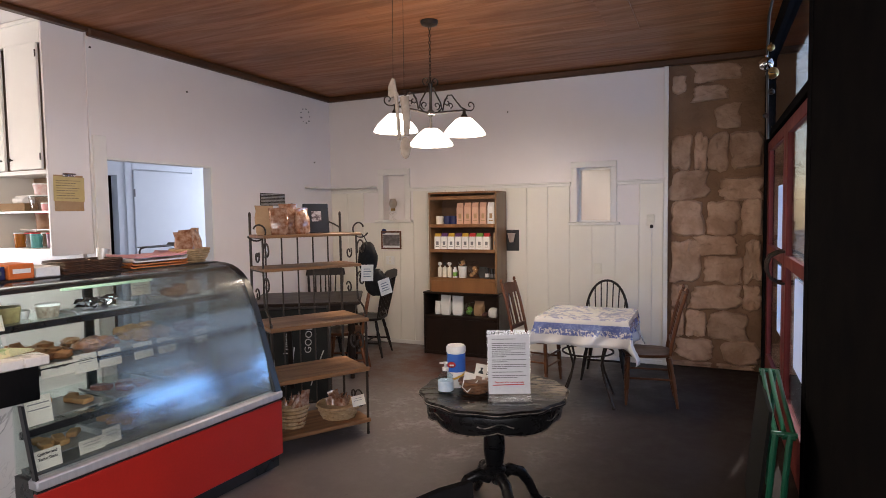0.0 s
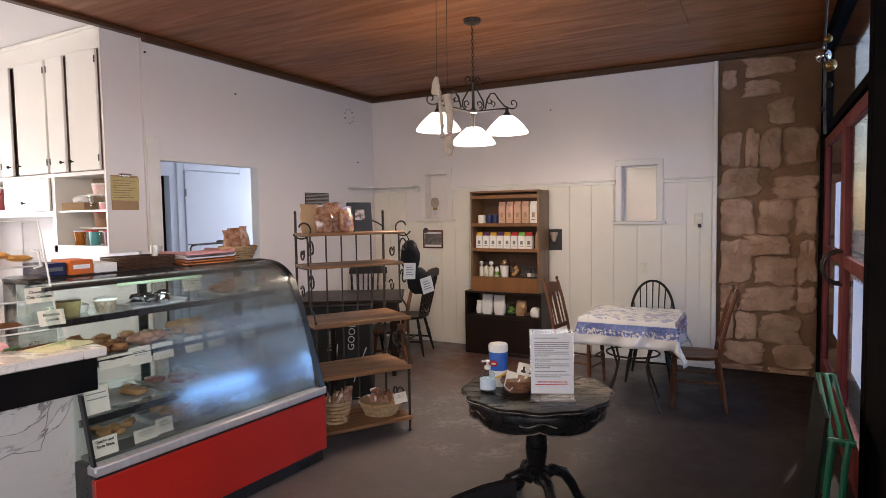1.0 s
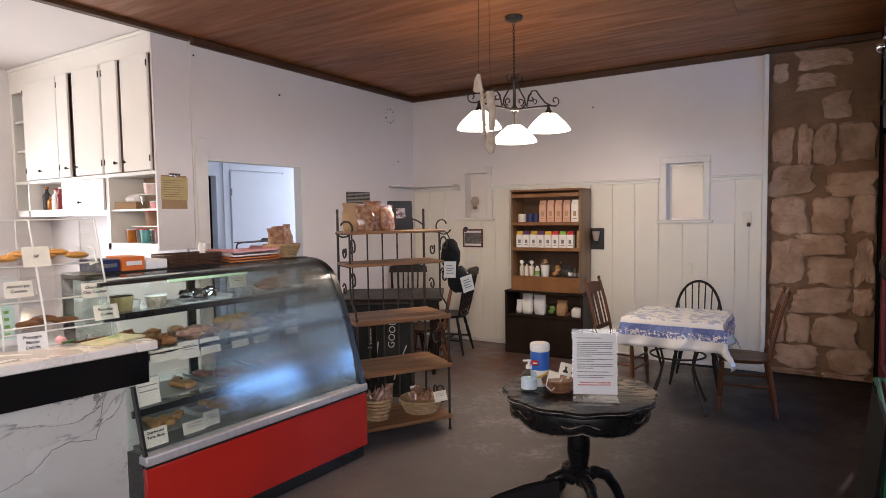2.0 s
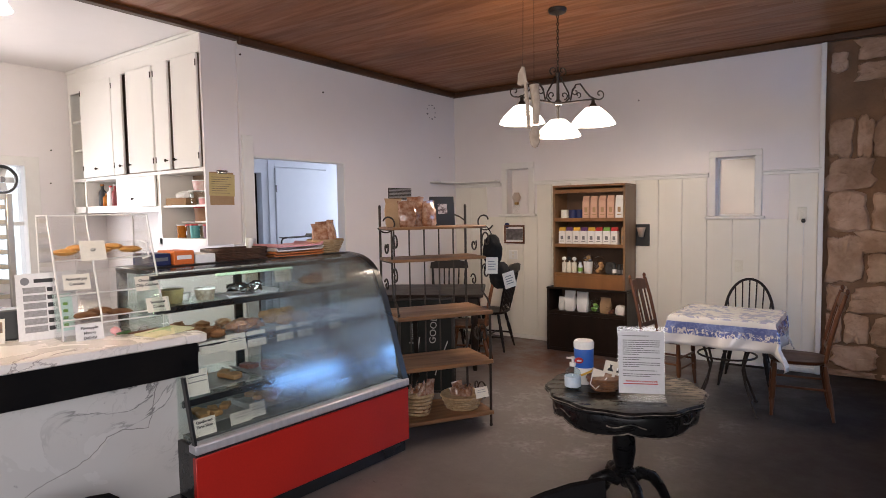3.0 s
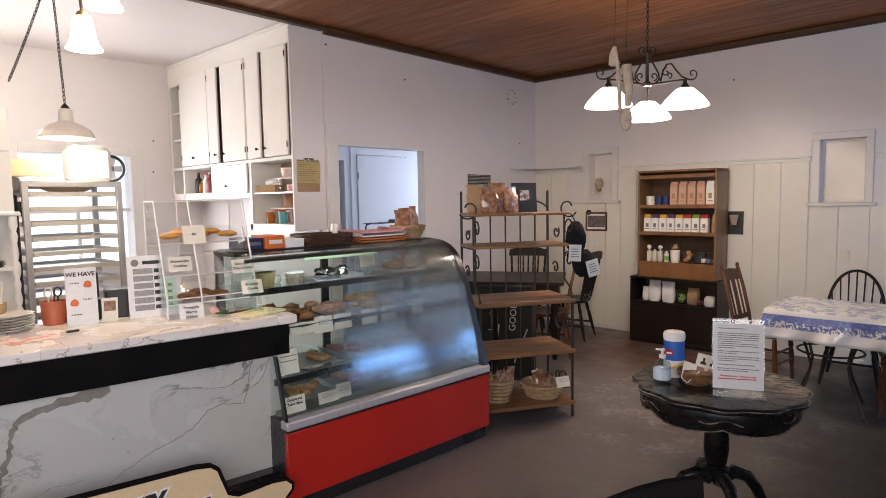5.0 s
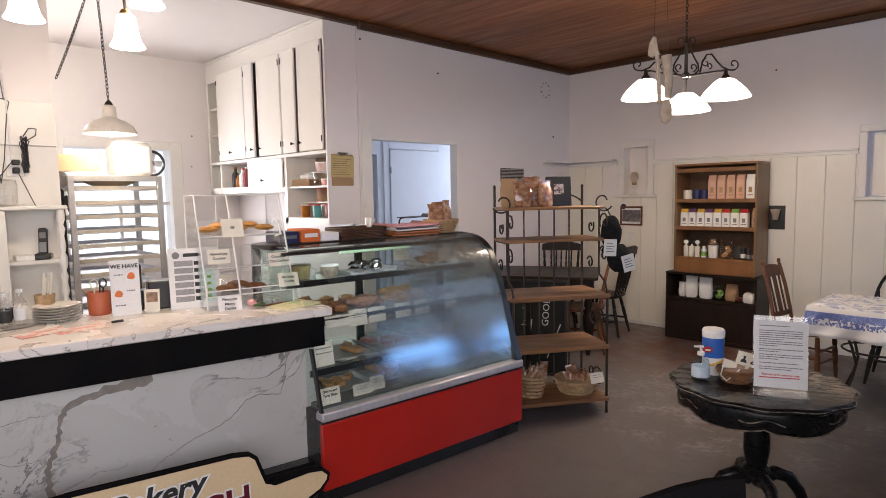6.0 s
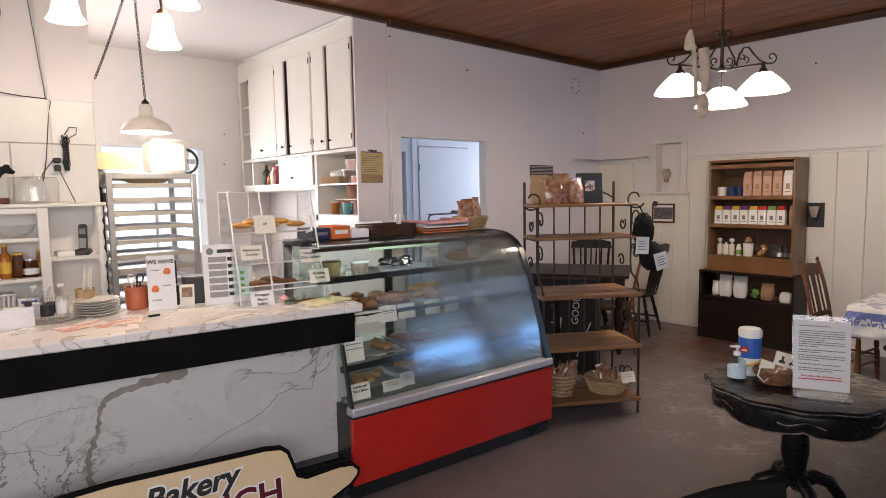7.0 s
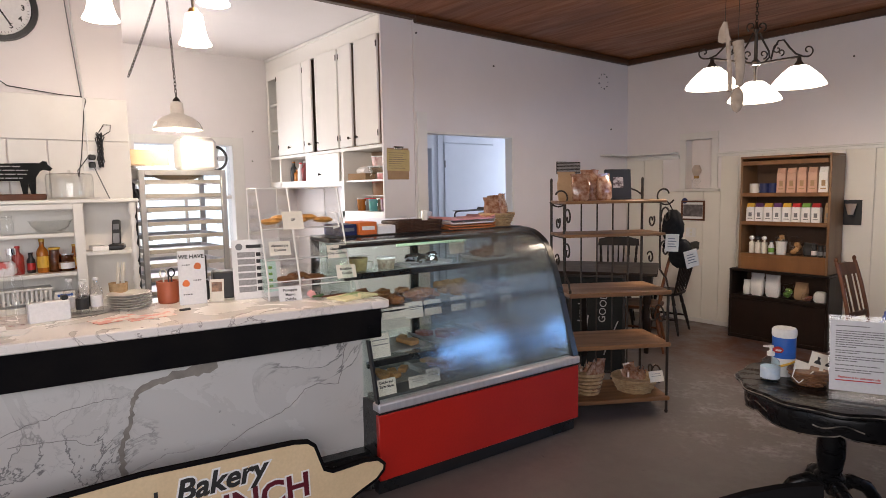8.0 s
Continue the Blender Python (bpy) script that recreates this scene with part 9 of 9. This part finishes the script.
for word, size, x, z, tilt, col, shear in (("Bakery", 0.130, -1.09, 0.318, -3, INK, 0.25), ("LUNCH", 0.155, -1.06, 0.185, -2, MAROON, 0.0)):
    lettering(word, size, PAPER, bs, pose(x, -0.0042, z, 90, tilt, 0), "letter_edge", 0.011, 0.0004, slant=shear)
    lettering(word, size, col, bs, pose(x, -0.0052, z, 90, tilt, 0), "lettering", 0.0035, 0.0006, slant=shear)
lettering("l", 0.098, INK, bs, pose(-1.17, -0.0052, 0.315, 90, 0, 0), "lettering", 0.003, 0.0006)

# ---- on the walls ----
pf = thing("framed_photo", pose(-3.615, YB - 0.0145, 1.165), "dark framed landscape photograph on the boards", "picture")
part("frame", shaped(lambda b: box(b, -0.14, 0.14, -0.018, 0, 0, 0.02, 0.003), lambda b: box(b, -0.14, 0.14, -0.018, 0, 0.205, 0.225, 0.003), lambda b: box(b, -0.14, -0.12, -0.018, 0, 0.02, 0.205, 0.003), lambda b: box(b, 0.12, 0.14, -0.018, 0, 0.02, 0.205, 0.003)), CHAIR_WOOD, pf)
part("mount", shaped(lambda b: box(b, -0.12, 0.12, -0.008, -0.002, 0.02, 0.205)), PAPER, pf, smooth=False)
part("photo", shaped(lambda b: box(b, -0.115, 0.115, -0.010, -0.008, 0.045, 0.18)), mat("dim_photo", (0.20, 0.18, 0.18), (0.06, 0.05, 0.05), 22, 0.35), pf, "dim greyish photograph", smooth=False)
part("crest", shaped(lambda b: rod(b, (-0.10, -0.016, 0.222), (-0.10, -0.002, 0.222), 0.032, None, 16)), NAVY, pf, "dark round ornament on the frame")
sc = thing("candle_sconce", pose(-2.05, YB - 0.0145, 1.165), "dark wall sconce with a small glass cup", "sconce")
part("plate", shaped(lambda b: box(b, -0.075, 0.075, -0.012, 0, 0, 0.235, 0.003)), PLASTIC_BLACK, sc)
part("bracket", shaped(lambda b: box(b, -0.02, 0.02, -0.06, -0.012, 0.085, 0.098, 0.002)), PLASTIC_BLACK, sc)
part("cup", shaped(lambda b: lathe(b, [(0.022, 0.098), (0.046, 0.20), (0.043, 0.20), (0.019, 0.102), (0, 0.102)], 0, -0.055, 18)), FROSTED, sc, "frosted glass cup")
plate_on(pose(-3.635, YB - 0.0145, 0.975), "white double wall outlet on the boards", 0.115, 0.105, 2)
plate_on(pose(-1.105, YB - 0.0145, 0.925), "cream wall outlet on the boards", 0.075, 0.115, 2, material=CREAM_CARD)
sw = plate_on(pose(-0.575, YB - 0.0145, 1.435), "cream wall plate with a black plug below", 0.075, 0.12, 2, material=CREAM_CARD)
part("plug", shaped(lambda b: lathe(b, [(0.010, -0.022), (0.018, -0.012), (0.016, 0.008), (0.008, 0.016)], 0.012, -0.022, 12)), PLASTIC_BLACK, sw, "black plug")
part("cable", shaped(lambda b: tube(b, [(0.012, -0.02, -0.02), (0.014, -0.012, -0.06), (0.012, -0.010, -0.5), (0.012, -0.010, -1.38)], 0.003, 5)), PLASTIC_WHITE, sw, "thin white cable")
vt = thing("wall_vent", pose(XL + 0.001, 5.36, 1.715, 0, 0, 90), "dark slatted wall vent", "vent")
part("backing", shaped(lambda b: box(b, -0.205, 0.205, -0.006, 0, 0, 0.135)), BRONZE, vt, smooth=False)
for k in range(8):
    part("slat", shaped(lambda b: box(b, -0.20, 0.20, -0.016, -0.006, 0.006 + 0.016 * k, 0.013 + 0.016 * k, 0.001)), STEEL, vt)
rg = thing("wall_mark", pose(XL + 0.001, 6.0, 2.80, 0, 0, 90), "faint ring of old fixing holes on the wall", "mark")
for k in range(9):
    a = 0.7 * k
    part("hole", shaped(lambda b: blob(b, (0.085 * math.cos(a), -0.001, 0.085 * math.sin(a)), 0.010 + 0.006 * (k % 3), 0.0015, 0.006 + 0.004 * (k % 2), k, 0.4, 8, 5)), GREY_INK, rg)
for i, (x, y, z, rz) in enumerate(((XL + 0.001, 4.2, 2.77, 90), (XL + 0.001, 3.25, 2.95, 90), (-2.1, YB - 0.001, 2.72, 0), (XL + 0.001, 6.15, 2.25, 90), (KX + 0.001, 2.70, 2.27, 90), (KX + 0.001, 2.68, 1.93, 90))):
    ob = tagged(part("nail", shaped(lambda b: rod(b, (0, 0.0, 0), (0, -0.012, 0), 0.006, 0.009, 8)), IRON, None), "dark old nail head in the white wall", "nail", "nails")
    ob.matrix_world = pose(x, y, z, 0, 0, rz)
ol = thing("oil_lamp", pose(-3.625, YB + 0.06, NI[2]), "small glass oil lamp standing in the niche", "lamp")
part("font", shaped(lambda b: lathe(b, [(0.038, 0), (0.042, 0.006), (0.018, 0.03), (0.014, 0.045), (0.045, 0.075), (0.048, 0.095), (0.03, 0.115)], 0, 0, 20)), DISH, ol)
part("burner", shaped(lambda b: lathe(b, [(0.024, 0.115), (0.028, 0.125), (0.026, 0.145)], 0, 0, 16)), BRASS, ol, "brass burner")
part("chimney", shaped(lambda b: lathe(b, [(0.026, 0.145), (0.050, 0.19), (0.052, 0.215), (0.030, 0.265), (0.028, 0.265), (0.050, 0.213), (0.048, 0.19), (0.024, 0.146)], 0, 0, 20)), FROSTED, ol, "milky glass chimney")

# ---- by the entrance ----
bl = thing("door_bells", pose(0.30, 4.15, 0), "silver and bronze jingle bells on a leather strap", "bells")
part("strap", shaped(lambda b: tube(b, [(0.175, 0, 2.94), (0.03, 0, 2.92), (0.0, 0, 2.75), (-0.005, 0, 2.55), (0.0, 0, 2.20), (0.004, 0, 2.02)], 0.008, 6)), PLASTIC_BLACK, bl)
for x, y, z, r, c in ((-0.012, -0.02, 2.465, 0.040, CHROME), (0.024, 0.02, 2.415, 0.036, BRASS), (0.012, -0.01, 2.56, 0.022, BRASS), (0.02, 0.0, 2.30, 0.018, BRONZE), (-0.01, 0.0, 2.16, 0.016, BRONZE)):
    part("bell", shaped(lambda b: blob(b, (x, y, z), r, r, r, 1, 0, 18, 12), lambda b: rod(b, (x, y, z + r * 0.9), (x, y, z + r * 1.3), r * 0.16)), c, bl, "round jingle bell")
    part("slot", shaped(lambda b: box(b, x - r * 0.5, x + r * 0.5, y - r * 1.02, y - r * 0.8, z - r * 0.14, z - r * 0.02)), INK, bl, smooth=False)
fc = thing("folding_sign", pose(0.30, 3.40, 0), "green folding metal sign frame leaning by the door", "sign")
for x in (-0.030, 0.006, 0.042):
    part("rail", shaped(lambda b: tube(b, [(x - 0.005, 0.42, 0.675), (x, 0.36, 0.69), (x, 0.0, 0.632), (x, -0.37, 0.592), (x, -0.395, 0.57)], 0.011, 8)), GREEN, fc)
for y, z in ((0.385, 0.685), (-0.38, 0.585)):
    part("cross_bar", shaped(lambda b: rod(b, (-0.045, y, z), (0.058, y, z), 0.012)), GREEN, fc)
for x in (-0.028, 0.030):
    part("leg", shaped(lambda b: tube(b, [(x, -0.385, 0.585), (x - 0.010, -0.40, 0.50), (x - 0.045, -0.40, 0.0)], 0.014, 8)), GREEN, fc)
    part("back_leg", shaped(lambda b: tube(b, [(x, 0.40, 0.675), (x, 0.43, 0.60), (x - 0.02, 0.45, 0.0)], 0.012, 8)), GREEN, fc)
part("slate", shaped(lambda b: prism(b, [(-0.110, 0.012), (-0.095, 0.012), (-0.034, 0.655), (-0.049, 0.655)], lambda p, q, d: (p, -0.30 + d, q), 0.68)), SLATE, fc, "dark slate panel", smooth=False)
stone_wall()
wall_boards()
